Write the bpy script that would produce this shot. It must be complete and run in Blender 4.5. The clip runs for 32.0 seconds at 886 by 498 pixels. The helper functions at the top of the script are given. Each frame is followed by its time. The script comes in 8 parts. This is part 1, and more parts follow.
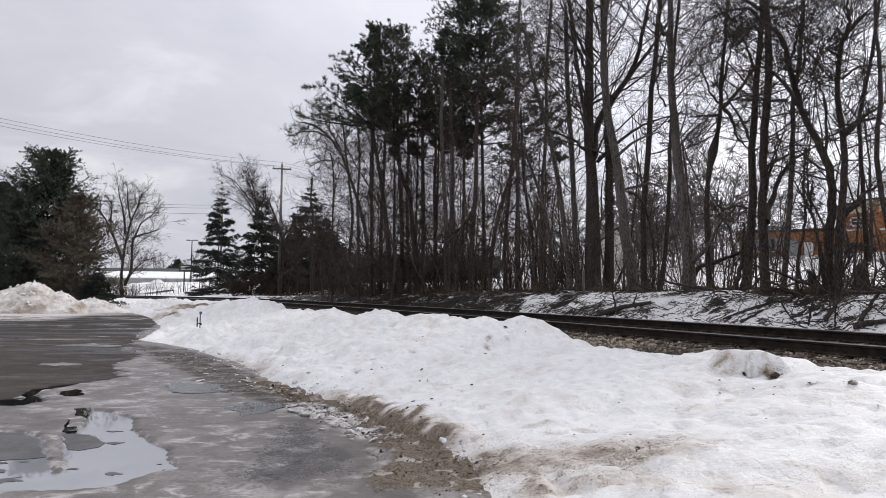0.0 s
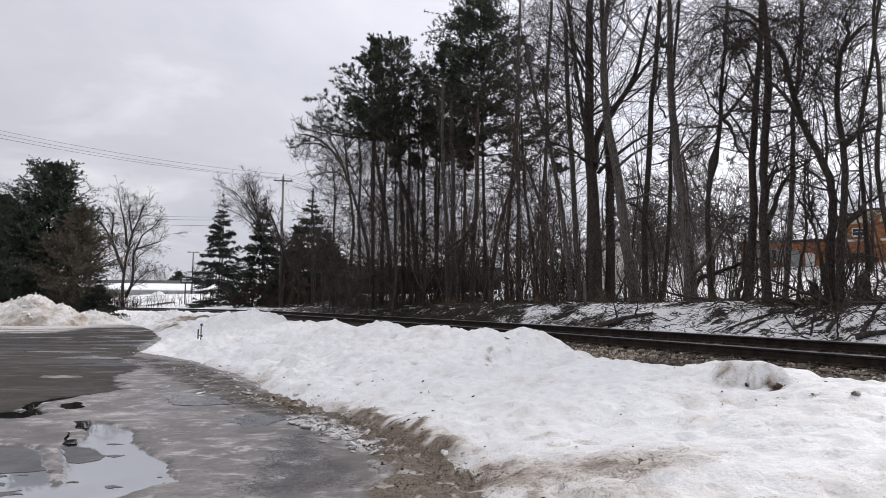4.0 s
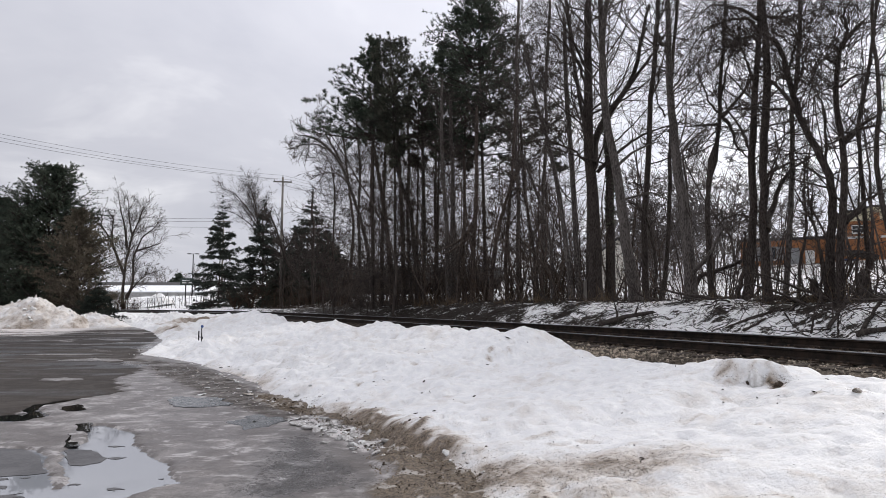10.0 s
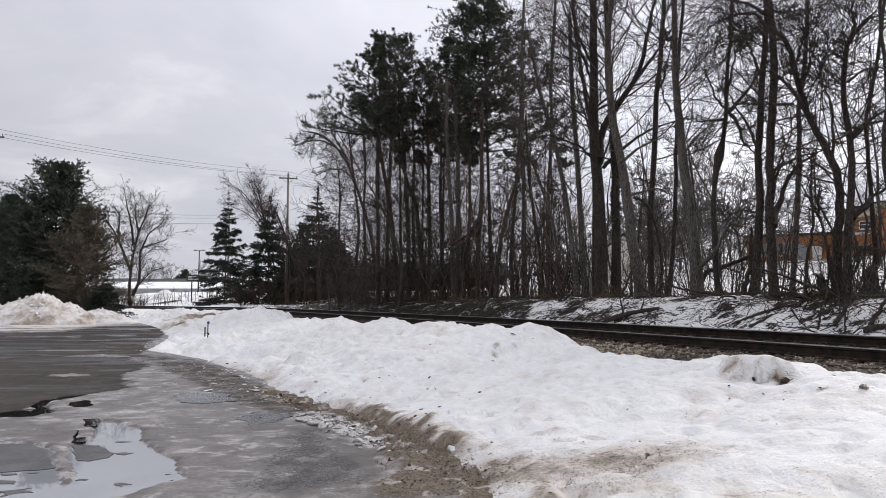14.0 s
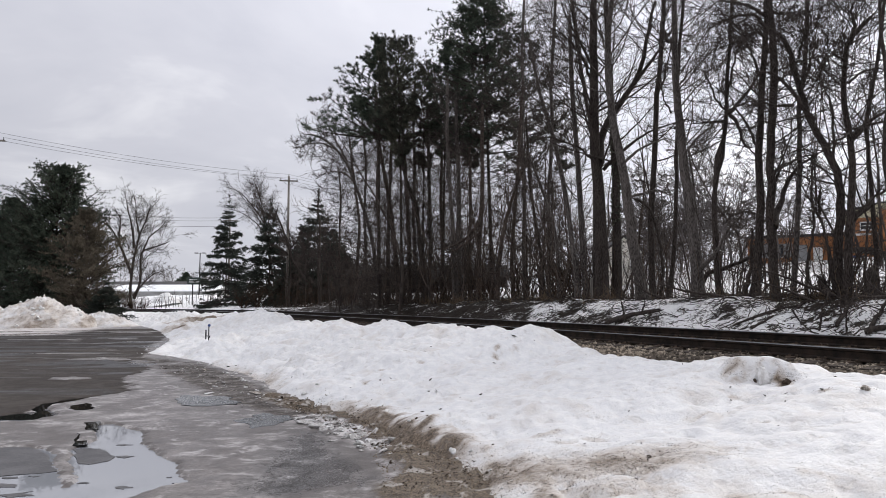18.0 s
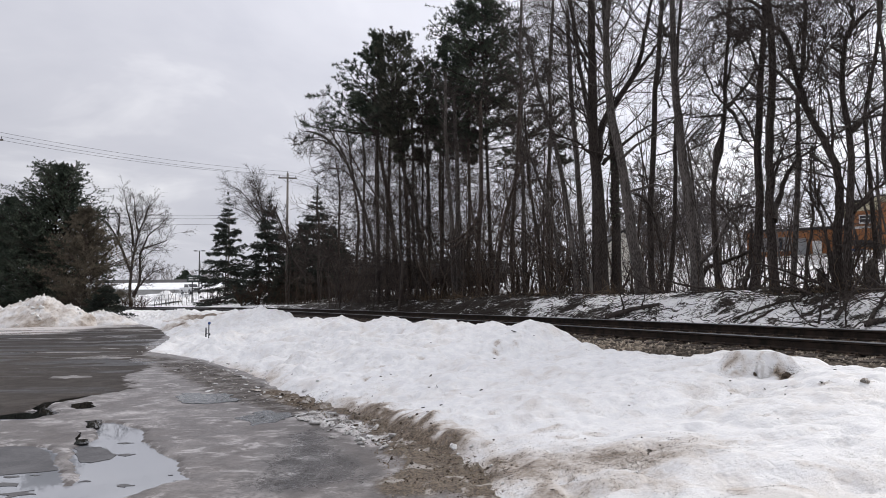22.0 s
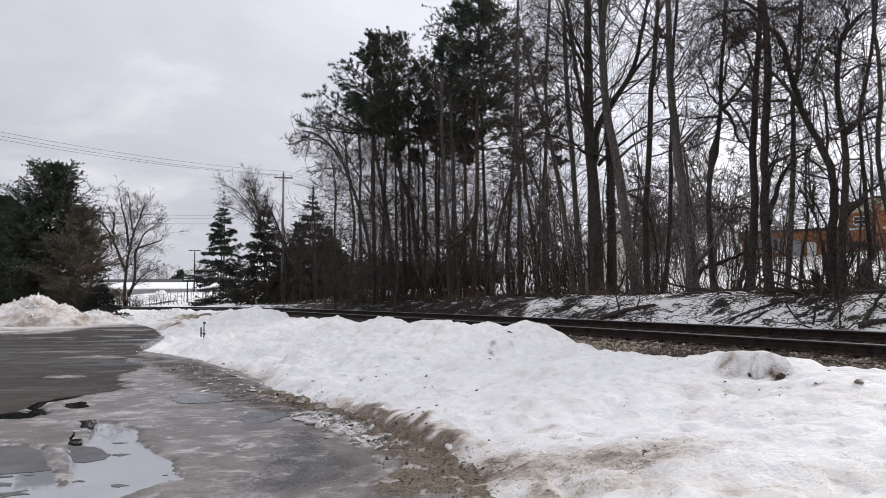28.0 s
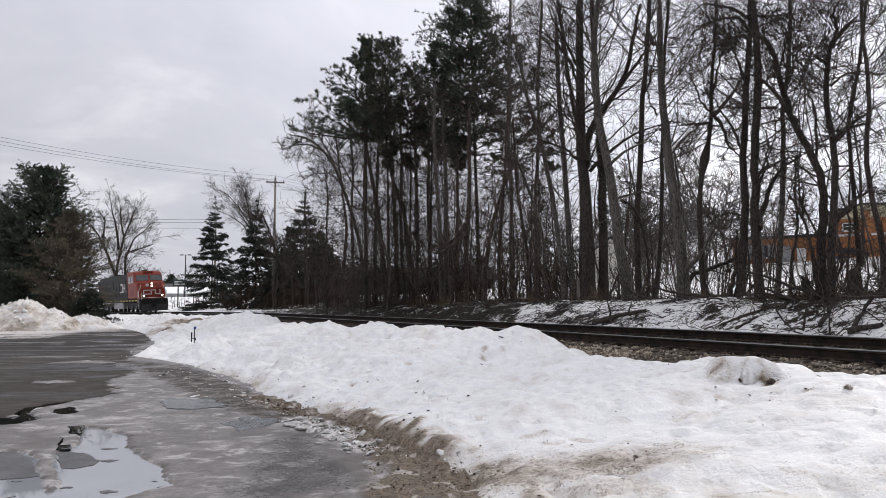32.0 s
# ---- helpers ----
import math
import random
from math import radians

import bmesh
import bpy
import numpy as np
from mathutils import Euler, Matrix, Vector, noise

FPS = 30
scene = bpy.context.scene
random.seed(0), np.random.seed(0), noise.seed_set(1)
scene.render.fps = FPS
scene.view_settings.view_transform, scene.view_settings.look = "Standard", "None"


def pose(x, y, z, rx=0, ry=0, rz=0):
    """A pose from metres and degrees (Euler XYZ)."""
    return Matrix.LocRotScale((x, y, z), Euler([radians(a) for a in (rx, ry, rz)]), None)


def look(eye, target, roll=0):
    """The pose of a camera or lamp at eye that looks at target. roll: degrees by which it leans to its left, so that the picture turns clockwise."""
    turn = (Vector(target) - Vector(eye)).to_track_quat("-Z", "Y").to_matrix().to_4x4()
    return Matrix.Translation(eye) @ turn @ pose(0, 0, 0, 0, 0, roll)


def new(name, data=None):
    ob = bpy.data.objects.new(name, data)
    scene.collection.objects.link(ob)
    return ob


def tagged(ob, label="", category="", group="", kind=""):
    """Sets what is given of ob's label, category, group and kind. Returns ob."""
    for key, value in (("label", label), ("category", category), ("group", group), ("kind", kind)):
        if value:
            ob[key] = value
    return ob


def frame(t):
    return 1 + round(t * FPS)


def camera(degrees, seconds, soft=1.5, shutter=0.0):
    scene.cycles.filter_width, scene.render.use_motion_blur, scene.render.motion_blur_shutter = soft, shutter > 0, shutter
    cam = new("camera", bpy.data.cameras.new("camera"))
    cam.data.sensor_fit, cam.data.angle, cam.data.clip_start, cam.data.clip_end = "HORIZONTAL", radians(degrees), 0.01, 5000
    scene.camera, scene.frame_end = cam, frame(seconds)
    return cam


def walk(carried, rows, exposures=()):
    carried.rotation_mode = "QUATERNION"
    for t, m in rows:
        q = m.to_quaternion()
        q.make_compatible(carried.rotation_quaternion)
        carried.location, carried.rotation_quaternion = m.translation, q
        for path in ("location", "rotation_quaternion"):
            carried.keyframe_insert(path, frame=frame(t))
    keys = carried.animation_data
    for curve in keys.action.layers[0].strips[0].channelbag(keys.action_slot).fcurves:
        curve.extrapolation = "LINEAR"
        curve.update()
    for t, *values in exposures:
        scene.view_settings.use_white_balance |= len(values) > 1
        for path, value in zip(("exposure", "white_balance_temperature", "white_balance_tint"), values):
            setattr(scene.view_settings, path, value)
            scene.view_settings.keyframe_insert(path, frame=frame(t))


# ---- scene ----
EYE = (0.0, 0.0, 1.6)
PATH = [
    (0, 93.63, -0.66, -0.06), (0.5, 93.63, -0.53, -0.14), (1, 93.67, -0.46, -0.26), (1.5, 93.85, -0.52, -0.25),
    (2, 94.03, -0.68, -0.25), (2.5, 94.06, -0.76, -0.14), (3, 94.13, -0.64, -0.08), (3.5, 94.49, -0.54, 0.04), (5.5, 94.65, -0.50, -0.00),
    (6, 94.66, -0.54, -0.12), (6.5, 94.67, -0.49, -0.19), (7, 94.70, -0.42, -0.17), (7.5, 94.71, -0.36, -0.08),
    (8, 94.63, -0.10, -0.02), (8.5, 94.51, 0.00, 0.01), (9, 94.45, -0.00, 0.00), (9.5, 94.52, -0.03, -0.00), (10, 94.58, -0.15, 0.07),
    (10.5, 94.49, -0.12, 0.16), (11, 94.32, -0.05, 0.26), (11.5, 94.28, -0.05, 0.28), (12, 94.34, -0.13, 0.32),
    (12.5, 94.41, -0.13, 0.39), (13, 94.42, -0.12, 0.45), (13.5, 94.32, -0.10, 0.46), (14, 94.26, -0.13, 0.52),
    (14.5, 94.31, -0.27, 0.50), (16.5, 94.63, -0.30, 0.70), (17, 94.49, -0.18, 0.61), (17.5, 94.49, -0.11, 0.58),
    (18, 94.44, 0.02, 0.59), (18.5, 94.37, 0.03, 0.58), (19, 94.30, 0.04, 0.60), (19.5, 94.37, 0.03, 0.58), (20, 94.42, 0.11, 0.57),
    (20.5, 94.39, 0.20, 0.54), (21, 94.28, 0.35, 0.55), (21.5, 94.16, 0.41, 0.57), (22, 94.11, 0.44, 0.57), (22.5, 94.16, 0.36, 0.52),
    (23, 94.23, 0.36, 0.50), (23.5, 94.26, 0.37, 0.51), (24, 94.18, 0.40, 0.49), (24.5, 94.08, 0.46, 0.47), (25, 94.11, 0.45, 0.41),
    (25.5, 94.19, 0.41, 0.37), (27.5, 94.17, 0.22, 0.28), (28, 94.13, 0.30, 0.21), (28.5, 94.17, 0.24, 0.18), (29, 94.22, 0.22, 0.18),
    (29.5, 94.26, 0.16, 0.15), (30, 94.17, 0.21, 0.09), (30.5, 94.15, 0.21, 0.02), (31, 94.24, 0.24, -0.10), (31.5, 94.41, 0.22, -0.25),
    (32, 94.56, 0.20, -0.47),
]
cam = camera(66.0, 32.0, soft=0.8)
walk(cam, [(t, pose(*EYE, rx, ry, rz)) for t, rx, ry, rz in PATH])

# ---- world, sun ----
SUN_AZ, SUN_EL = radians(48), radians(38)
SUN_DIR = Vector((math.sin(SUN_AZ) * math.cos(SUN_EL), math.cos(SUN_AZ) * math.cos(SUN_EL), math.sin(SUN_EL)))


def make_world():
    w = bpy.data.worlds.new("overcast_sky")
    scene.world = w
    w.use_nodes = True
    nt = w.node_tree
    nt.nodes.clear()
    N = nt.nodes.new
    out, bg = N("ShaderNodeOutputWorld"), N("ShaderNodeBackground")
    sky = N("ShaderNodeTexSky")
    sky.sky_type, sky.sun_disc, sky.sun_elevation, sky.sun_rotation = "NISHITA", False, SUN_EL, SUN_AZ
    tc = N("ShaderNodeTexCoord")
    sep = N("ShaderNodeSeparateXYZ")
    nt.links.new(tc.outputs["Generated"], sep.inputs[0])
    # cloud deck: the direction projected on a high plane
    lift = math_node(nt, "ADD", sep.outputs[2], 0.16)
    lift = math_node(nt, "MAXIMUM", lift, 0.08)
    cx = math_node(nt, "DIVIDE", sep.outputs[0], lift)
    cy = math_node(nt, "DIVIDE", sep.outputs[1], lift)
    comb = N("ShaderNodeCombineXYZ")
    nt.links.new(cx, comb.inputs[0])
    nt.links.new(cy, comb.inputs[1])
    n1 = noise_node(nt, comb.outputs[0], 1.2, 5, 0.55, 0.4)
    n2 = noise_node(nt, comb.outputs[0], 0.33, 3, 0.5)
    cloud = math_node(nt, "ADD", math_node(nt, "MULTIPLY", n1, 0.55), math_node(nt, "MULTIPLY", n2, 0.45))
    ramp = ramp_node(nt, cloud, [(0.40, (0.548, 0.555, 0.622)), (0.50, (0.608, 0.612, 0.675)), (0.60, (0.80, 0.80, 0.845))])
    # the deck is brighter overhead and round the hidden sun
    dot = N("ShaderNodeVectorMath")
    dot.operation = "DOT_PRODUCT"
    nt.links.new(tc.outputs["Generated"], dot.inputs[0])
    dot.inputs[1].default_value = SUN_DIR
    near = math_node(nt, "MULTIPLY", math_node(nt, "POWER", math_node(nt, "MAXIMUM", dot.outputs["Value"], 0.0), 3.0), 1.0)
    zen = math_node(nt, "MULTIPLY", math_node(nt, "MAXIMUM", sep.outputs[2], 0.0), 0.75)
    low = math_node(nt, "POWER", math_node(nt, "SUBTRACT", 1.0, math_node(nt, "MINIMUM", math_node(nt, "ABSOLUTE", sep.outputs[2]), 1.0)), 14.0)
    gain = math_node(nt, "ADD", math_node(nt, "ADD", near, zen), math_node(nt, "ADD", math_node(nt, "MULTIPLY", low, 0.32), 0.84))
    mul = N("ShaderNodeVectorMath")
    mul.operation = "SCALE"
    nt.links.new(ramp, mul.inputs[0])
    nt.links.new(gain, mul.inputs["Scale"])
    mix = N("ShaderNodeMix")
    mix.data_type = "RGBA"
    mix.inputs["Factor"].default_value = 0.96
    dim = N("ShaderNodeVectorMath")
    dim.operation = "SCALE"
    dim.inputs["Scale"].default_value = 0.1
    nt.links.new(sky.outputs[0], dim.inputs[0])
    nt.links.new(dim.outputs[0], mix.inputs["A"])
    nt.links.new(mul.outputs[0], mix.inputs["B"])
    nt.links.new(mix.outputs["Result"], bg.inputs[0])
    bg.inputs[1].default_value = 1.0
    nt.links.new(bg.outputs[0], out.inputs[0])
    sun = bpy.data.lights.new("sun", "SUN")
    sun.energy, sun.angle, sun.color = 1.75, radians(11), (1.0, 0.95, 0.87)
    ob = new("sun", sun)
    ob.matrix_world = look(SUN_DIR * 60, (0, 0, 0))


# ---- node helpers ----
def math_node(nt, op, a, b=None):
    n = nt.nodes.new("ShaderNodeMath")
    n.operation = op
    for i, v in enumerate((a, b)):
        if v is None:
            continue
        if isinstance(v, (int, float)):
            n.inputs[i].default_value = v
        else:
            nt.links.new(v, n.inputs[i])
    return n.outputs[0]


def noise_node(nt, vec, scale, detail=4, rough=0.55, distortion=0.0):
    n = nt.nodes.new("ShaderNodeTexNoise")
    n.inputs["Scale"].default_value = scale
    n.inputs["Detail"].default_value = detail
    n.inputs["Roughness"].default_value = rough
    n.inputs["Distortion"].default_value = distortion
    if vec is not None:
        nt.links.new(vec, n.inputs["Vector"])
    return n.outputs[0]


def ramp_node(nt, fac, stops):
    n = nt.nodes.new("ShaderNodeValToRGB")
    e = n.color_ramp.elements
    while len(e) < len(stops):
        e.new(0.5)
    for el, (p, c) in zip(e, stops):
        el.position = p
        el.color = (*c, 1) if len(c) == 3 else c
    nt.links.new(fac, n.inputs[0])
    return n.outputs[0]


def mix_node(nt, fac, a, b):
    n = nt.nodes.new("ShaderNodeMix")
    n.data_type = "RGBA"
    for key, v in (("Factor", fac), ("A", a), ("B", b)):
        if isinstance(v, (int, float)):
            n.inputs[key].default_value = v
        elif isinstance(v, tuple):
            n.inputs[key].default_value = (*v, 1)
        else:
            nt.links.new(v, n.inputs[key])
    return n.outputs["Result"]


def step_node(nt, v, lo, hi):
    n = nt.nodes.new("ShaderNodeMapRange")
    n.interpolation_type = "SMOOTHSTEP"
    n.inputs["From Min"].default_value = lo
    n.inputs["From Max"].default_value = hi
    nt.links.new(v, n.inputs["Value"])
    return n.outputs[0]


def attr_node(nt, name):
    n = nt.nodes.new("ShaderNodeAttribute")
    n.attribute_name = name
    return n.outputs["Fac"]


def material(name):
    m = bpy.data.materials.new(name)
    m.use_nodes = True
    nt = m.node_tree
    b = nt.nodes["Principled BSDF"]
    tc = nt.nodes.new("ShaderNodeTexCoord")
    return m, nt, b, tc.outputs["Object"]


def bump(nt, b, height, strength, distance=0.02):
    n = nt.nodes.new("ShaderNodeBump")
    n.inputs["Strength"].default_value = strength
    n.inputs["Distance"].default_value = distance
    nt.links.new(height, n.inputs["Height"])
    nt.links.new(n.outputs[0], b.inputs["Normal"])


def stretched(nt, vec, sx, sy, sz):
    n = nt.nodes.new("ShaderNodeMapping")
    n.inputs["Scale"].default_value = (sx, sy, sz)
    nt.links.new(vec, n.inputs[0])
    return n.outputs[0]


def plain(name, c1, c2, scale=6.0, rough=0.7, metal=0.0, bump_s=0.2, fine=40.0, spec=0.5, island=0.0, squash=None, grain=0.35):
    """Two-scale varied surface between two colours."""
    m, nt, b, vec = material(name)
    if squash:
        vec = stretched(nt, vec, *squash)
    n1 = noise_node(nt, vec, scale, 4)
    n2 = noise_node(nt, vec, fine, 3)
    f = math_node(nt, "ADD", math_node(nt, "MULTIPLY", n1, 1 - grain), math_node(nt, "MULTIPLY", n2, grain))
    f = step_node(nt, f, 0.38, 0.62)
    if island:
        g = nt.nodes.new("ShaderNodeNewGeometry")
        r = math_node(nt, "MULTIPLY", math_node(nt, "SUBTRACT", g.outputs["Random Per Island"], 0.5), island)
        f = math_node(nt, "ADD", f, r)
        f = step_node(nt, f, 0.0, 1.0)
    nt.links.new(mix_node(nt, f, c1, c2), b.inputs["Base Color"])
    b.inputs["Roughness"].default_value = rough
    b.inputs["Metallic"].default_value = metal
    b.inputs["Specular IOR Level"].default_value = spec
    if bump_s:
        bump(nt, b, n2, bump_s)
    return m


def glowing(name, colour, strength):
    m, nt, b, vec = material(name)
    b.inputs["Base Color"].default_value = (*colour, 1)
    b.inputs["Emission Color"].default_value = (*colour, 1)
    b.inputs["Emission Strength"].default_value = strength
    return m


make_world()

# ---- materials ----
BARK_GREY = plain("bark_grey", (0.043, 0.037, 0.034), (0.134, 0.119, 0.110), 3.0, 0.95, bump_s=1.0, fine=34, spec=0.15, squash=(1, 1, 0.30), grain=0.72)
BARK_DARK = plain("bark_dark", (0.024, 0.0195, 0.0175), (0.073, 0.061, 0.054), 3.0, 0.95, bump_s=1.0, fine=34, spec=0.15, squash=(1, 1, 0.30), grain=0.72)
BARK_RED = plain("bark_reddish", (0.042, 0.033, 0.028), (0.118, 0.094, 0.081), 3.0, 0.95, bump_s=1.0, fine=34, spec=0.15, squash=(1, 1, 0.25), grain=0.72)
TWIG = plain("twig_bark", (0.036, 0.030, 0.028), (0.084, 0.070, 0.063), 1.5, 0.95, bump_s=0, spec=0.1, island=0.6)
TWIG_RED = plain("twig_reddish", (0.033, 0.028, 0.025), (0.078, 0.064, 0.058), 1.5, 0.95, bump_s=0, spec=0.1, island=0.6)
BRUSH = plain("dry_brush", (0.030, 0.021, 0.016), (0.088, 0.062, 0.045), 1.5, 0.95, bump_s=0, spec=0.1, island=0.8)
NEEDLE_PINE = plain("pine_needles", (0.034, 0.047, 0.036), (0.088, 0.106, 0.078), 0.9, 0.8, bump_s=0, fine=6, spec=0.15, island=0.3)
NEEDLE_DULL = plain("old_pine_needles", (0.046, 0.050, 0.040), (0.105, 0.106, 0.080), 0.8, 0.8, bump_s=0, fine=6, spec=0.15, island=0.3)
NEEDLE_DRY = plain("browned_needles", (0.072, 0.063, 0.046), (0.160, 0.134, 0.098), 0.8, 0.8, bump_s=0, fine=6, spec=0.2, island=0.7)
NEEDLE_SPRUCE = plain("spruce_needles", (0.018, 0.024, 0.019), (0.050, 0.060, 0.048), 0.9, 0.75, bump_s=0, fine=6, spec=0.25, island=0.7)
RAIL_SIDE = plain("rusty_rail_steel", (0.009, 0.0075, 0.0065), (0.030, 0.021, 0.016), 5, 0.85, bump_s=0.15, fine=60, spec=0.15)
RUSTY_PLATE = plain("rusty_tie_plate", (0.035, 0.027, 0.021), (0.12, 0.088, 0.066), 8, 0.9, bump_s=0.3, fine=40, spec=0.2)
RAIL_HEAD = plain("worn_rail_head", (0.14, 0.145, 0.155), (0.24, 0.245, 0.26), 3, 0.35, metal=0.9, bump_s=0.05, fine=60, squash=(1, 1, 1))
TIE_WOOD = plain("creosoted_wood", (0.028, 0.023, 0.020), (0.085, 0.068, 0.055), 4, 0.9, bump_s=0.6, fine=30, spec=0.2)
STONE = plain("ballast_stone", (0.080, 0.068, 0.055), (0.43, 0.365, 0.29), 0.9, 0.9, bump_s=0.2, fine=30, island=1.3, spec=0.2)
POLE_WOOD = plain("weathered_pole_wood", (0.10, 0.09, 0.08), (0.21, 0.19, 0.17), 3, 0.9, bump_s=0.4, fine=20, squash=(1, 1, 0.1))
STEEL = plain("galvanised_steel", (0.20, 0.21, 0.22), (0.33, 0.34, 0.35), 4, 0.5, metal=0.6, bump_s=0.05)
DARK_METAL = plain("dark_painted_metal", (0.012, 0.012, 0.013), (0.03, 0.03, 0.032), 4, 0.5, bump_s=0.05)
BRICK_ORANGE = plain("orange_brick", (0.25, 0.100, 0.037), (0.37, 0.162, 0.068), 1.5, 0.9, bump_s=0.3, fine=14)
STUCCO = plain("pale_stucco", (0.46, 0.42, 0.29), (0.58, 0.53, 0.38), 1.5, 0.9, bump_s=0.1, fine=14)
SIDING = plain("pale_siding", (0.66, 0.63, 0.56), (0.76, 0.73, 0.66), 1.5, 0.8, bump_s=0.1, fine=14)
GREY_WALL = plain("grey_wall", (0.30, 0.30, 0.29), (0.42, 0.42, 0.41), 0.6, 0.9, bump_s=0.1, fine=10)
PANEL_GREY = plain("grey_panel", (0.19, 0.195, 0.20), (0.29, 0.295, 0.30), 0.6, 0.8, bump_s=0.1, fine=10)
DARK_ROOF = plain("dark_shingles", (0.022, 0.021, 0.022), (0.05, 0.048, 0.048), 1.0, 0.9, bump_s=0.3, fine=14)
TRIM_WHITE = plain("white_trim", (0.60, 0.60, 0.59), (0.74, 0.74, 0.73), 3, 0.6, bump_s=0.03)
BLUE_PAINT = plain("blue_paint", (0.02, 0.05, 0.16), (0.03, 0.08, 0.23), 3, 0.5, bump_s=0.03)
WINDOW_GLASS = plain("dark_window_glass", (0.02, 0.023, 0.028), (0.05, 0.055, 0.062), 2, 0.08, bump_s=0, spec=0.6)
DEAD_GRASS = plain("dead_grass", (0.06, 0.042, 0.028), (0.17, 0.125, 0.085), 1.5, 0.95, bump_s=0, spec=0.1, island=0.8)
FAR_WOOD = plain("distant_twigs", (0.09, 0.082, 0.08), (0.17, 0.155, 0.15), 0.5, 0.95, bump_s=0, spec=0.1, island=0.6)


def snow_material():
    """Old melting snow: mottled white with a thin film of dust, and soil where the amount of dirt beats the grain."""
    m, nt, b, vec = material("old_snow")
    dirt = attr_node(nt, "dirt")
    n_big = noise_node(nt, vec, 0.7, 5, 0.6, 0.4)
    n_mot = noise_node(nt, stretched(nt, vec, 1.0, 0.7, 1.0), 2.4, 7, 0.66, 0.5)
    n_mid = noise_node(nt, vec, 6.0, 6, 0.68)
    n_fine = noise_node(nt, vec, 26.0, 5, 0.72)
    n_grit = noise_node(nt, vec, 46.0, 4, 0.75)
    clean = mix_node(nt, step_node(nt, n_mid, 0.36, 0.66), (0.735, 0.735, 0.74), (0.845, 0.84, 0.83))
    dust = math_node(nt, "ADD", math_node(nt, "MULTIPLY", n_big, 0.5), math_node(nt, "MULTIPLY", n_mot, 0.5))
    clean = mix_node(nt, math_node(nt, "MULTIPLY", step_node(nt, dust, 0.49, 0.64), 0.56), clean, (0.63, 0.585, 0.54))
    dents = step_node(nt, noise_node(nt, stretched(nt, vec, 1.0, 0.7, 1.0), 8.0, 2, 0.4, 0.2), 0.54, 0.76)
    # shade of the bump's dents, put into the colour as a browner tone
    clean = mix_node(nt, math_node(nt, "MULTIPLY", dents, 0.22), clean, (0.52, 0.46, 0.40))
    n_soil = noise_node(nt, vec, 34.0, 6, 0.78)
    soil = mix_node(nt, step_node(nt, math_node(nt, "ADD", math_node(nt, "MULTIPLY", n_fine, 0.35), math_node(nt, "MULTIPLY", n_soil, 0.65)), 0.40, 0.60), (0.065, 0.047, 0.034), (0.33, 0.255, 0.182))
    k = math_node(nt, "ADD", math_node(nt, "MULTIPLY", n_fine, 0.45), math_node(nt, "MULTIPLY", n_mid, 0.55))
    amount = math_node(nt, "SUBTRACT", math_node(nt, "ADD", dirt, k), 1.0)
    mask = step_node(nt, amount, -0.06, 0.30)
    film = math_node(nt, "MULTIPLY", step_node(nt, amount, -0.42, 0.12), 0.85)
    clean = mix_node(nt, film, clean, (0.47, 0.40, 0.335))
    col = mix_node(nt, mask, clean, soil)
    specks = math_node(nt, "MULTIPLY", step_node(nt, n_grit, 0.55, 0.60), step_node(nt, n_mid, 0.40, 0.62))
    specks = math_node(nt, "MULTIPLY", specks, math_node(nt, "ADD", math_node(nt, "MULTIPLY", dirt, 2.0), 0.06))
    col = mix_node(nt, math_node(nt, "MAXIMUM", math_node(nt, "MINIMUM", specks, 0.8), 0.0), col, (0.06, 0.048, 0.038))
    nt.links.new(col, b.inputs["Base Color"])
    b.inputs["Roughness"].default_value = 0.62
    b.inputs["Specular IOR Level"].default_value = 0.35
    h = math_node(nt, "ADD", math_node(nt, "MULTIPLY", n_mid, 1.0), math_node(nt, "MULTIPLY", n_fine, 0.6))
    h = math_node(nt, "SUBTRACT", h, math_node(nt, "MULTIPLY", dents, 0.5))
    h = math_node(nt, "ADD", h, math_node(nt, "MULTIPLY", mask, math_node(nt, "MULTIPLY", n_soil, 2.2)))
    bump(nt, b, h, 0.62, 0.05)
    return m


def ground_material():
    """Snow with leaf litter showing through by its own patches."""
    m, nt, b, vec = material("snow_and_litter")
    lit = attr_node(nt, "litter")
    n_mid = noise_node(nt, stretched(nt, vec, 0.8, 1.2, 1.0), 3.2, 8, 0.74, 1.0)
    n_fine = noise_node(nt, vec, 15.0, 5, 0.75, 0.5)
    snow = mix_node(nt, step_node(nt, n_mid, 0.4, 0.66), (0.78, 0.78, 0.785), (0.87, 0.868, 0.865))
    soil = mix_node(nt, step_node(nt, n_fine, 0.40, 0.66), (0.005, 0.004, 0.003), (0.036, 0.025, 0.017))
    k = math_node(nt, "ADD", math_node(nt, "MULTIPLY", n_fine, 0.4), math_node(nt, "MULTIPLY", n_mid, 0.6))
    k = math_node(nt, "ADD", math_node(nt, "MULTIPLY", math_node(nt, "SUBTRACT", k, 0.5), 2.4), 0.5)
    mask = step_node(nt, math_node(nt, "SUBTRACT", math_node(nt, "ADD", lit, k), 1.0), -0.03, 0.05)
    nt.links.new(mix_node(nt, mask, snow, soil), b.inputs["Base Color"])
    b.inputs["Roughness"].default_value = 0.8
    b.inputs["Specular IOR Level"].default_value = 0.2
    bump(nt, b, n_fine, 0.6, 0.05)
    return m


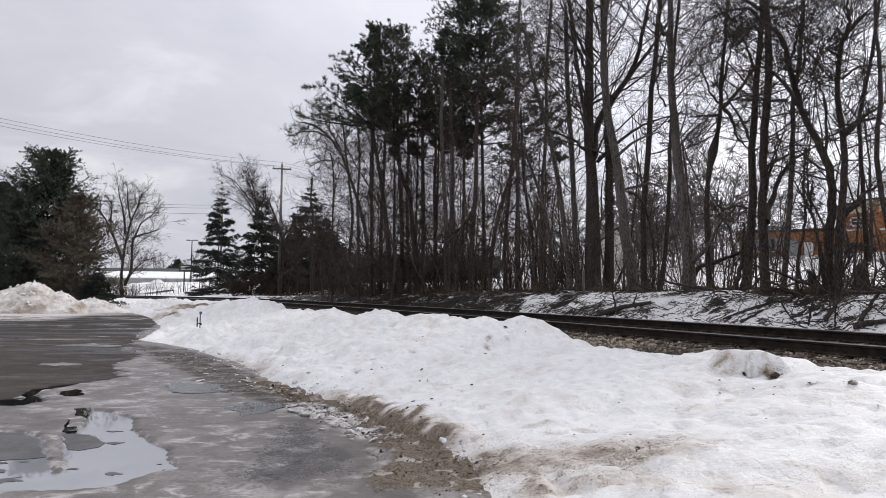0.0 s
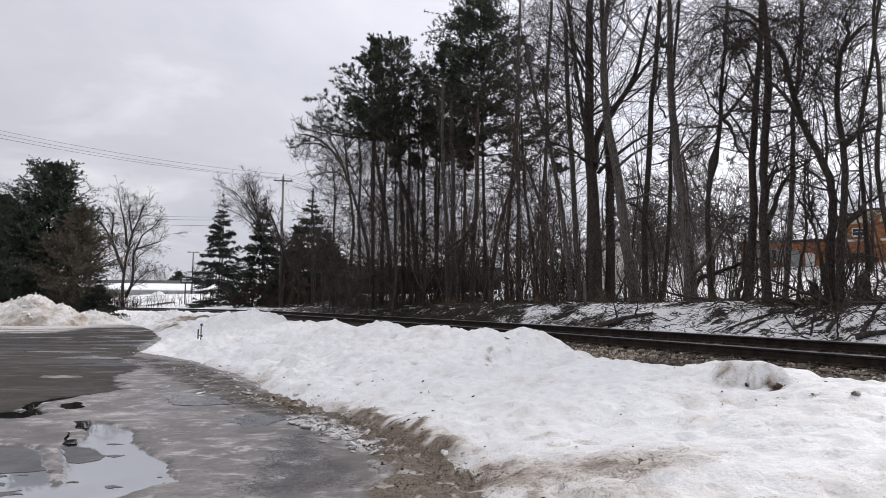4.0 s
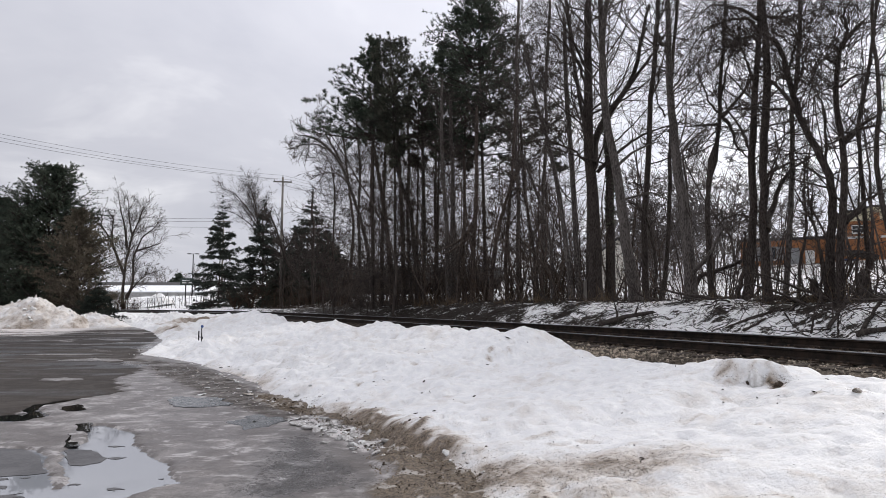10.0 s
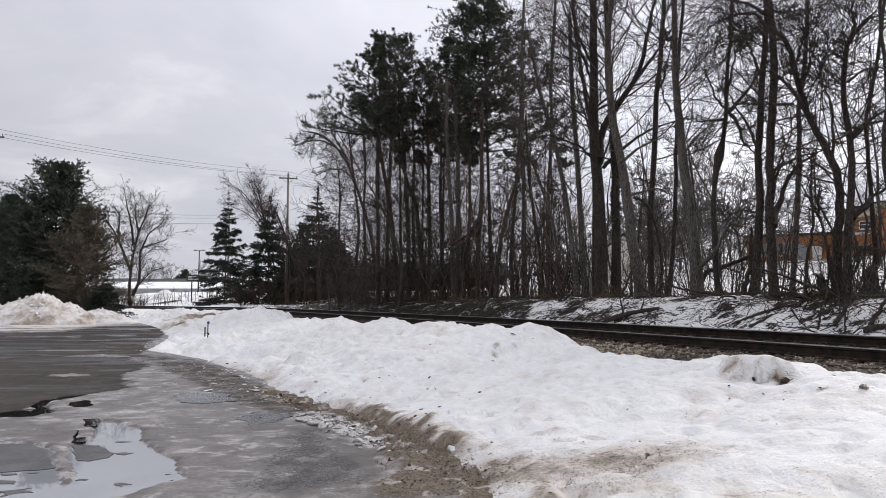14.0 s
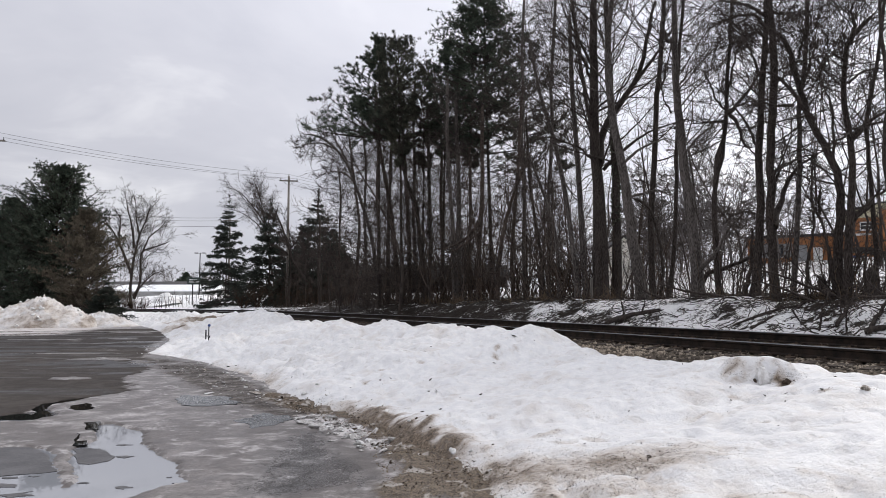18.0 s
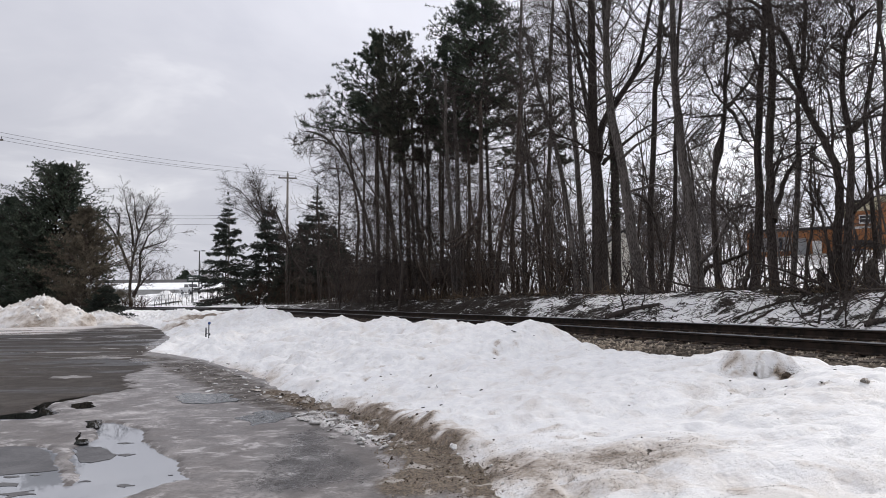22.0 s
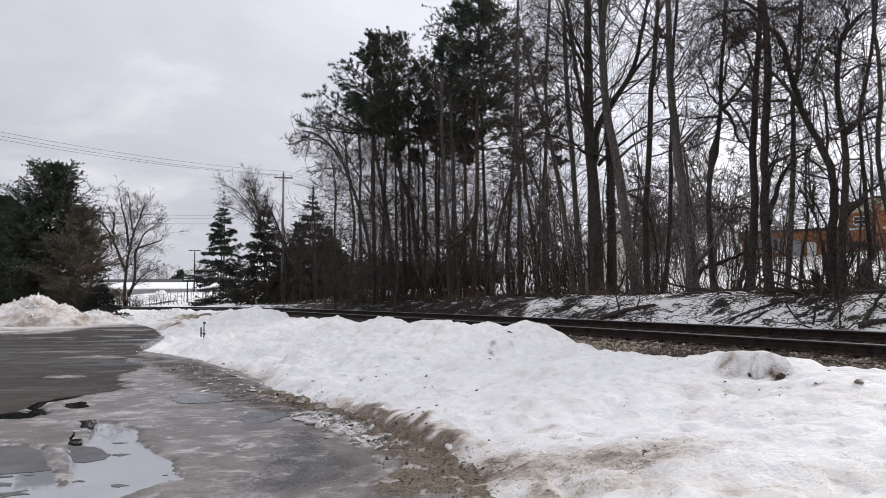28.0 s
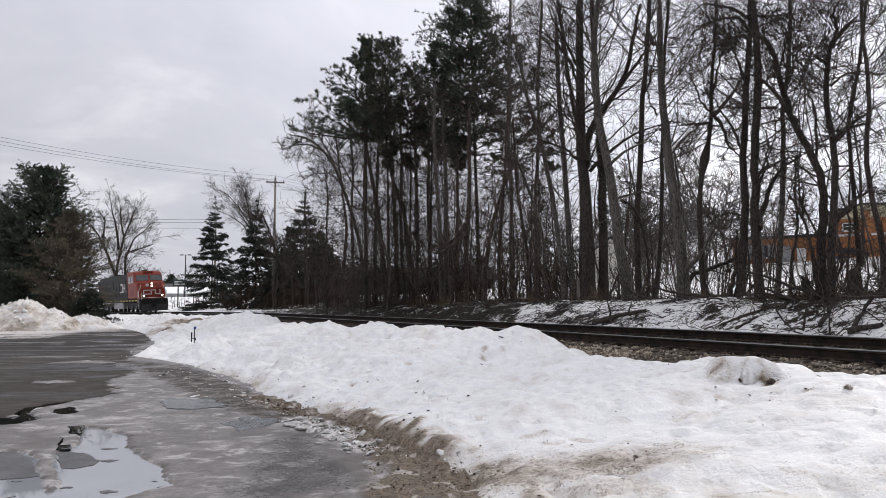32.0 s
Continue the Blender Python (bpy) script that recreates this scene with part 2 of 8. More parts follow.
def lot_material():
    """Wet asphalt under grey rotten ice, with refrozen slush and mud."""
    m, nt, b, vec = material("icy_asphalt")
    ice, wet, mud = attr_node(nt, "ice"), attr_node(nt, "wet"), attr_node(nt, "mud")
    n_big = noise_node(nt, vec, 0.55, 5, 0.6, 0.8)
    n_mid = noise_node(nt, stretched(nt, vec, 1.0, 0.8, 1.0), 3.6, 7, 0.66, 0.3)
    n_fine = noise_node(nt, vec, 24.0, 5, 0.72)
    n_grit = noise_node(nt, vec, 150.0, 2, 0.6)
    n_streak = noise_node(nt, stretched(nt, vec, 0.75, 1.0, 1.0), 1.5, 9, 0.70, 0.9)
    n_blot = noise_node(nt, stretched(nt, vec, 1.0, 0.6, 1.0), 1.1, 6, 0.58, 0.7)
    asphalt = mix_node(nt, step_node(nt, n_grit, 0.35, 0.65), (0.033, 0.028, 0.0245), (0.071, 0.0605, 0.053))
    asphalt = mix_node(nt, math_node(nt, "MULTIPLY", step_node(nt, n_streak, 0.47, 0.56), 0.6), asphalt, (0.088, 0.077, 0.068))
    icec = mix_node(nt, step_node(nt, n_mid, 0.30, 0.70), (0.118, 0.106, 0.100), (0.345, 0.320, 0.306))
    icec = mix_node(nt, math_node(nt, "MULTIPLY", step_node(nt, n_streak, 0.46, 0.66), 0.45), icec, (0.465, 0.430, 0.412))
    icec = mix_node(nt, math_node(nt, "MULTIPLY", step_node(nt, n_blot, 0.58, 0.40), 0.72), icec, (0.096, 0.082, 0.075))
    icec = mix_node(nt, math_node(nt, "MULTIPLY", step_node(nt, n_big, 0.52, 0.40), 0.45), icec, (0.101, 0.087, 0.080))
    icec = mix_node(nt, math_node(nt, "MULTIPLY", step_node(nt, n_fine, 0.48, 0.58), 0.62), icec, (0.111, 0.098, 0.090))
    icec = mix_node(nt, math_node(nt, "MULTIPLY", step_node(nt, n_grit, 0.60, 0.70), 0.40), icec, (0.071, 0.062, 0.057))
    n_stain = noise_node(nt, stretched(nt, vec, 0.8, 1.0, 1.0), 3.4, 9, 0.70, 0.5)
    icec = mix_node(nt, math_node(nt, "MULTIPLY", step_node(nt, n_stain, 0.50, 0.62), 0.62), icec, (0.082, 0.073, 0.068))
    icec = mix_node(nt, math_node(nt, "MULTIPLY", step_node(nt, n_stain, 0.47, 0.36), 0.65), icec, (0.53, 0.505, 0.495))
    frost = math_node(nt, "SUBTRACT", math_node(nt, "ADD", attr_node(nt, "frost"), n_fine), 1.0)
    icec = mix_node(nt, math_node(nt, "MULTIPLY", step_node(nt, frost, -0.25, 0.25), 0.85), icec, (0.626, 0.591, 0.575))
    n_soil = noise_node(nt, vec, 55.0, 5, 0.8)
    mudc = mix_node(nt, step_node(nt, math_node(nt, "ADD", math_node(nt, "MULTIPLY", n_fine, 0.35), math_node(nt, "MULTIPLY", n_soil, 0.65)), 0.38, 0.64), (0.040, 0.030, 0.022), (0.235, 0.185, 0.135))
    mudc = mix_node(nt, math_node(nt, "MULTIPLY", step_node(nt, n_mid, 0.53, 0.61), 0.7), mudc, (0.48, 0.45, 0.415))
    k = math_node(nt, "ADD", math_node(nt, "MULTIPLY", n_mid, 0.6), math_node(nt, "MULTIPLY", n_fine, 0.4))
    im = step_node(nt, math_node(nt, "SUBTRACT", math_node(nt, "ADD", ice, k), 1.0), -0.12, 0.14)
    mm = step_node(nt, math_node(nt, "SUBTRACT", math_node(nt, "ADD", mud, k), 1.0), -0.18, 0.16)
    col = mix_node(nt, im, asphalt, icec)
    col = mix_node(nt, mm, col, mudc)
    wm = step_node(nt, math_node(nt, "SUBTRACT", math_node(nt, "ADD", wet, k), 1.0), -0.12, 0.16)
    col = mix_node(nt, math_node(nt, "MULTIPLY", wm, 0.75), col, (0.016, 0.015, 0.015))
    nt.links.new(col, b.inputs["Base Color"])
    r = math_node(nt, "SUBTRACT", 0.78, math_node(nt, "MULTIPLY", im, 0.32))
    r = math_node(nt, "SUBTRACT", r, math_node(nt, "MULTIPLY", wm, 0.32))
    r = math_node(nt, "ADD", r, math_node(nt, "MULTIPLY", mm, 0.3))
    r = math_node(nt, "ADD", r, math_node(nt, "MULTIPLY", math_node(nt, "SUBTRACT", n_mid, 0.5), 0.5))
    nt.links.new(r, b.inputs["Roughness"])
    gloss = math_node(nt, "ADD", 0.12, math_node(nt, "MULTIPLY", math_node(nt, "MAXIMUM", im, wm), 0.28))
    nt.links.new(gloss, b.inputs["Specular IOR Level"])
    h = math_node(nt, "ADD", n_fine, math_node(nt, "MULTIPLY", n_mid, 0.8))
    h = math_node(nt, "MULTIPLY", h, math_node(nt, "ADD", math_node(nt, "MULTIPLY", mm, 6.0), 0.9))
    bump(nt, b, h, 0.4, 0.012)
    return m


SNOW, GROUND, LOT = snow_material(), ground_material(), lot_material()


def water_material(name, bed):
    """Still water; bed is the colour that shows through it."""
    m, nt, b, vec = material(name)
    b.inputs["Base Color"].default_value = (*bed, 1)
    b.inputs["Roughness"].default_value = 0.02
    b.inputs["IOR"].default_value = 1.33
    b.inputs["Specular IOR Level"].default_value = 0.9
    bump(nt, b, noise_node(nt, vec, 6.0, 2), 0.02, 0.01)
    return m


WATER_ICY = plain("wet_blue_ice", (0.025, 0.028, 0.029), (0.11, 0.116, 0.119), 2.6, 0.22, bump_s=0.5, fine=18, spec=0.5)
WATER, WATER_DARK = water_material("meltwater_on_ice", (0.27, 0.28, 0.30)), water_material("meltwater_on_asphalt", (0.012, 0.012, 0.012))
THIN_ICE = plain("thin_grey_ice", (0.075, 0.073, 0.075), (0.118, 0.115, 0.117), 3.0, 0.58, bump_s=0.2, fine=30, spec=0.3)


# ---- geometry helpers ----
def empty(name, x=0.0, y=0.0, z=0.0, rz=0.0):
    ob = new(name)
    ob.empty_display_size = 0.2
    ob.matrix_basis = pose(x, y, z, 0, 0, rz)
    return ob


def mesh_from(name, verts, faces, mat, smooth=True):
    """A mesh out of arrays: verts (n, 3) and quads or triangles (m, 4 or 3)."""
    me = bpy.data.meshes.new(name)
    verts, faces = np.asarray(verts, dtype=np.float32), np.asarray(faces, dtype=np.int32)
    k = faces.shape[1]
    me.vertices.add(len(verts))
    me.vertices.foreach_set("co", verts.ravel())
    me.loops.add(faces.size)
    me.loops.foreach_set("vertex_index", faces.ravel())
    me.polygons.add(len(faces))
    me.polygons.foreach_set("loop_start", np.arange(0, faces.size, k, dtype=np.int32))
    me.update(calc_edges=True)
    me.polygons.foreach_set("use_smooth", np.full(len(faces), smooth))
    me.materials.append(mat)
    return me


def child(name, me, parent, label=""):
    ob = new(name, me)
    ob.parent = parent
    if label:
        ob["label"] = label
    return ob


def part(name, bm, mat, parent, label="", smooth=False):
    me = bpy.data.meshes.new(name)
    bm.to_mesh(me)
    bm.free()
    me.materials.append(mat)
    if smooth:
        me.polygons.foreach_set("use_smooth", np.full(len(me.polygons), True))
    return child(name, me, parent, label)


def box(bm, x0, x1, y0, y1, z0, z1, bev=0.0):
    r = bmesh.ops.create_cube(bm, size=1.0, matrix=Matrix.LocRotScale(((x0 + x1) / 2, (y0 + y1) / 2, (z0 + z1) / 2), None, (x1 - x0, y1 - y0, z1 - z0)))
    if bev:
        edges = list({e for v in r["verts"] for e in v.link_edges})
        bmesh.ops.bevel(bm, geom=edges, offset=bev, segments=2, affect="EDGES", profile=0.5)
    return bm


def rod(bm, a, b, r0, r1=None, sides=8):
    a, b = Vector(a), Vector(b)
    d = b - a
    m = Matrix.Translation((a + b) / 2) @ d.to_track_quat("Z", "Y").to_matrix().to_4x4()
    bmesh.ops.create_cone(bm, cap_ends=True, segments=sides, radius1=r0, radius2=r0 if r1 is None else r1, depth=d.length, matrix=m)
    return bm


def prism(bm, outline, axis, lo, hi):
    """Extrude a flat outline of (u, v) along an axis: 'x' takes (y, z), 'y' takes (x, z), 'z' takes (x, y)."""
    def at(u, v, w):
        return {"x": (w, u, v), "y": (u, w, v), "z": (u, v, w)}[axis]
    a = [bm.verts.new(at(u, v, lo)) for u, v in outline]
    b = [bm.verts.new(at(u, v, hi)) for u, v in outline]
    n = len(outline)
    bm.faces.new(a)
    bm.faces.new(b[::-1])
    for i in range(n):
        bm.faces.new((a[i], b[i], b[(i + 1) % n], a[(i + 1) % n]))
    bmesh.ops.recalc_face_normals(bm, faces=bm.faces)
    return bm


def hash2(ix, iy, seed):
    h = (ix.astype(np.int64) * 374761393 + iy.astype(np.int64) * 668265263 + seed * 974711) & 0x7FFFFFFF
    h = ((h ^ (h >> 13)) * 1274126177) & 0x7FFFFFFF
    return ((h ^ (h >> 16)) & 0xFFFF) / 65535.0


def vnoise(x, y, seed=0):
    ix, iy = np.floor(x), np.floor(y)
    fx, fy = x - ix, y - iy
    fx, fy = fx * fx * (3 - 2 * fx), fy * fy * (3 - 2 * fy)
    a, b = hash2(ix, iy, seed), hash2(ix + 1, iy, seed)
    c, d = hash2(ix, iy + 1, seed), hash2(ix + 1, iy + 1, seed)
    return (a + (b - a) * fx) * (1 - fy) + (c + (d - c) * fx) * fy


def fbm(x, y, seed=0, octaves=4, gain=0.5):
    """About -1 to 1."""
    s, amp, tot = 0.0, 1.0, 0.0
    for i in range(octaves):
        s = s + amp * (vnoise(x * 2 ** i + 17.3 * i, y * 2 ** i - 9.1 * i, seed + i) * 2 - 1)
        tot += amp
        amp *= gain
    return s / tot


def smooth01(v, lo, hi):
    t = np.clip((v - lo) / (hi - lo), 0, 1)
    return t * t * (3 - 2 * t)


def inside(x, y, poly):
    """Signed distance to a polygon, positive inside."""
    best = np.full(np.shape(x), 1e9)
    odd = np.zeros(np.shape(x), dtype=bool)
    n = len(poly)
    for i in range(n):
        (ax, ay), (bx, by) = poly[i], poly[(i + 1) % n]
        ex, ey = bx - ax, by - ay
        t = np.clip(((x - ax) * ex + (y - ay) * ey) / (ex * ex + ey * ey), 0, 1)
        best = np.minimum(best, np.hypot(x - ax - t * ex, y - ay - t * ey))
        cross = ((ay > y) != (by > y)) & (x < (bx - ax) * (y - ay) / (by - ay + 1e-12) + ax)
        odd ^= cross
    return np.where(odd, best, -best)


def grid_faces(nu, nv):
    i = np.arange(nu - 1)[:, None] * nv + np.arange(nv - 1)[None, :]
    return np.stack([i, i + nv, i + nv + 1, i + 1], -1).reshape(-1, 4)


def sheet(name, X, Y, Z, mat, flip=False, **attrs):
    """A height field over a grid, with per-vertex amounts of dirt, ice and the like."""
    nu, nv = X.shape
    f = grid_faces(nu, nv)
    if flip:
        f = f[:, ::-1]
    me = mesh_from(name, np.stack([X, Y, Z], -1).reshape(-1, 3), f, mat)
    for key, val in attrs.items():
        a = me.attributes.new(key, "FLOAT", "POINT")
        a.data.foreach_set("value", np.clip(val, 0, 1).astype(np.float32).ravel())
    return new(name, me)


def steps(*spans):
    """Coordinates over spans of (start, end, step)."""
    out = [np.arange(a, b, c) for a, b, c in spans]
    return np.concatenate(out + [[spans[-1][1]]])


# ---- the line of the railway: a wide curve, then straight ----
CURVE, CX, CY, S_END = 400.0, -355.2, -158.6, 125.0


def track(s, d=0.0):
    """The place at s metres along the line and d metres to its far side."""
    s = np.asarray(s, dtype=float)
    a = radians(25) + np.minimum(s, S_END) / CURVE
    over = np.maximum(s - S_END, 0)
    return (CX + (CURVE + d) * np.cos(a) - over * np.sin(a), CY + (CURVE + d) * np.sin(a) + over * np.cos(a))


def along(x, y):
    """The reverse of track()."""
    a_end = radians(25) + S_END / CURVE
    vx, vy = x - CX, y - CY
    a = np.arctan2(vy, vx)
    s, d = (a - radians(25)) * CURVE, np.hypot(vx, vy) - CURVE
    d2 = vx * np.cos(a_end) + vy * np.sin(a_end) - CURVE
    s2 = S_END - vx * np.sin(a_end) + vy * np.cos(a_end)
    far = s > S_END
    return np.where(far, s2, s), np.where(far, d2, d)


def rail_level(s):
    """Height of the top of the line's centre above the yard."""
    return 0.93 - 0.0055 * np.clip(np.asarray(s, dtype=float) - 45, 0, 70)


CANT = 0.076   # the curve's outer rail is raised: rise per metre across


def terrain(x, y):
    """The lie of the land, without the yard, snow banks and ballast."""
    s, d = along(x, y)
    z = np.where(d < 0, -0.08, 0.0)
    z = np.where(d < 0, -0.08 + 0.45 * smooth01(d, -4.5, -2.0), z)
    side = smooth01(x / np.maximum(np.abs(y), 1), -0.42, 0.15)
    level = rail_level(s)
    bank = level - 0.45 + (0.45 + 0.75 * side) * smooth01(d, 2.2, 5.4)
    hill = 3.6 * side * smooth01(d, 9, 62) + 2.4 * (1 - side) * smooth01(d, 6, 22)
    hill = hill + 0.9 * smooth01(x / np.maximum(np.abs(y), 1), 0.22, 0.42) * smooth01(d, 9, 27) * (1 - smooth01(d, 40, 75))
    z = np.where(d >= 0, bank + hill, z)
    r = np.hypot(x, y)
    z = z + 0.25 * fbm(x / 14, y / 14, 5, 3) * smooth01(np.abs(d), 6, 20) * (d > 0)
    z = z + 6.0 * fbm(x / 260, y / 260, 8, 2) * smooth01(r, 400, 1200)
    return z


# ---- ground ----
def make_ground():
    t = np.concatenate([-np.geomspace(2600, 92, 34), np.arange(-90, 90.1, 1.5), np.geomspace(92, 2600, 34)])
    X, Y = np.meshgrid(t, t + 45, indexing="ij")
    Z = terrain(X, Y)
    s, d = along(X, Y)
    under = smooth01(s, -20, -17) * (1 - smooth01(s, 66, 70)) * smooth01(d, 2.0, 4.0) * (1 - smooth01(d, 13, 16))
    litter = 0.30 + 0.18 * fbm(X / 6, Y / 6, 21, 3) + 0.25 * smooth01(fbm(X / 30, Y / 30, 31, 2), 0.0, 0.5) * (d > 20)
    litter = litter + 0.25 * (1 - 0.85 * smooth01(X / np.maximum(Y, 1), 0.12, 0.3)) * smooth01(d, 4, 8) * (1 - smooth01(d, 18, 30)) * smooth01(X / np.maximum(Y, 1), -0.45, -0.1)
    ob = sheet("ground", X, Y, Z - 0.16 * under, GROUND, litter=litter * (d > 0))
    tagged(ob, "snow-covered ground with patches of dead grass and leaf litter", "ground", kind="structure")


def make_embankment():
    s = steps((-20, 34, 0.12), (34, 70, 0.3))
    d = steps((1.7, 12, 0.12), (12, 15, 0.3))
    S, Dd = np.meshgrid(s, d, indexing="ij")
    X, Y = track(S, Dd)
    Z = terrain(X, Y)
    rough = 0.10 * fbm(S / 0.5, Dd / 0.5, 41, 5, 0.65) + 0.12 * fbm(S / 2.2, Dd / 2.2, 43, 3)
    edge = np.minimum(smooth01(S, -20, -18) * (1 - smooth01(S, 67, 70)), 1 - smooth01(Dd, 13, 15))
    lit = 0.50 + 0.30 * fbm(S / 1.0, Dd / 0.45, 51, 5) + 0.16 * fbm(S / 6, Dd / 3, 55, 3)
    lit += 0.08 * (1 - smooth01(S, 6, 12)) - 0.015 * (1 - smooth01(S, 14, 22)) - 0.02 * smooth01(S, 10, 18) + 0.26 * smooth01(S, 13, 26) - 0.34 * smooth01(S, 46, 56) + (0.30 - 0.24 * (1 - smooth01(S, 6, 14))) * smooth01(Dd, 5.6, 8.5) - 0.12 * (1 - smooth01(Dd, 2.6, 4.0)) * (1 - smooth01(S, 8, 16))
    ob = sheet("embankment", X, Y, Z + rough * edge - 0.2 * (1 - edge), GROUND, litter=lit)
    tagged(ob, "low wooded embankment with melting snow and dead leaves", "embankment", kind="structure")


PUDDLE = [(-4.60, 9.03), (-4.37, 8.99), (-4.01, 8.71), (-3.73, 8.31), (-3.50, 7.75), (-3.31, 7.61), (-3.08, 7.25), (-2.81, 6.94), (-2.57, 6.51), (-2.32, 6.13), (-2.45, 5.98), (-2.58, 5.84), (-2.62, 5.70), (-2.67, 5.54), (-2.83, 5.47), (-3.23, 5.46), (-3.85, 5.45), (-4.53, 6.29), (-5.28, 7.43), (-4.87, 7.55), (-4.48, 7.53), (-4.35, 7.45), (-4.04, 7.02), (-3.69, 6.47), (-3.45, 6.12), (-3.33, 5.97), (-3.26, 6.04), (-3.38, 6.31), (-3.73, 6.86), (-4.03, 7.34), (-4.09, 7.57), (-4.08, 7.81), (-4.14, 8.13), (-4.42, 8.59)]
SLAB_WEST = [(-4.98, 7.53), (-4.91, 7.62), (-4.62, 7.59), (-4.36, 7.43), (-4.04, 7.01), (-3.75, 6.55), (-3.83, 6.45), (-4.01, 6.40), (-4.23, 6.34)]
SLAB_EAST = [(-4.11, 7.52), (-3.95, 7.58), (-3.67, 7.44), (-3.45, 7.17), (-3.43, 6.97), (-3.56, 6.83), (-3.68, 6.85), (-3.87, 7.12)]
CRACK = [(-6.48, 9.42), (-6.32, 9.89), (-6.16, 10.09), (-6.49, 10.98), (-6.33, 11.49), (-5.93, 12.12), (-6.11, 11.10), (-6.11, 10.52), (-5.60, 9.79), (-5.66, 9.33), (-6.24, 9.08)]
POOL = [(-5.79, 10.41), (-5.67, 10.74), (-5.28, 10.25), (-5.45, 10.04)]
DARK_REFLECTION_A = [(-4.80, 9.04), (-4.64, 9.08), (-4.35, 8.54), (-4.52, 8.54)]
DARK_REFLECTION_B = [(-4.32, 7.93), (-4.50, 8.32), (-4.23, 7.87), (-4.15, 7.90), (-4.00, 7.60), (-4.12, 7.60)]
POOL_NORTH = [(-4.54, 11.36), (-4.38, 11.69), (-4.05, 11.49), (-3.77, 11.56), (-3.45, 11.10), (-3.24, 10.69), (-3.49, 10.57), (-3.62, 10.35), (-4.00, 10.52), (-4.29, 10.86)]
POOL_EAST = [(-2.87, 9.12), (-2.83, 9.42), (-2.72, 9.47), (-2.59, 9.79), (-2.37, 9.56), (-2.25, 9.60), (-2.10, 9.16), (-2.21, 8.88), (-2.37, 8.84), (-2.49, 8.65), (-2.67, 8.88)]
DRY = [(-26.76, 25.36), (-8.48, 8.12), (-6.30, 9.38), (-6.23, 9.74), (-6.31, 10.69), (-6.14, 11.49), (-5.53, 12.42), (-6.41, 13.53), (-6.84, 14.31), (-7.05, 16.05), (-8.35, 18.12), (-9.11, 20.58), (-10.82, 24.12), (-12.00, 28.29), (-14.05, 34.22), (-17.59, 40.61), (-25.16, 38.99), (-28.71, 35.46)]
MUD = [(-3.11, 12.12), (-2.03, 11.10), (-1.24, 10.52), (-0.74, 9.60), (-0.31, 8.69), (0.10, 7.90), (0.18, 7.32), (0.37, 6.99), (0.49, 6.29), (0.52, 5.52), (-0.42, 5.52), (-0.48, 6.29), (-0.74, 7.32), (-1.22, 8.61), (-1.94, 9.74), (-2.70, 10.86)]
GRIME = [(-2.10, 5.38), (-2.23, 6.50), (-2.29, 7.75), (-2.25, 9.08), (-1.30, 8.69), (-0.72, 7.30), (-0.41, 6.10), (-0.36, 5.38)]
FROST = [(-4.74, 9.70), (-4.44, 10.19), (-3.59, 9.70), (-3.25, 9.08), (-3.38, 8.57), (-3.75, 8.39), (-4.26, 8.88)]
SLUSH = [(-2.15, 9.65), (-1.5, 9.45), (-0.9, 8.6), (-0.45, 7.7), (-0.7, 7.45), (-1.3, 8.2), (-1.9, 9.0)]
RUT = [(-9.22, 19.75), (-6.87, 18.46), (-4.39, 14.74), (-3.05, 12.27), (-1.80, 9.84), (-2.00, 8.96), (-2.84, 9.84), (-4.10, 11.56), (-5.47, 13.53), (-7.14, 16.32)]


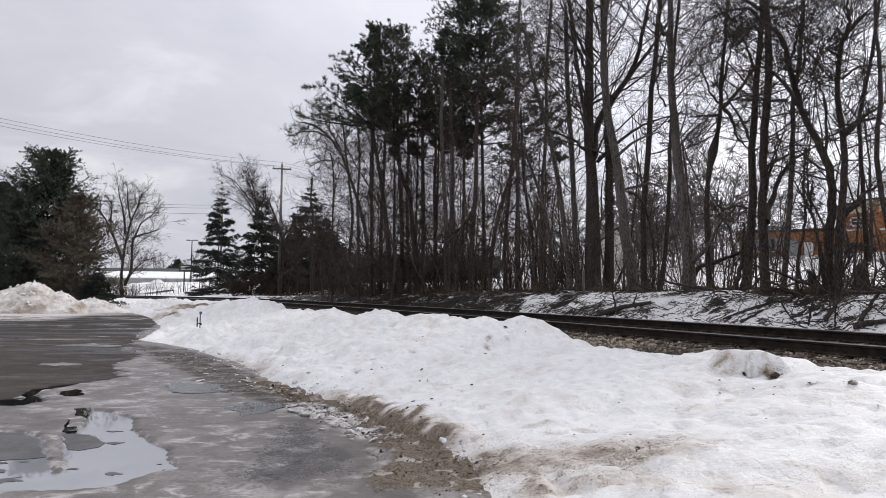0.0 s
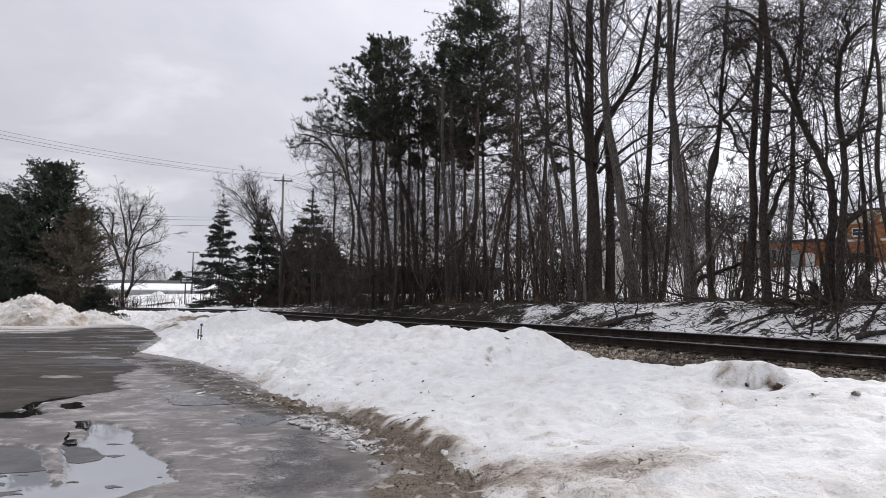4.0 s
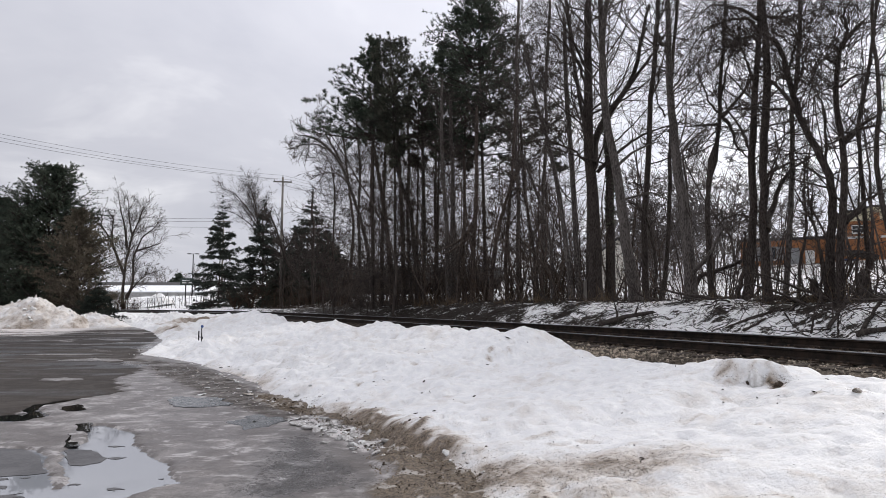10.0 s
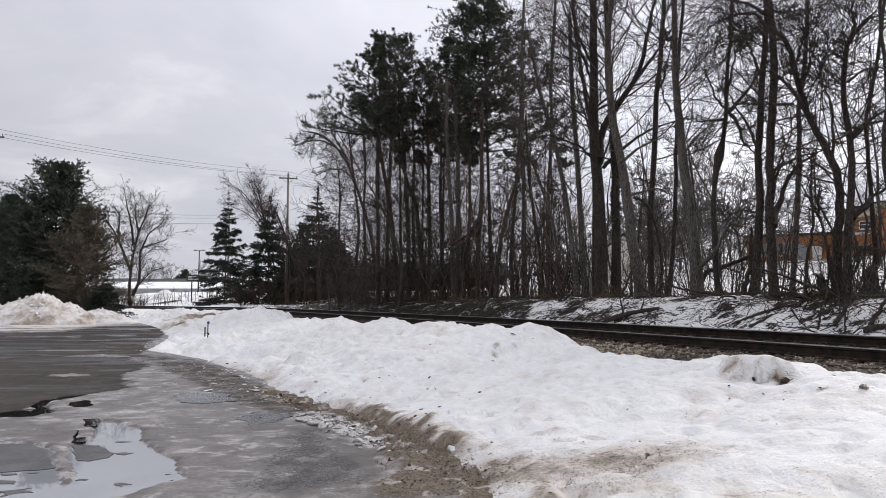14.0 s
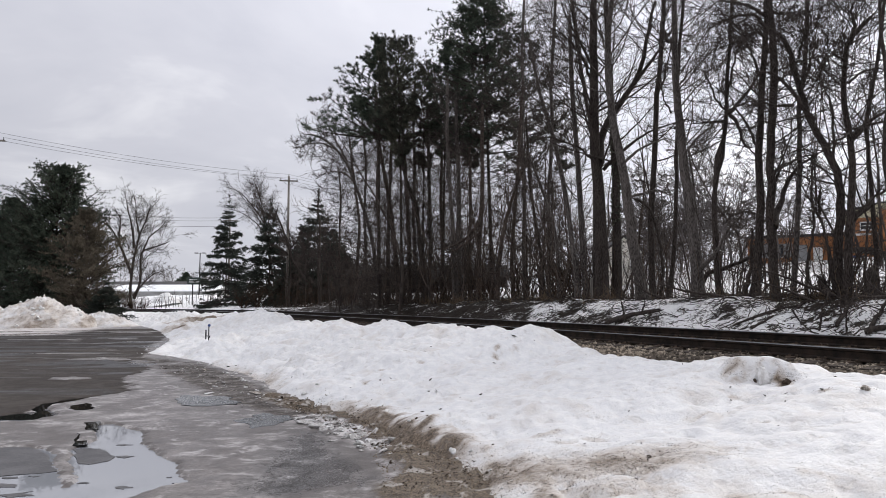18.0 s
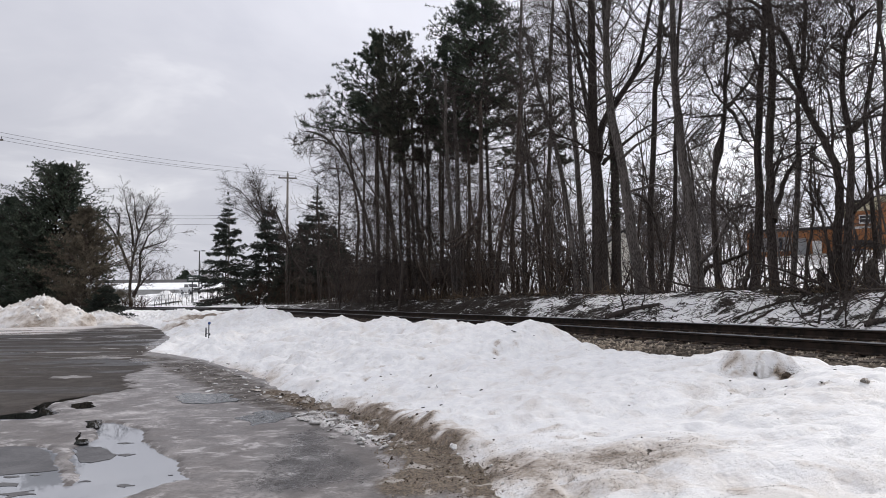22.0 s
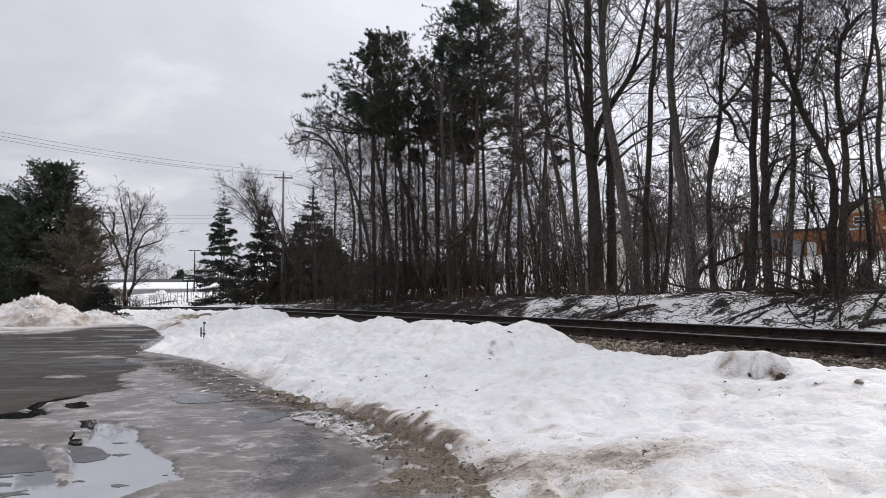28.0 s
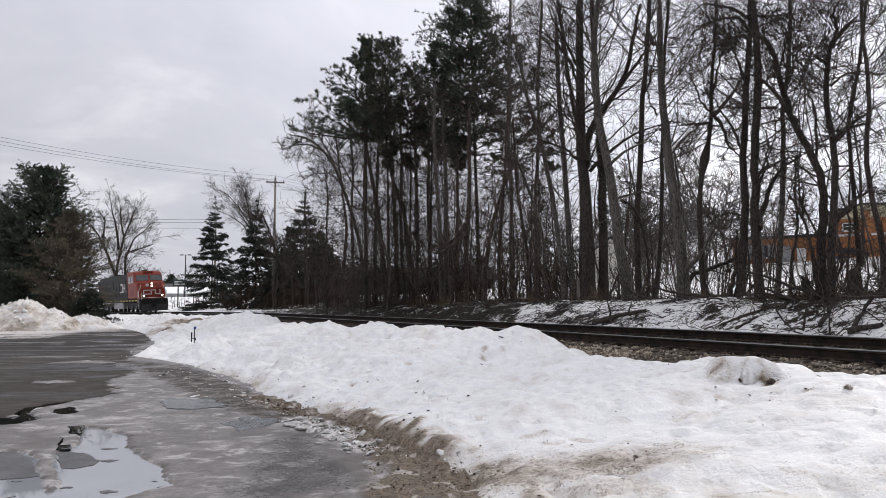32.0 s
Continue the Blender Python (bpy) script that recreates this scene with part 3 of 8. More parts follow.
def lot_fields(X, Y):
    wx, wy = X + 0.22 * fbm(X / 0.8, Y / 0.8, 61, 4), Y + 0.35 * fbm(X / 0.8, Y / 0.9, 67, 4)
    dry = inside(wx + 0.16 * fbm(X / 0.22, Y / 0.22, 62, 3), wy + 0.22 * fbm(X / 0.3, Y / 0.22, 68, 3), DRY)
    ice = 0.72 - 0.62 * smooth01(dry, -0.15, 0.2)
    streak = fbm(X / 2.8, Y / 0.7, 71, 4) + 0.6 * fbm(X / 1.1, Y / 0.4, 73, 3)
    ice += (0.34 + 0.30 * smooth01(Y, 17, 24)) * smooth01(streak, 0.28, 0.48) * smooth01(Y, 11.5, 17) * (dry > 0)
    strip = smooth01(Y, 30, 34) * smooth01(-X - 0.25 * (Y - 33), 17, 20)
    ice += 0.62 * strip
    # loose plates of ice left on the bare asphalt
    for ax, ay, rx, ry in ((-7.9, 14.3, 0.45, 0.32), (-7.2, 17.6, 0.7, 0.5), (-9.7, 19.0, 1.1, 0.3), (-6.6, 15.9, 0.6, 0.35)):
        ice = np.maximum(ice, 0.95 * smooth01(1.0 - np.hypot((wx - ax) / rx, (wy - ay) / ry), 0.0, 0.25))
    qx, qy = X + 0.07 * fbm(X / 0.25, Y / 0.25, 81, 4), Y + 0.12 * fbm(X / 0.25, Y / 0.3, 83, 4)
    pud = np.maximum(inside(qx, qy, PUDDLE), np.maximum(inside(qx, qy, SLAB_WEST), inside(qx, qy, SLAB_EAST)))
    cx, cy = qx + 0.12 * fbm(X / 0.3, Y / 0.3, 84, 4), qy + 0.16 * fbm(X / 0.3, Y / 0.3, 85, 4)
    crack = np.maximum(inside(cx, cy, CRACK), inside(cx, cy, POOL))
    rut = inside(wx, wy, RUT)
    mud = inside(X + 0.3 * fbm(X / 0.5, Y / 0.5, 91, 4), Y + 0.3 * fbm(X / 0.5, Y / 0.5, 93, 4), MUD)
    slush = smooth01(inside(wx, wy, SLUSH), -0.12, 0.12) * smooth01(fbm(X / 0.25, Y / 0.25, 94, 3), -0.30, 0.10)
    mud = mud - 1.2 * slush
    ice = np.where(rut > -0.2, ice - 0.22 * smooth01(rut, -0.2, 0.3), ice)
    wet = 0.95 * smooth01(crack, -0.03, 0.05) + 0.46 * smooth01(rut, -0.1, 0.4) + 0.28 * smooth01(fbm(X / 1.5, Y / 0.7, 97, 3), 0.2, 0.5) * (dry > -0.3)
    wet += 0.60 * smooth01(inside(wx, wy, GRIME), -0.7, 0.8)
    wet += 0.80 * smooth01(fbm(X / 3.0, Y / 0.9, 99, 4), 0.22, 0.34) * smooth01(Y, 13, 18) * (dry > -2.5)
    wet += 0.50 * smooth01(fbm(X / 3.5, Y / 0.5, 95, 4), 0.12, 0.30) * smooth01(dry, -0.2, 0.3)
    grime = smooth01(inside(wx, wy, GRIME), -0.4, 0.5)
    rim = smooth01(pud, -0.13, -0.03) * (1 - smooth01(pud, -0.02, 0.02)) * smooth01(fbm(X / 0.5, Y / 0.5, 88, 3), -0.15, 0.25) + 0.8 * smooth01(crack, -0.16, -0.05) * smooth01(fbm(X / 0.4, Y / 0.4, 89, 3), -0.1, 0.3)
    frost = np.clip(0.6 * rim * smooth01(-X, 3.6, 4.4) + 0.36 * smooth01(inside(wx, wy, FROST), -0.5, 0.5) + 0.32 * smooth01(fbm(X / 1.6, Y / 0.8, 90, 4), 0.18, 0.48) * (dry < 0) + 0.7 * strip + 1.0 * slush, 0, 1)
    return ice, np.maximum(pud, -5), crack, np.clip(wet, 0, 1), mud, rut, grime, frost


def make_lot():
    x = steps((-90, -30, 2.0), (-30, -9.5, 0.25), (-9.5, 3.0, 0.078), (3.0, 9.0, 0.5))
    y = steps((-26, 4.0, 1.0), (4.0, 12.5, 0.065), (12.5, 22, 0.12), (22, 47, 0.3))
    X, Y = np.meshgrid(x, y, indexing="ij")
    ice, pud, crack, wet, mud, rut, grime, frost = lot_fields(X, Y)
    grain = fbm(X / 0.30, Y / 0.30, 101, 4)
    Z = 0.012 * fbm(X / 2.5, Y / 2.5, 103, 3) + 0.028 * smooth01(ice, 0.35, 0.62) * (1 + 0.25 * grain)
    Z = Z - 0.085 * smooth01(pud, -0.04, 0.04) - 0.05 * smooth01(crack, -0.03, 0.04)
    Z = Z + smooth01(mud, -0.15, 0.2) * (0.035 + 0.075 * fbm(X / 0.20, Y / 0.20, 107, 4, 0.7)) + 0.018 * smooth01(rut, -0.1, 0.2) * fbm(X / 0.12, Y / 0.22, 105, 3)
    s, d = along(X, Y)
    Z = np.where(d > -5.5, -0.2, Z)
    ob = sheet("parking_lot", X, Y, Z, LOT, ice=ice, wet=wet, frost=frost, mud=0.9 * smooth01(mud, -0.2, 0.25) + 0.42 * smooth01(rut, -0.1, 0.3) + 0.34 * grime)
    tagged(ob, "wet asphalt yard half covered with grey rotten ice", "pavement", kind="structure")


def plate(name, outline, z, mat, wobble, seed, label, category, kind=""):
    """A flat sheet with a ragged rim."""
    pts = []
    n = len(outline)
    for i in range(n):
        a, b = np.array(outline[i]), np.array(outline[(i + 1) % n])
        k = max(2, int(np.hypot(*(b - a)) / 0.05))
        for j in range(k):
            pts.append(a + (b - a) * j / k)
    p = np.array(pts)
    p[:, 0] += wobble * fbm(p[:, 0] / 0.2, p[:, 1] / 0.2, seed, 3)
    p[:, 1] += wobble * fbm(p[:, 0] / 0.2, p[:, 1] / 0.2, seed + 7, 3)
    bm = bmesh.new()
    prism(bm, [tuple(q) for q in p], "z", z - 0.012, z)
    me = bpy.data.meshes.new(name)
    bm.to_mesh(me)
    bm.free()
    me.materials.append(mat)
    return tagged(new(name, me), label, category, kind=kind)


def make_puddles():
    def water(name, x0, x1, y0, y1, z, label, mat):
        X, Y = np.meshgrid(np.linspace(x0, x1, 24), np.linspace(y0, y1, 24), indexing="ij")
        tagged(sheet(name, X, Y, np.full(X.shape, z), mat), label, "puddle", kind="structure")
    water("water_1", -7.4, -2.0, 4.6, 9.35, 0.002, "still meltwater puddle among grey ice", WATER)
    water("water_2", -8.2, -4.6, 9.36, 12.2, -0.016, "narrow dark meltwater channel in the ice", WATER_DARK)
    # the first two are reflections of dark trees, painted in as near-black plates
    for outline in (DARK_REFLECTION_A, DARK_REFLECTION_B, POOL):
        plate("water_3", outline, 0.031, WATER_DARK, 0.05, 8, "small dark patch on the ice for meltwater and painted-in reflection", "puddle", kind="structure")
    for outline in (POOL_NORTH, POOL_EAST):
        plate("water_4", outline, 0.030, WATER_ICY, 0.16, 12, "shallow bluish meltwater lying on the ice", "puddle", kind="structure")
    plate("ice_slab", SLAB_WEST, 0.008, THIN_ICE, 0.05, 3, "smooth thin grey ice slab floating in meltwater", "ice", kind="structure")
    plate("ice_slab", SLAB_EAST, 0.008, THIN_ICE, 0.05, 5, "smooth thin grey ice slab floating in meltwater", "ice", kind="structure")


TOE_S = (-16, -1.5, -0.9, -0.3, 0.9, 2.1, 3.1, 4.0, 4.8, 6.2, 9.9, 13.4, 17, 20, 25, 36, 44, 60, 85)
TOE_D = (-8.8, -8.5, -8.3, -8.28, -8.42, -8.40, -8.46, -8.58, -8.62, -8.67, -8.8, -9.28, -10.35, -9.7, -8.9, -8.1, -8.3, -8.6, -7.5)
TOP_S = (-16, -4, -1.6, -0.8, -0.45, 0.1, 0.5, 1.5, 3.5, 4.5, 5.4, 6.4, 7.8, 10.9, 13.5, 16, 20, 24, 27.0, 29.2, 32, 38, 48, 58, 69, 85)
TOP_H = (0.85, 0.85, 0.81, 0.71, 0.8, 0.85, 0.81, 0.71, 0.67, 0.69, 1.06, 0.92, 0.99, 0.93, 0.84, 0.73, 0.7, 0.63, 0.63, 1.09, 0.96, 0.86, 0.61, 0.54, 0.46, 0.3)


def bank_height(S, Dd):
    toe = np.interp(S, TOE_S, TOE_D) + 0.13 * fbm(S / 0.8, Dd / 0.8, 111, 4) + 0.07 * fbm(S / 0.22, Dd / 0.22, 112, 3)
    top = np.interp(S, TOP_S, TOP_H)
    crest = -3.45 + 0.22 * fbm(S / 1.7, S * 0 + 4, 113, 3)
    u = (Dd - toe) / (crest - toe)
    RIM = 0.08 + 0.16 * smooth01(S, -1.5, 0.5) * (1 - smooth01(S, 4.0, 7.0))
    face = top * (RIM * smooth01(u, 0.0, 0.075) + (1 - RIM) * np.clip(u, 0, 1) ** 0.92)
    back = 0.30 + (top - 0.30) * (1 - smooth01(Dd, crest, crest + 1.25))
    z = np.where(u < 1, face, back)
    lumps = (0.08 + 0.05 * smooth01(S, 1, 4) + 0.20 * smooth01(S, 5, 13)) * fbm(S / 0.85, Dd / 0.85, 121, 4) + 0.16 * smooth01(S, 3, 8) * fbm(S / 0.6 + Dd, Dd / 2.0, 122, 3) + (0.45 + 0.55 * smooth01(S, 1.5, 5)) * (0.10 * np.abs(fbm(S / 0.45, Dd / 0.45, 123, 4, 0.55)) + 0.07 * fbm(S / 0.5, Dd / 0.38, 124, 2)) + (0.09 + 0.06 * smooth01(S, 2, 5)) * fbm(S / 2.2, Dd / 1.7, 125, 2) * smooth01(u, 0.1, 0.4) * (1 - smooth01(u, 0.75, 1.0))
    fine = (0.024 + 0.05 * (1 - smooth01(u, 0.08, 0.22)) * smooth01(S, -1.5, 0.5) * (1 - smooth01(S, 4.5, 7.5))) * fbm(S / 0.15, Dd / 0.15, 129, 4, 0.6)
    pits = smooth01(fbm(S / 0.19, Dd / 0.19, 127, 2), 0.22, 0.38) * 0.05 + smooth01(fbm(S / 0.55, Dd / 0.42, 128, 3), 0.22, 0.42) * (0.01 + 0.05 * smooth01(S, 4, 9))
    z = z + (lumps + fine - pits) * smooth01(u, 0.02, 0.12)
    return np.where(u > 0, z, -0.10), u


# gritty streaks on the bank: from, to, half width, amount
STREAKS = [(0.31, 6.30, 0.58, 6.22, 0.26, 0.34), (0.53, 5.94, 1.19, 5.86, 0.24, 0.40), (1.14, 5.86, 1.69, 5.78, 0.22, 0.46), (1.74, 5.92, 1.99, 5.96, 0.17, 0.42), (1.90, 5.72, 2.17, 5.62, 0.20, 0.34), (1.19, 5.16, 1.64, 5.62, 0.11, 0.44), (0.29, 5.98, 0.45, 5.84, 0.15, 0.62),
           (0.87, 5.40, 0.95, 5.52, 0.08, 0.5), (0.70, 5.40, 0.77, 5.60, 0.12, 0.42), (0.82, 6.86, 1.07, 6.98, 0.09, 0.36), (1.37, 6.72, 1.45, 6.64, 0.10, 0.36), (0.99, 6.60, 1.04, 6.56, 0.06, 0.36), (1.69, 6.28, 1.76, 6.24, 0.08, 0.36), (2.46, 7.18, 2.72, 7.28, 0.08, 0.36),
           (1.94, 4.80, 1.95, 4.64, 0.10, 0.5), (3.99, 8.30, 3.86, 7.98, 0.10, 0.75), (3.47, 8.70, 3.45, 8.14, 0.15, 0.10), (3.84, 7.18, 3.85, 7.12, 0.06, 0.5), (4.16, 7.02, 4.16, 6.88, 0.07, 0.5), (2.51, 4.96, 2.74, 4.78, 0.13, 0.30), (2.25, 4.76, 2.28, 4.64, 0.10, 0.34)]
# small melt pits, sunk and coloured darker towards the middle: place, radius
PITS = [(-1.38, 11.40, 0.097), (-1.20, 12.04, 0.102), (-0.97, 11.46, 0.097), (0.05, 9.42, 0.080), (-0.09, 9.48, 0.081), (0.38, 8.76, 0.074), (0.45, 7.78, 0.070), (-1.27, 17.44, 0.148), (0.82, 12.62, 0.107), (0.87, 12.82, 0.109), (1.21, 12.86, 0.109), (-1.65, 11.78, 0.100), (-0.50, 12.10, 0.103), (1.12, 6.58, 0.070), (2.96, 6.56, 0.070), (2.80, 5.92, 0.070), (2.99, 5.68, 0.070), (3.20, 7.86, 0.070), (1.65, 8.12, 0.070), (1.25, 9.04, 0.077), (-0.28, 11.30, 0.096)]


def off_line(X, Y, x0, y0, x1, y1):
    """The distance from a stretch of line on the ground."""
    ux, uy = x1 - x0, y1 - y0
    k = np.clip(((X - x0) * ux + (Y - y0) * uy) / (ux * ux + uy * uy), 0, 1)
    return np.hypot(X - x0 - k * ux, Y - y0 - k * uy)


def make_snow_bank():
    s = steps((-16, -4, 0.2), (-4, 11, 0.056), (11, 32, 0.13), (32, 85, 0.3))
    d = steps((-11.2, -2.0, 0.064))
    S, Dd = np.meshgrid(s, d, indexing="ij")
    X, Y = track(S, Dd)
    Z, u = bank_height(S, Dd)
    n = fbm(S / 0.7, Dd / 0.7, 131, 4)
    dirt = 0.80 * (1 - smooth01(u + 0.07 * fbm(S / 0.14, Dd / 0.14, 133, 4, 0.7), 0.03, 0.12)) * smooth01(S, -1.0, 0.4) * (1 - smooth01(S, 2.0, 4.4))
    dirt += 0.45 * (1 - smooth01(u, 0.0, 0.10)) * smooth01(S, 4, 8) * (1 - smooth01(S, 9, 14))
    dirt += 0.16 * smooth01(n, 0.10, 0.55)
    dirt += 0.14 * smooth01(fbm(S / 0.9, Dd / 0.5, 137, 5, 0.65), 0.05, 0.36) * (1 - smooth01(Dd, -6.2, -4.6)) * (1 - smooth01(S, 0.2, 1.6))
    # soiled patches where the plough scraped the yard
    for ps, pd, rs, rd, amt in ((-0.95, -4.55, 0.3, 0.34, 0.22), (-0.2, -5.2, 0.3, 0.14, 0.22), (0.9, -4.7, 0.2, 0.2, 0.2), (29.5, -7.6, 2.6, 0.5, 0.42), (33, -7.9, 3.0, 0.8, 0.5), (38, -6.0, 5.0, 1.6, 0.6),
                                (40, -5.2, 6.0, 0.8, 0.5), (46, -6.8, 4.0, 0.7, 0.75)):
        q = np.hypot((S - ps) / rs, (Dd - pd) / rd) + 0.5 * n
        dirt += amt * (1 - smooth01(q, 0.3, 1.2))
    streaks = np.zeros_like(dirt)
    for x0, y0, x1, y1, r, amt in STREAKS + [(0.35, 5.95, 1.80, 5.72, 0.66, 0.42), (0.75, 5.30, 1.45, 5.25, 0.45, 0.38)]:
        q = off_line(X, Y, x0, y0, x1, y1) / r + 0.55 * n + 0.25 * fbm(S / 0.12, Dd / 0.12, 139, 3)
        streaks = np.maximum(streaks, amt * (1 - smooth01(q, 0.2, 1.25)))
    dirt += streaks
    # the broken chunk on the crest
    across, deep = (X - 3.75) * 0.914 - (Y - 8.45) * 0.406, (X - 3.75) * 0.406 + (Y - 8.45) * 0.914
    ragged = 0.20 * fbm(S / 0.20, Dd / 0.20, 143, 4)
    broken = (1 - smooth01(np.abs(across) + ragged, 0.24, 0.56)) * smooth01(deep, -0.55, -0.15)
    face = 1 - smooth01(deep + 0.6 * ragged, -0.06, 0.08)
    Z = Z - 0.13 * broken * face + 0.15 * broken * (1 - face) * (1 - smooth01(deep, 0.10, 0.50))
    dirt += 0.56 * broken * (1 - smooth01(np.abs(deep), 0.05, 0.18)) * smooth01(fbm(across / 0.10, Z / 0.07 + deep / 0.1, 145, 4), -0.10, 0.35)
    for px, py, r in PITS:
        q = np.hypot(X - px, Y - py) / r + 0.4 * fbm(X / 0.09, Y / 0.09, 151, 2)
        Z = Z - 0.035 * (1 - smooth01(q, 0.2, 1.2))
        dirt += 0.58 * (1 - smooth01(q, 0.0, 1.1))
    ob = sheet("snow_bank", X, Y, Z, SNOW, flip=True, dirt=dirt)
    tagged(ob, "long ploughed bank of old white snow with a dirty muddy foot", "snow bank")


def heap(name, cx, cy, rx, ry, h, seed, dirt_amt, label, step=0.09):
    x, y = np.arange(-1.25 * rx, 1.25 * rx, step), np.arange(-1.25 * ry, 1.25 * ry, step)
    X, Y = np.meshgrid(x, y, indexing="ij")
    q = np.hypot(X / rx, Y / ry) + 0.16 * fbm(X / 1.5, Y / 1.5, seed, 3)
    shape = np.clip(1 - q, 0, 1) ** 0.8
    Z = h * shape + shape ** 0.5 * (0.16 * h * fbm(X / 0.7, Y / 0.7, seed + 3, 4) + 0.46 * np.abs(fbm(X / 0.40, Y / 0.40, seed + 5, 5, 0.75)) + 0.30 * np.abs(fbm(X / 0.2, Y / 0.2, seed + 6, 3, 0.75)))
    Z = np.where(q < 1, Z, -0.12)
    dirt = dirt_amt * (0.62 + 0.60 * fbm((X - Z * 0.6) / 0.8, Y / 0.8 + Z, seed + 9, 4))
    ob = sheet(name, X, Y, Z, SNOW, dirt=dirt)
    ob.location = (cx, cy, 0)
    return tagged(ob, label, "snow pile")


def make_heaps():
    heap("snow_mound", -26.2, 43.5, 3.9, 2.6, 1.8, 151, 0.66, "tall ploughed pile of crumbly snow streaked brown with sand")
    heap("snow_mound", -30.6, 43.5, 4.2, 2.6, 1.6, 161, 0.68, "ploughed pile of crumbly snow streaked brown with sand")
    heap("snow_mound", -22.6, 44.5, 2.4, 1.4, 0.85, 171, 0.48, "low rounded heap of greyish ploughed snow", 0.08)
    heap("snow_mound", -18.6, 46.5, 2.7, 2.0, 0.80, 181, 0.1, "low rounded heap of clean white snow", 0.08)


# ---- railway ----
def sweep(name, profile, s, d0, parent, mat, label=""):
    """Sweep a profile of (across, up from the rail tops' plane) along the line."""
    prof = np.array(profile)
    S = np.asarray(s)[:, None]
    d = d0 + prof[None, :, 0]
    X, Y = track(S + 0 * d, d)
    Z = rail_level(S) + CANT * d + prof[None, :, 1]
    nu, nv = X.shape
    i = np.arange(nu - 1)[:, None] * nv + np.arange(nv)[None, :]
    j = np.arange(nu - 1)[:, None] * nv + (np.arange(nv)[None, :] + 1) % nv
    f = np.stack([i, j, j + nv, i + nv], -1).reshape(-1, 4)
    return child(name, mesh_from(name, np.stack([X, Y, Z], -1).reshape(-1, 3), f, mat, smooth=False), parent, label)


def make_track():
    base = empty("railway_track")
    tagged(base, "single railway track with dark rusty rails on wooden ties", "railway track")
    s = np.concatenate([np.arange(-40, 130, 1.0), np.arange(130, 520, 10.0)])
    foot = [(-0.075, -0.185), (0.075, -0.185), (0.075, -0.172), (0.012, -0.150), (0.009, -0.055), (0.036, -0.040), (0.0365, -0.010), (-0.0365, -0.010), (-0.036, -0.040), (-0.009, -0.055), (-0.012, -0.150), (-0.075, -0.172)]
    head = [(-0.036, -0.010), (0.036, -0.010), (0.0355, -0.004), (0.026, 0.0), (-0.026, 0.0), (-0.0355, -0.004)]
    for d0 in (-0.755, 0.755):
        r = sweep("rail", foot, s, d0, base, RAIL_SIDE)
        sweep("running_surface", head, s, d0, r, RAIL_HEAD, "polished steel running surface")
    rng = np.random.default_rng(5)
    bm = bmesh.new()
    box(bm, -1.30, 1.30, -0.115, 0.115, -0.17, 0.0, 0.012)
    tie = bpy.data.meshes.new("tie")
    bm.to_mesh(tie)
    bm.free()
    tie.materials.append(TIE_WOOD)
    bm = bmesh.new()
    box(bm, -0.18, 0.18, -0.095, 0.095, 0.0, 0.018)
    for dx, dy in ((-0.1, -0.06), (0.1, 0.06), (-0.1, 0.06), (0.1, -0.06)):
        box(bm, dx - 0.02, dx + 0.02, dy - 0.016, dy + 0.016, 0.018, 0.05)
    plate_me = bpy.data.meshes.new("tie_plate")
    bm.to_mesh(plate_me)
    bm.free()
    plate_me.materials.append(RUSTY_PLATE)
    verts, faces = [], []
    for sv in np.arange(-12, 128, 0.53):
        x, y = track(sv, 0.0)
        a = radians(25) + sv / CURVE
        z = float(rail_level(sv)) - 0.203
        m = Matrix.Translation((float(x), float(y), z)) @ Matrix.Rotation(a, 4, "Z") @ Matrix.Rotation(-math.atan(CANT), 4, "Y")
        m = m @ Matrix.Translation((rng.normal(0, 0.02), 0, 0)) @ Matrix.Rotation(rng.normal(0, 0.012), 4, "Z")
        if sv < 45:
            t = child("tie", tie, base)
            t.matrix_basis = m
            if sv < 30:
                for dd in (-0.755, 0.755):
                    p = child("tie_plate", plate_me, t)
                    p.matrix_basis = Matrix.Translation((dd, 0, 0.0))
        else:
            n0 = len(verts)
            verts += [tuple(m @ v.co) for v in tie.vertices]
            faces += [[n0 + i for i in p.vertices] for p in tie.polygons]
    me = bpy.data.meshes.new("far_ties")
    me.from_pydata(verts, [], faces)
    me.materials.append(TIE_WOOD)
    child("far_ties", me, base)["kind"] = "stuff"


def ballast_level(S, Dd):
    a = np.abs(Dd)
    return rail_level(S) + CANT * np.clip(Dd, -1.5, 1.5) - 0.235 - 0.42 * np.clip(a - 1.45, 0, 1.6) * 0.75


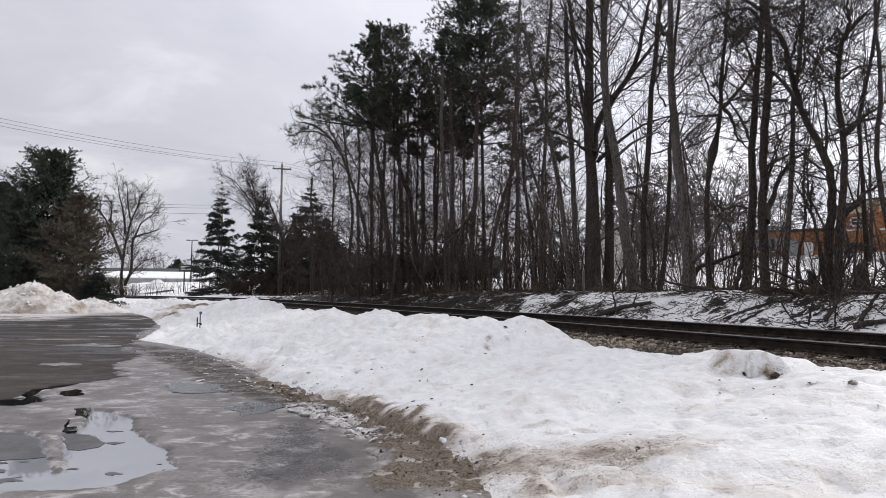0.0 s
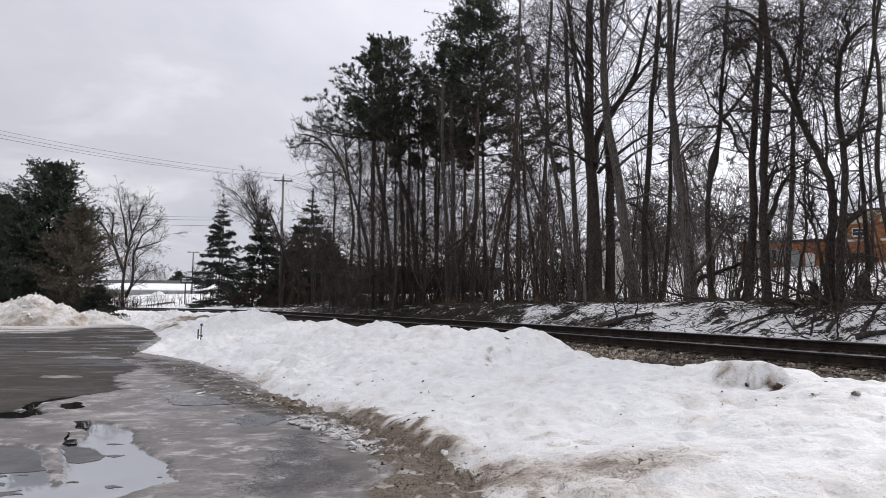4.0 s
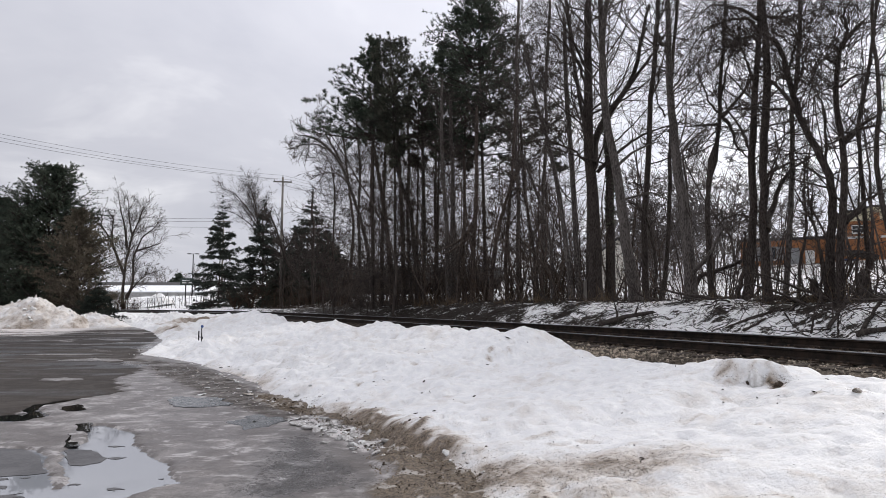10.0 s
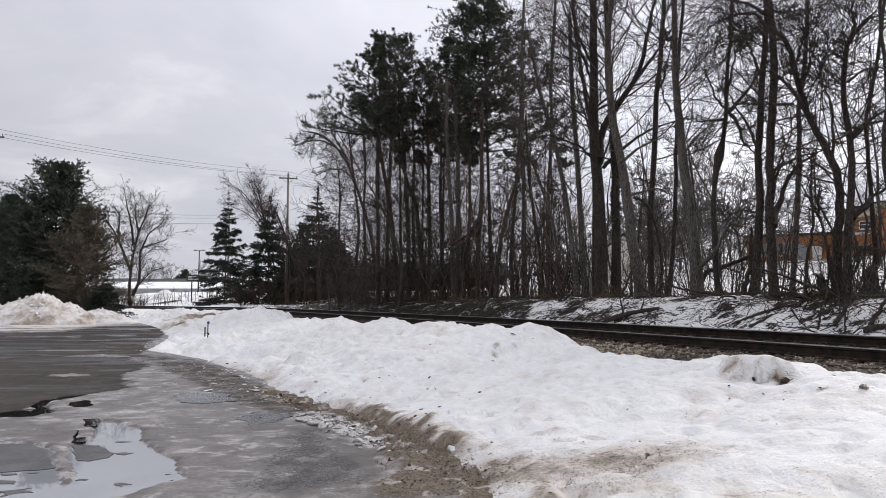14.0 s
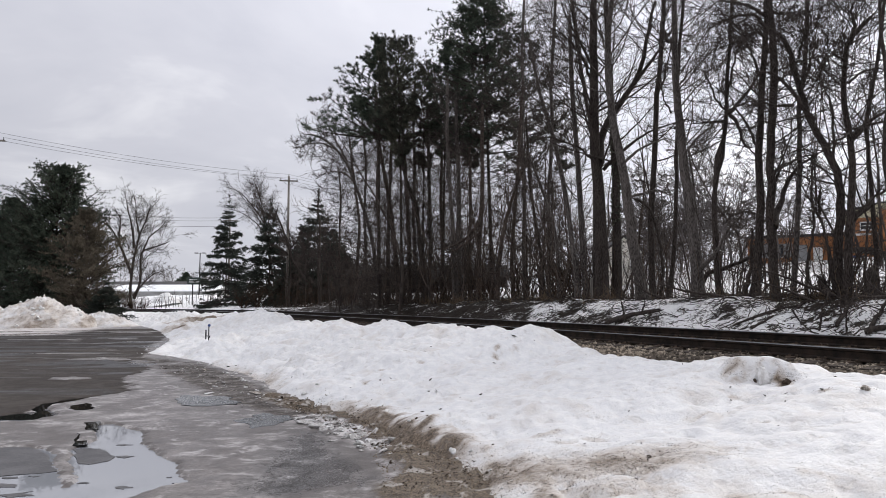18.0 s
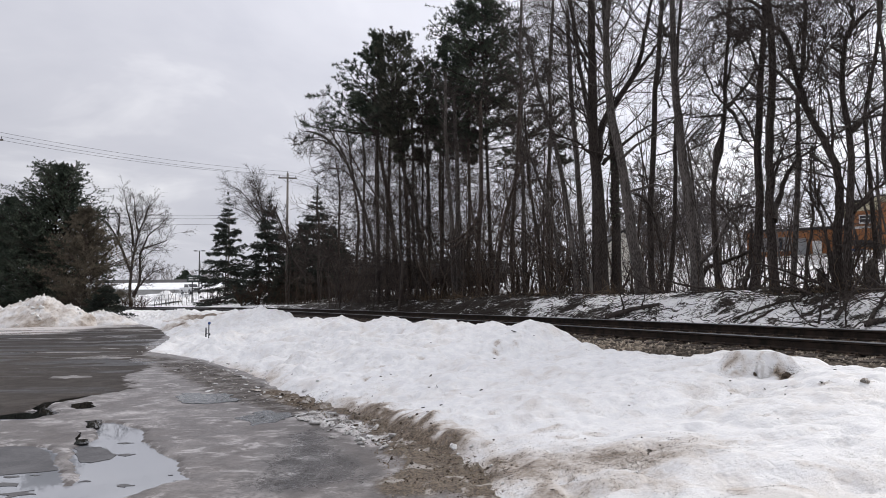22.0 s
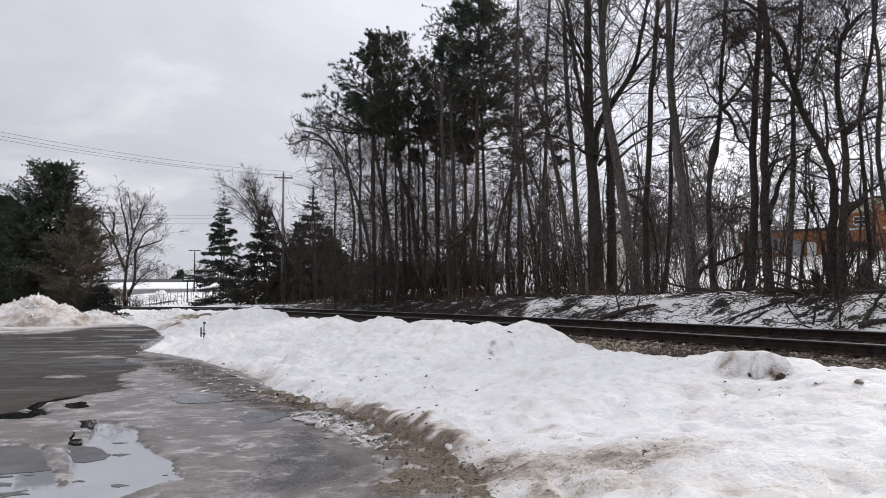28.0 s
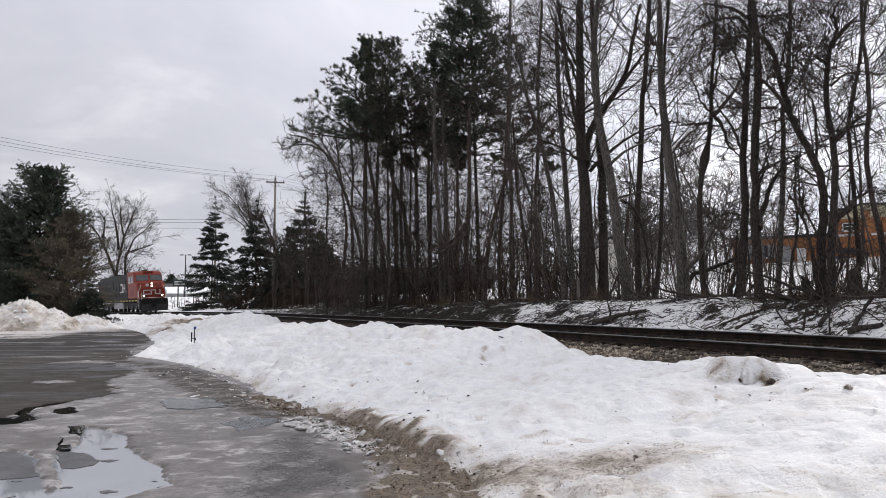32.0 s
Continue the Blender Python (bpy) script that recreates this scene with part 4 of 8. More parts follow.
def make_ballast():
    s = steps((-16, 30, 0.2), (30, 130, 0.8), (130, 520, 8.0))
    d = steps((-3.1, 3.1, 0.15))
    S, Dd = np.meshgrid(s, d, indexing="ij")
    X, Y = track(S, Dd)
    Z = ballast_level(S, Dd) + 0.02 * fbm(S / 0.11, Dd / 0.11, 201, 2)
    tagged(sheet("ballast_bed", X, Y, Z, STONE_BED), "crushed grey-brown stone ballast under the track", "ballast", kind="structure")
    # loose stones
    rng = np.random.default_rng(9)
    n = 9500
    sv, dv = rng.uniform(-7, 17, n), np.where(rng.random(n) < 0.75, rng.uniform(-2.7, -0.62, n), rng.uniform(-0.6, 2.4, n))
    x, y = track(sv, dv)
    z = ballast_level(sv, dv) + 0.008
    octa = np.array([(1, 0, 0), (-1, 0, 0), (0, 1, 0), (0, -1, 0), (0, 0, 1), (0, 0, -1)], dtype=float)
    tri = np.array([(0, 2, 4), (2, 1, 4), (1, 3, 4), (3, 0, 4), (2, 0, 5), (1, 2, 5), (3, 1, 5), (0, 3, 5)])
    size = rng.uniform(0.02, 0.05, (n, 1, 1)) * rng.uniform(0.6, 1.25, (n, 6, 1))
    rot = np.linalg.qr(rng.normal(size=(n, 3, 3)))[0]
    v = np.einsum("kj,nij->nki", octa, rot) * size + np.stack([x, y, z], -1)[:, None, :]
    f = (np.arange(n)[:, None, None] * 6 + tri[None]).reshape(-1, 3)
    tagged(new("ballast_stones", mesh_from("ballast_stones", v.reshape(-1, 3), f, STONE, smooth=False)), "loose crushed stones beside the rails", "gravel", kind="stuff")


STONE_BED = plain("ballast_bed", (0.028, 0.023, 0.018), (0.16, 0.130, 0.10), 6.0, 0.95, bump_s=0.9, fine=34, spec=0.2)
make_ground()
make_embankment()
make_lot()
make_puddles()
make_snow_bank()
make_heaps()
make_track()
make_ballast()


# ---- trees ----
def tubes(P, Rr, sides):
    """Tapered tubes along polylines P (b, n, 3) with radii Rr (b, n)."""
    T = np.gradient(P, axis=1)
    T /= np.linalg.norm(T, axis=-1, keepdims=True) + 1e-9
    ref = np.where(np.abs(T[:, :1, 2:3]) > 0.8, np.array([1.0, 0.1, 0.0]), np.array([0.0, 0.1, 1.0]))
    U = np.cross(T, np.broadcast_to(ref, T.shape))
    U /= np.linalg.norm(U, axis=-1, keepdims=True) + 1e-9
    V = np.cross(T, U)
    a = np.arange(sides) * 2 * np.pi / sides
    ring = U[:, :, None, :] * np.cos(a)[None, None, :, None] + V[:, :, None, :] * np.sin(a)[None, None, :, None]
    v = P[:, :, None, :] + ring * Rr[:, :, None, None]
    b, n = P.shape[:2]
    i = (np.arange(b)[:, None, None] * n + np.arange(n - 1)[None, :, None]) * sides + np.arange(sides)[None, None, :]
    j = (np.arange(b)[:, None, None] * n + np.arange(n - 1)[None, :, None]) * sides + (np.arange(sides)[None, None, :] + 1) % sides
    f = np.stack([i, j, j + sides, i + sides], -1).reshape(-1, 4)
    return v.reshape(-1, 3), f


def gather(parts):
    vs, fs, n = [], [], 0
    for v, f in parts:
        vs.append(v)
        fs.append(f + n)
        n += len(v)
    return np.concatenate(vs), np.concatenate(fs)


def shoots(rng, start, way, length, r0, r1, n, jitter, lift):
    """Grow a bundle of wandering shoots: polylines (b, n, 3) and radii (b, n)."""
    b = len(start)
    P = np.empty((b, n, 3))
    P[:, 0] = start
    w = way.copy()
    for i in range(1, n):
        w = w + rng.normal(0, jitter, (b, 3)) + np.array([0, 0, lift])
        w /= np.linalg.norm(w, axis=1, keepdims=True)
        P[:, i] = P[:, i - 1] + w * (length / (n - 1))[:, None]
    t = np.linspace(0, 1, n)[None]
    return P, r0[:, None] * (1 - t) + r1[:, None] * t


def spread(rng, P, Rr, per, u0, u1, angle, ratio, thick, n, jitter, lift, tip=0.35, rmin=0.004, top=1.0):
    """Side shoots off the polylines P: per shoots each, between u0 and u1 of their length."""
    b, m = P.shape[:2]
    cnt = rng.poisson(per, b) + (1 if per >= 2 else 0)
    idx = np.repeat(np.arange(b), cnt)
    if len(idx) == 0:
        idx = np.array([0])
    u = (u0 + (u1 - u0) * rng.random(len(idx)) ** top) * (m - 1)
    k = np.minimum(u.astype(int), m - 2)
    fr = (u - k)[:, None]
    start = P[idx, k] * (1 - fr) + P[idx, k + 1] * fr
    way = P[idx, k + 1] - P[idx, k]
    way /= np.linalg.norm(way, axis=1, keepdims=True) + 1e-9
    side = np.cross(way, rng.normal(size=(len(idx), 3)))
    side /= np.linalg.norm(side, axis=1, keepdims=True) + 1e-9
    a = np.radians(rng.normal(angle, angle * 0.22, len(idx)))[:, None]
    full = np.linalg.norm(P[idx, -1] - P[idx, 0], axis=1)
    length = full * ratio * rng.uniform(0.6, 1.25, len(idx)) * (1.12 - 0.42 * u / (m - 1))
    r = np.maximum(Rr[idx, k] * thick * rng.uniform(0.7, 1.1, len(idx)), rmin)
    return shoots(rng, start, way * np.cos(a) + side * np.sin(a), length, r, np.maximum(r * tip, rmin * 0.7), n, jitter, lift)


def stem(rng, height, r, dx, dy, bow, n=12, tip=0.22, wiggle=0.05):
    """A trunk's line, from its foot to (dx, dy, height), bowed sideways."""
    t = np.linspace(0, 1, n)
    x = dx * t + bow * np.sin(np.pi * t) + wiggle * np.cumsum(rng.normal(0, 1, n)) * t
    y = dy * t + wiggle * np.cumsum(rng.normal(0, 1, n)) * t
    P = np.stack([x, y, height * t - 0.25 * (1 - t) ** 6], -1)[None]
    r = r * 0.60
    Rr = r * (1 - (1 - tip) * t ** 0.8) + 0.4 * r * np.exp(-t * height / 0.30)
    return P, Rr[None]


def flowing(q, n, rng, shake):
    """n points along the corner points q, the corners rounded, with small crooks."""
    q = np.array(q, dtype=float)
    u = np.concatenate([[0], np.cumsum(np.linalg.norm(np.diff(q, axis=0), axis=1))])
    t = np.linspace(0, u[-1], n)
    w = np.stack([np.interp(np.linspace(0, u[-1], 90), u, q[:, k]) for k in range(3)], -1)
    pad = np.concatenate([np.repeat(w[:1], 9, 0), w, np.repeat(w[-1:], 9, 0)])
    soft = np.stack([np.convolve(pad[:, k], np.full(13, 1 / 13), "same")[9:-9] for k in range(3)], -1)
    soft[0], soft[-1] = w[0], w[-1]
    P = np.stack([np.interp(t, np.linspace(0, u[-1], 90), soft[:, k]) for k in range(3)], -1)
    P[1:-1, :2] += rng.normal(0, shake, (n - 2, 2))
    return P, t / u[-1]


def bent_stem(rng, height, r, line, r1):
    """A trunk through its bends (sideways, up), r1 thick at the last one, then on upwards to its height."""
    q, depth = [(0.0, 0.0, -0.25), (line[0][0] * 0.08, 0.0, 0.25)], rng.normal(0, 0.05)
    for x, z in line:
        q.append((x, depth * z + rng.normal(0, 0.12), z))
    last = len(q)
    if height > q[-1][2] + 0.8:
        lean = (q[-1][0] - q[-2][0]) / max(q[-1][2] - q[-2][2], 0.5)
        top = height - q[-1][2]
        q.append((q[-1][0] + 0.5 * lean * top + rng.normal(0, 0.25), q[-1][1] + rng.normal(0, 0.3), height))
    P, t = flowing(q, 26, rng, 0.015)
    ln = np.linalg.norm(np.diff(np.array(q), axis=0), axis=1)
    u = ln[:last - 1].sum() / ln.sum()
    R = np.interp(t, (0.0, 0.25 * u, u, 1.0), (0.84 * r, 0.84 * r + 0.32 * (r1 - 0.84 * r), r1, 0.35 * r1)) + 0.4 * r * np.exp(-t * height / 0.3)
    return P[None], R[None]


def bent_limb(rng, pts, r):
    """A limb through its points (sideways, up), reaching a little to and fro."""
    y = np.cumsum(np.concatenate([[0], rng.normal(0, 0.3, len(pts) - 1)]))
    P, t = flowing([(x, yy, z) for (x, z), yy in zip(pts, y)], 14, rng, 0.02)
    return P[None], (r * 1.25 * (1.0 - 0.72 * t ** 0.9))[None]


def bare_tree(x, y, height, r, dx=0.0, dy=0.0, bow=0.0, seed=1, limbs=10, low=0.35, spread_deg=52, reach=0.28, dense=1.0, bark=None, twig=None, lift=0.07,
              label="", wiggle=0.055, droop=0.0, group="bare trees by the railway", fine=3, tip=0.22, thin=1.0, line=(), limb_lines=(), ivy=False, knot=0.0, r1=0.05):
    """A leafless tree: trunk with limbs, and a crown of branches and twigs."""
    rng = np.random.default_rng(seed)
    bark, twig = bark or BARK_GREY, twig or TWIG
    z = float(terrain(np.array([x]), np.array([y]))[0])
    base = empty("bare_tree", x, y, z)
    P0, R0 = bent_stem(rng, height, r, line, r1) if line else stem(rng, height, r, dx, dy, bow, tip=tip, wiggle=wiggle)
    if knot:
        R0 = R0 + 0.9 * r * np.exp(-((P0[..., 2] - knot) / 0.3) ** 2)
    wood, fork_P, fork_R = [tubes(P0, R0, 10)], [], []
    for fr, pts in limb_lines:
        Pf, Rf = bent_limb(rng, pts, fr)
        wood.append(tubes(Pf, Rf, 8))
        fork_P.append(Pf)
        fork_R.append(Rf)
    P1, R1 = spread(rng, P0, R0, limbs * 1.5, low * 0.62, 0.98, spread_deg, reach, 0.25, 10, 0.15, lift - droop, tip=0.22, rmin=0.007 * thin, top=0.62 if line else 1.0)
    if fork_P:
        Pq, Rq = spread(rng, np.concatenate(fork_P), np.concatenate(fork_R), limbs * 0.26, 0.25, 1.0, spread_deg * 0.9, reach * 1.9, 0.36, 10, 0.15, lift - droop, tip=0.22, rmin=0.007 * thin)
        P1, R1 = np.concatenate([P1, Pq]), np.concatenate([R1, Rq])
    wood.append(tubes(P1, R1, 5))
    v, f = gather(wood)
    child("trunk", mesh_from("trunk", v, f, bark), base)
    P2, R2 = spread(rng, P1, R1, 4.9 * dense, 0.10, 1.0, 46, 0.52, 0.5, 4, 0.14, lift * 0.6 - droop, rmin=0.0055 * thin)
    crown = [tubes(P2, R2, 3)]
    P3, R3 = spread(rng, np.concatenate([P2]), R2, 2.9 * dense, 0.1, 1.0, 42, 0.62, 0.55, 3 if fine >= 3 else 2, 0.13, 0.02 - droop, rmin=0.0042 * thin)
    crown.append(tubes(P3, R3, 3))
    if fine >= 3:
        P4, R4 = spread(rng, P3, R3, 0.35 * dense, 0.15, 1.0, 40, 0.65, 0.6, 2, 0.16, 0.02 - droop, rmin=0.004 * thin)
        crown.append(tubes(P4, R4, 3))
    v, f = gather(crown)
    child("crown", mesh_from("crown", v, f, twig), base)
    if ivy:
        Pi, Ri = spread(rng, P0[:, 5:13], R0[:, 5:13], 420, 0.0, 1.0, 70, 0.035, 0.12, 3, 0.2, -0.1, rmin=0.006)
        child("ivy", mesh_from("ivy", *tufts(rng, Pi[:, -1], Pi[:, -1] - Pi[:, 0], 0.13, 0.09, 4), NEEDLE_DULL, smooth=False), base, "dark ivy climbing the trunk")
    return tagged(base, label or "leafless grey-barked tree on the snowy embankment", "tree", group)


def tufts(rng, at, way, length, width, blades, cone=0.9):
    """Needle tufts: thin triangles fanned about a direction."""
    n = len(at)
    w = way[:, None, :] + rng.normal(0, cone, (n, blades, 3))
    w /= np.linalg.norm(w, axis=-1, keepdims=True) + 1e-9
    side = np.cross(w, rng.normal(size=w.shape))
    side /= np.linalg.norm(side, axis=-1, keepdims=True) + 1e-9
    L = (np.broadcast_to(length, (n,))[:, None] * rng.uniform(0.6, 1.2, (n, blades)))[..., None]
    o = at[:, None, :] + np.zeros_like(w)
    wide = np.broadcast_to(width, (n,))[:, None, None]
    v = np.stack([o - side * wide / 2, o + side * wide / 2, o + w * L], 2)
    return v.reshape(-1, 3), np.arange(n * blades * 3).reshape(-1, 3)


def pine_tree(x, y, height, r, seed, crown_low=0.5, reach=3.2, whorls=16, per=5, dense=1.0, needles=None, dx=0.0, dy=0.0, rise=18, shape="open", label="",
              group="pines in the wood", bark=None, length=0.30, width=0.034, blades=12, dead=0, profile=(), lopsided=0.0):
    """A pine: straight trunk, tiers of limbs, tufted needles."""
    rng = np.random.default_rng(seed)
    needles = needles or NEEDLE_PINE
    z = float(terrain(np.array([x]), np.array([y]))[0])
    base = empty("pine_tree", x, y, z)
    P0, R0 = stem(rng, height, r, dx, dy, 0.0, n=14, tip=0.12, wiggle=0.03)
    lev = np.repeat(np.linspace(crown_low, 0.985, whorls) + rng.normal(0, 0.008, whorls), per)
    lev = np.clip(lev + rng.normal(0, 0.006, len(lev)), 0.02, 0.995)
    k = lev * (P0.shape[1] - 1)
    i = np.minimum(k.astype(int), P0.shape[1] - 2)
    st = P0[0, i] * (1 - (k - i))[:, None] + P0[0, i + 1] * (k - i)[:, None]
    az = rng.uniform(0, 2 * np.pi, len(lev))
    t = np.clip((lev - crown_low) / (1 - crown_low), 0, 1)
    if shape == "open":
        ln = reach * (0.30 + 0.95 * np.sin(np.pi * np.clip(0.18 + 0.72 * t, 0, 1))) * rng.uniform(0.45, 1.2, len(lev)) * 0.85
    elif shape == "oval":
        ln = reach * np.clip(1.06 - t ** 2.2, 0.10, 1) * np.clip(0.75 + 2.5 * t, 0, 1) * rng.uniform(0.6, 1.22, len(lev))
    else:
        ln = reach * np.clip(1.0 - t, 0.03, 1) * rng.uniform(0.72, 1.1, len(lev))
    el = np.radians(rise + 30 * t + rng.normal(0, 7, len(lev)))
    if profile:
        ln = np.interp(t, *zip(*profile)) * rng.uniform(0.55, 1.15, len(lev)) * (1 + lopsided * np.cos(az))
    if shape == "spruce":
        el = np.radians(-16 + 40 * t ** 2 + rng.normal(0, 5, len(lev)))
    w = np.stack([np.cos(az) * np.cos(el), np.sin(az) * np.cos(el), np.sin(el)], -1)
    rr = np.clip(ln * 0.016, 0.010, 0.07)
    P1, R1 = shoots(rng, st, w, ln, rr, rr * 0.25, 7, 0.06, 0.05 if shape != "spruce" else 0.045)
    wood = [tubes(P0, R0, 9), tubes(P1, R1, 4)]
    if dead:
        Pd, Rd = spread(rng, P0, R0, dead * 1.7, 0.08, crown_low + 0.20, 78, 0.20, 0.17, 5, 0.11, -0.01, rmin=0.013)
        Pe, Re = spread(rng, Pd, Rd, 4, 0.2, 1.0, 45, 0.5, 0.5, 2, 0.12, 0.0, rmin=0.010)
        wood += [tubes(Pd, Rd, 4), tubes(Pe, Re, 3)]
    P2, R2 = spread(rng, P1, R1, 5.5 * dense, 0.18, 1.0, 52, 0.40, 0.5, 2, 0.10, 0.02 if shape != "spruce" else -0.05, rmin=0.005)
    if profile:
        P2[:, 1:, 2] = P2[:, :1, 2] + 0.5 * (P2[:, 1:, 2] - P2[:, :1, 2]) + 0.05
    if shape == "spruce":
        drop = P2[:, 1:, 2] - P2[:, :1, 2]
        P2[:, 1:, 2] = P2[:, :1, 2] + 0.25 * drop - 0.18 * np.linalg.norm(P2[:, 1:] - P2[:, :1], axis=-1)
    wood.append(tubes(P2, R2, 3))
    v, f = gather(wood)
    child("trunk", mesh_from("trunk", v, f, bark or BARK_DARK), base)
    pts, ways = [], []
    brush = shape == "open"
    for P, us in ((P2, (0.45, 0.65, 0.85, 1.0) if brush else (0.35, 0.6, 0.8, 1.0)), (P1, (0.6, 0.75, 0.9, 1.0))):
        m = P.shape[1] - 1
        for u in us:
            kk = u * m
            ii = min(int(kk), m - 1)
            q = P[:, ii] * (1 - kk + ii) + P[:, ii + 1] * (kk - ii)
            pts.append(q + rng.normal(0, 0.03, q.shape))
            dr = P[:, ii + 1] - P[:, ii]
            ways.append(dr / (np.linalg.norm(dr, axis=1, keepdims=True) + 1e-9))
    pts, ways = np.concatenate(pts), np.concatenate(ways)
    if shape != "spruce":
        ways = ways * 0.7 + np.array([0, 0, 0.55])
    size = length * np.clip((P0[0, -1, 2] - pts[:, 2]) / ((0.42 if shape == "spruce" else 0.22) * height), 0.16 if shape == "spruce" else 0.75, 1.0)
    v, f = tufts(rng, pts, ways, size, width * size / length, blades * 2 if brush else blades, 0.85 if shape != "spruce" else 0.55)
    child("crown", mesh_from("crown", v, f, needles, smooth=False), base)
    return tagged(base, label or "tall pine with a dark ragged needle crown", "pine tree", group)


def place(az, depth):
    """A spot by the tangent of its bearing from the yard's corner and its distance north."""
    return az * depth, depth


def grow_near_wood():
    """The big trees along the line: foot, height, foot's radius, the trunk's bends (sideways, up), seed; r1: the radius at the last bend."""
    L1, L2, L3 = "tall leafless tree with furrowed grey bark", "slender dark leafless tree leaning over the railway", "old leafless tree with forked dark limbs"
    def T(x, y, h, r, line, seed, label, **kw):
        bare_tree(x, y, h, r, line=line, seed=seed, label=label, **{"thin": 1.5, "limbs": 16, "dense": 0.95, "low": 0.46, "spread_deg": 62, "reach": 0.29, **kw})
    T(6.02, 27.19, 15.71, 0.338, ((0.03, 1.79), (0.03, 3.38), (-0.06, 5.21), (-0.16, 6.37), (-0.18, 7.77), (-0.18, 9.64), (-0.18, 11.07), (-0.12, 12.21),), 12, L3, r1=0.135, bark=BARK_DARK, limb_lines=((0.146, ((0.01, 5.56), (0.21, 6.53), (0.5, 7.42), (0.87, 7.88), (1.3, 8.42), (1.7, 9.03), (1.94, 9.88), (2.11, 11.07), (2.41, 12.21))), (0.079, ((0.87, 7.88), (1.44, 8.7), (2.05, 9.53), (2.64, 10.35), (3.2, 11.3))), (0.068, ((0.15, 5.21), (0.79, 5.86), (1.49, 6.42), (2.18, 6.88), (3.1, 7.12))), (0.056, ((-0.17, 8.47), (-0.52, 9.64), (-1.02, 10.23), (-1.55, 10.83), (-2.12, 11.18))), (0.045, ((-0.12, 5.44), (-0.8, 6.18), (-1.48, 6.32), (-2.16, 6.37), (-2.85, 6.09))), (0.056, ((-0.18, 9.41), (-0.74, 10.35), (-1.2, 11.3), (-1.53, 12.14))),), limbs=17)
    T(6.86, 24.23, 14.37, 0.261, ((-0.29, 1.49), (-0.47, 2.6), (-0.59, 3.82), (-0.73, 5.25), (-0.91, 6.6), (-1.01, 7.74), (-1.06, 8.79), (-1, 9.85), (-0.92, 10.87),), 14, L1, r1=0.090, bark=BARK_GREY, limb_lines=((0.040, ((-0.53, 3.62), (-0.11, 3.72), (0.36, 3.82), (1, 3.58))), (0.050, ((-0.67, 4.84), (-0.18, 5.3), (0.44, 5.67), (1.05, 5.87))), (0.040, ((-1.03, 8.16), (-1.3, 9.21), (-1.53, 10.06), (-1.62, 10.87))),), limbs=17)
    T(6.7, 27.61, 15.9, 0.252, ((0.01, 1.82), (-0, 4.13), (-0.04, 5.76), (-0.14, 7.18), (-0.25, 8.84), (-0.36, 10.99), (-0.38, 12.4),), 15, L2, r1=0.091, bark=BARK_DARK, ivy=True, limbs=14)
    T(5.68, 28.29, 12.56, 0.152, ((-0.14, 1.87), (-0.2, 4.23), (-0.34, 6.15), (-0.47, 7.84), (-0.54, 10.04), (-0.56, 12.26),), 11, L1, r1=0.082, bark=BARK_GREY, limbs=19)
    T(5.27, 28.22, 11.78, 0.152, ((-0.14, 1.86), (-0.28, 3.51), (-0.48, 5.17), (-0.77, 6.85), (-1.07, 7.87), (-1.36, 9.03), (-1.59, 10.25), (-1.82, 11.48),), 13, L1, r1=0.058, bark=BARK_GREY, limbs=19)
    T(6.24, 29.38, 16.7, 0.146, ((0.05, 4.89), (-0.02, 7.14), (-0.23, 8.32), (-0.48, 9.64), (-0.68, 11.45), (-0.86, 13.2),), 29, L1, r1=0.073, bark=BARK_GREY, limbs=17)
    T(7.38, 24.97, 14.71, 0.155, ((-0.01, 1.64), (0.02, 2.89), (0.14, 4.78), (0.27, 6.91), (0.39, 8.63), (0.51, 10.15), (0.61, 11.21),), 16, L1, r1=0.072, bark=BARK_DARK, limb_lines=((0.031, ((0.11, 4.15), (-0.3, 4.47), (-0.68, 4.32))), (0.041, ((0.3, 7.55), (0.72, 8.42), (0.9, 9.07), (1.01, 10.15))),), limbs=19)
    T(7.87, 24.89, 14.67, 0.103, ((0.18, 1.53), (0.31, 2.88), (0.39, 4.56), (0.4, 5.82), (0.32, 7.1), (0.33, 8.39), (0.47, 9.9), (0.63, 11.17),), 26, L2, r1=0.052, bark=BARK_DARK, limb_lines=((0.031, ((0.34, 6.89), (0.08, 7.42), (-0.12, 7.96))), (0.041, ((0.41, 6.29), (0.79, 6.63), (1.21, 6.72))),), limbs=14)
    T(7.47, 24.34, 3.93, 0.081, ((0.12, 1.03), (0.06, 2), (-0.1, 2.71), (-0.34, 3.33), (-0.8, 3.63),), 33, L2, r1=0.040, bark=BARK_DARK, limbs=11, reach=0.25)
    T(8.05, 22.08, 13.4, 0.256, ((-0.09, 1.26), (-0.17, 2.46), (-0.28, 3.48), (-0.35, 4.41), (-0.43, 5.72), (-0.47, 7.05), (-0.5, 8.01), (-0.46, 8.97), (-0.34, 9.9),), 17, L1, r1=0.082, bark=BARK_GREY, limb_lines=((0.064, ((-0.53, 8.54), (-0.81, 8.58), (-1.06, 8.74), (-1.17, 9.01), (-0.94, 9.32), (-0.74, 9.7))), (0.064, ((-0.03, 1.63), (0.01, 2.55), (-0.04, 3.48), (-0.11, 4.31), (-0.15, 5.06))), (0.073, ((-0.03, 0.93), (0.22, 1.41), (0.47, 1.78), (0.7, 2.27), (0.97, 2.74))), (0.037, ((-0.37, 4.78), (-0.01, 5.25), (0.46, 5.63), (0.93, 5.82))), (0.027, ((-0.47, 7.05), (-0.04, 7.62), (0.34, 8.1))),), limbs=15)
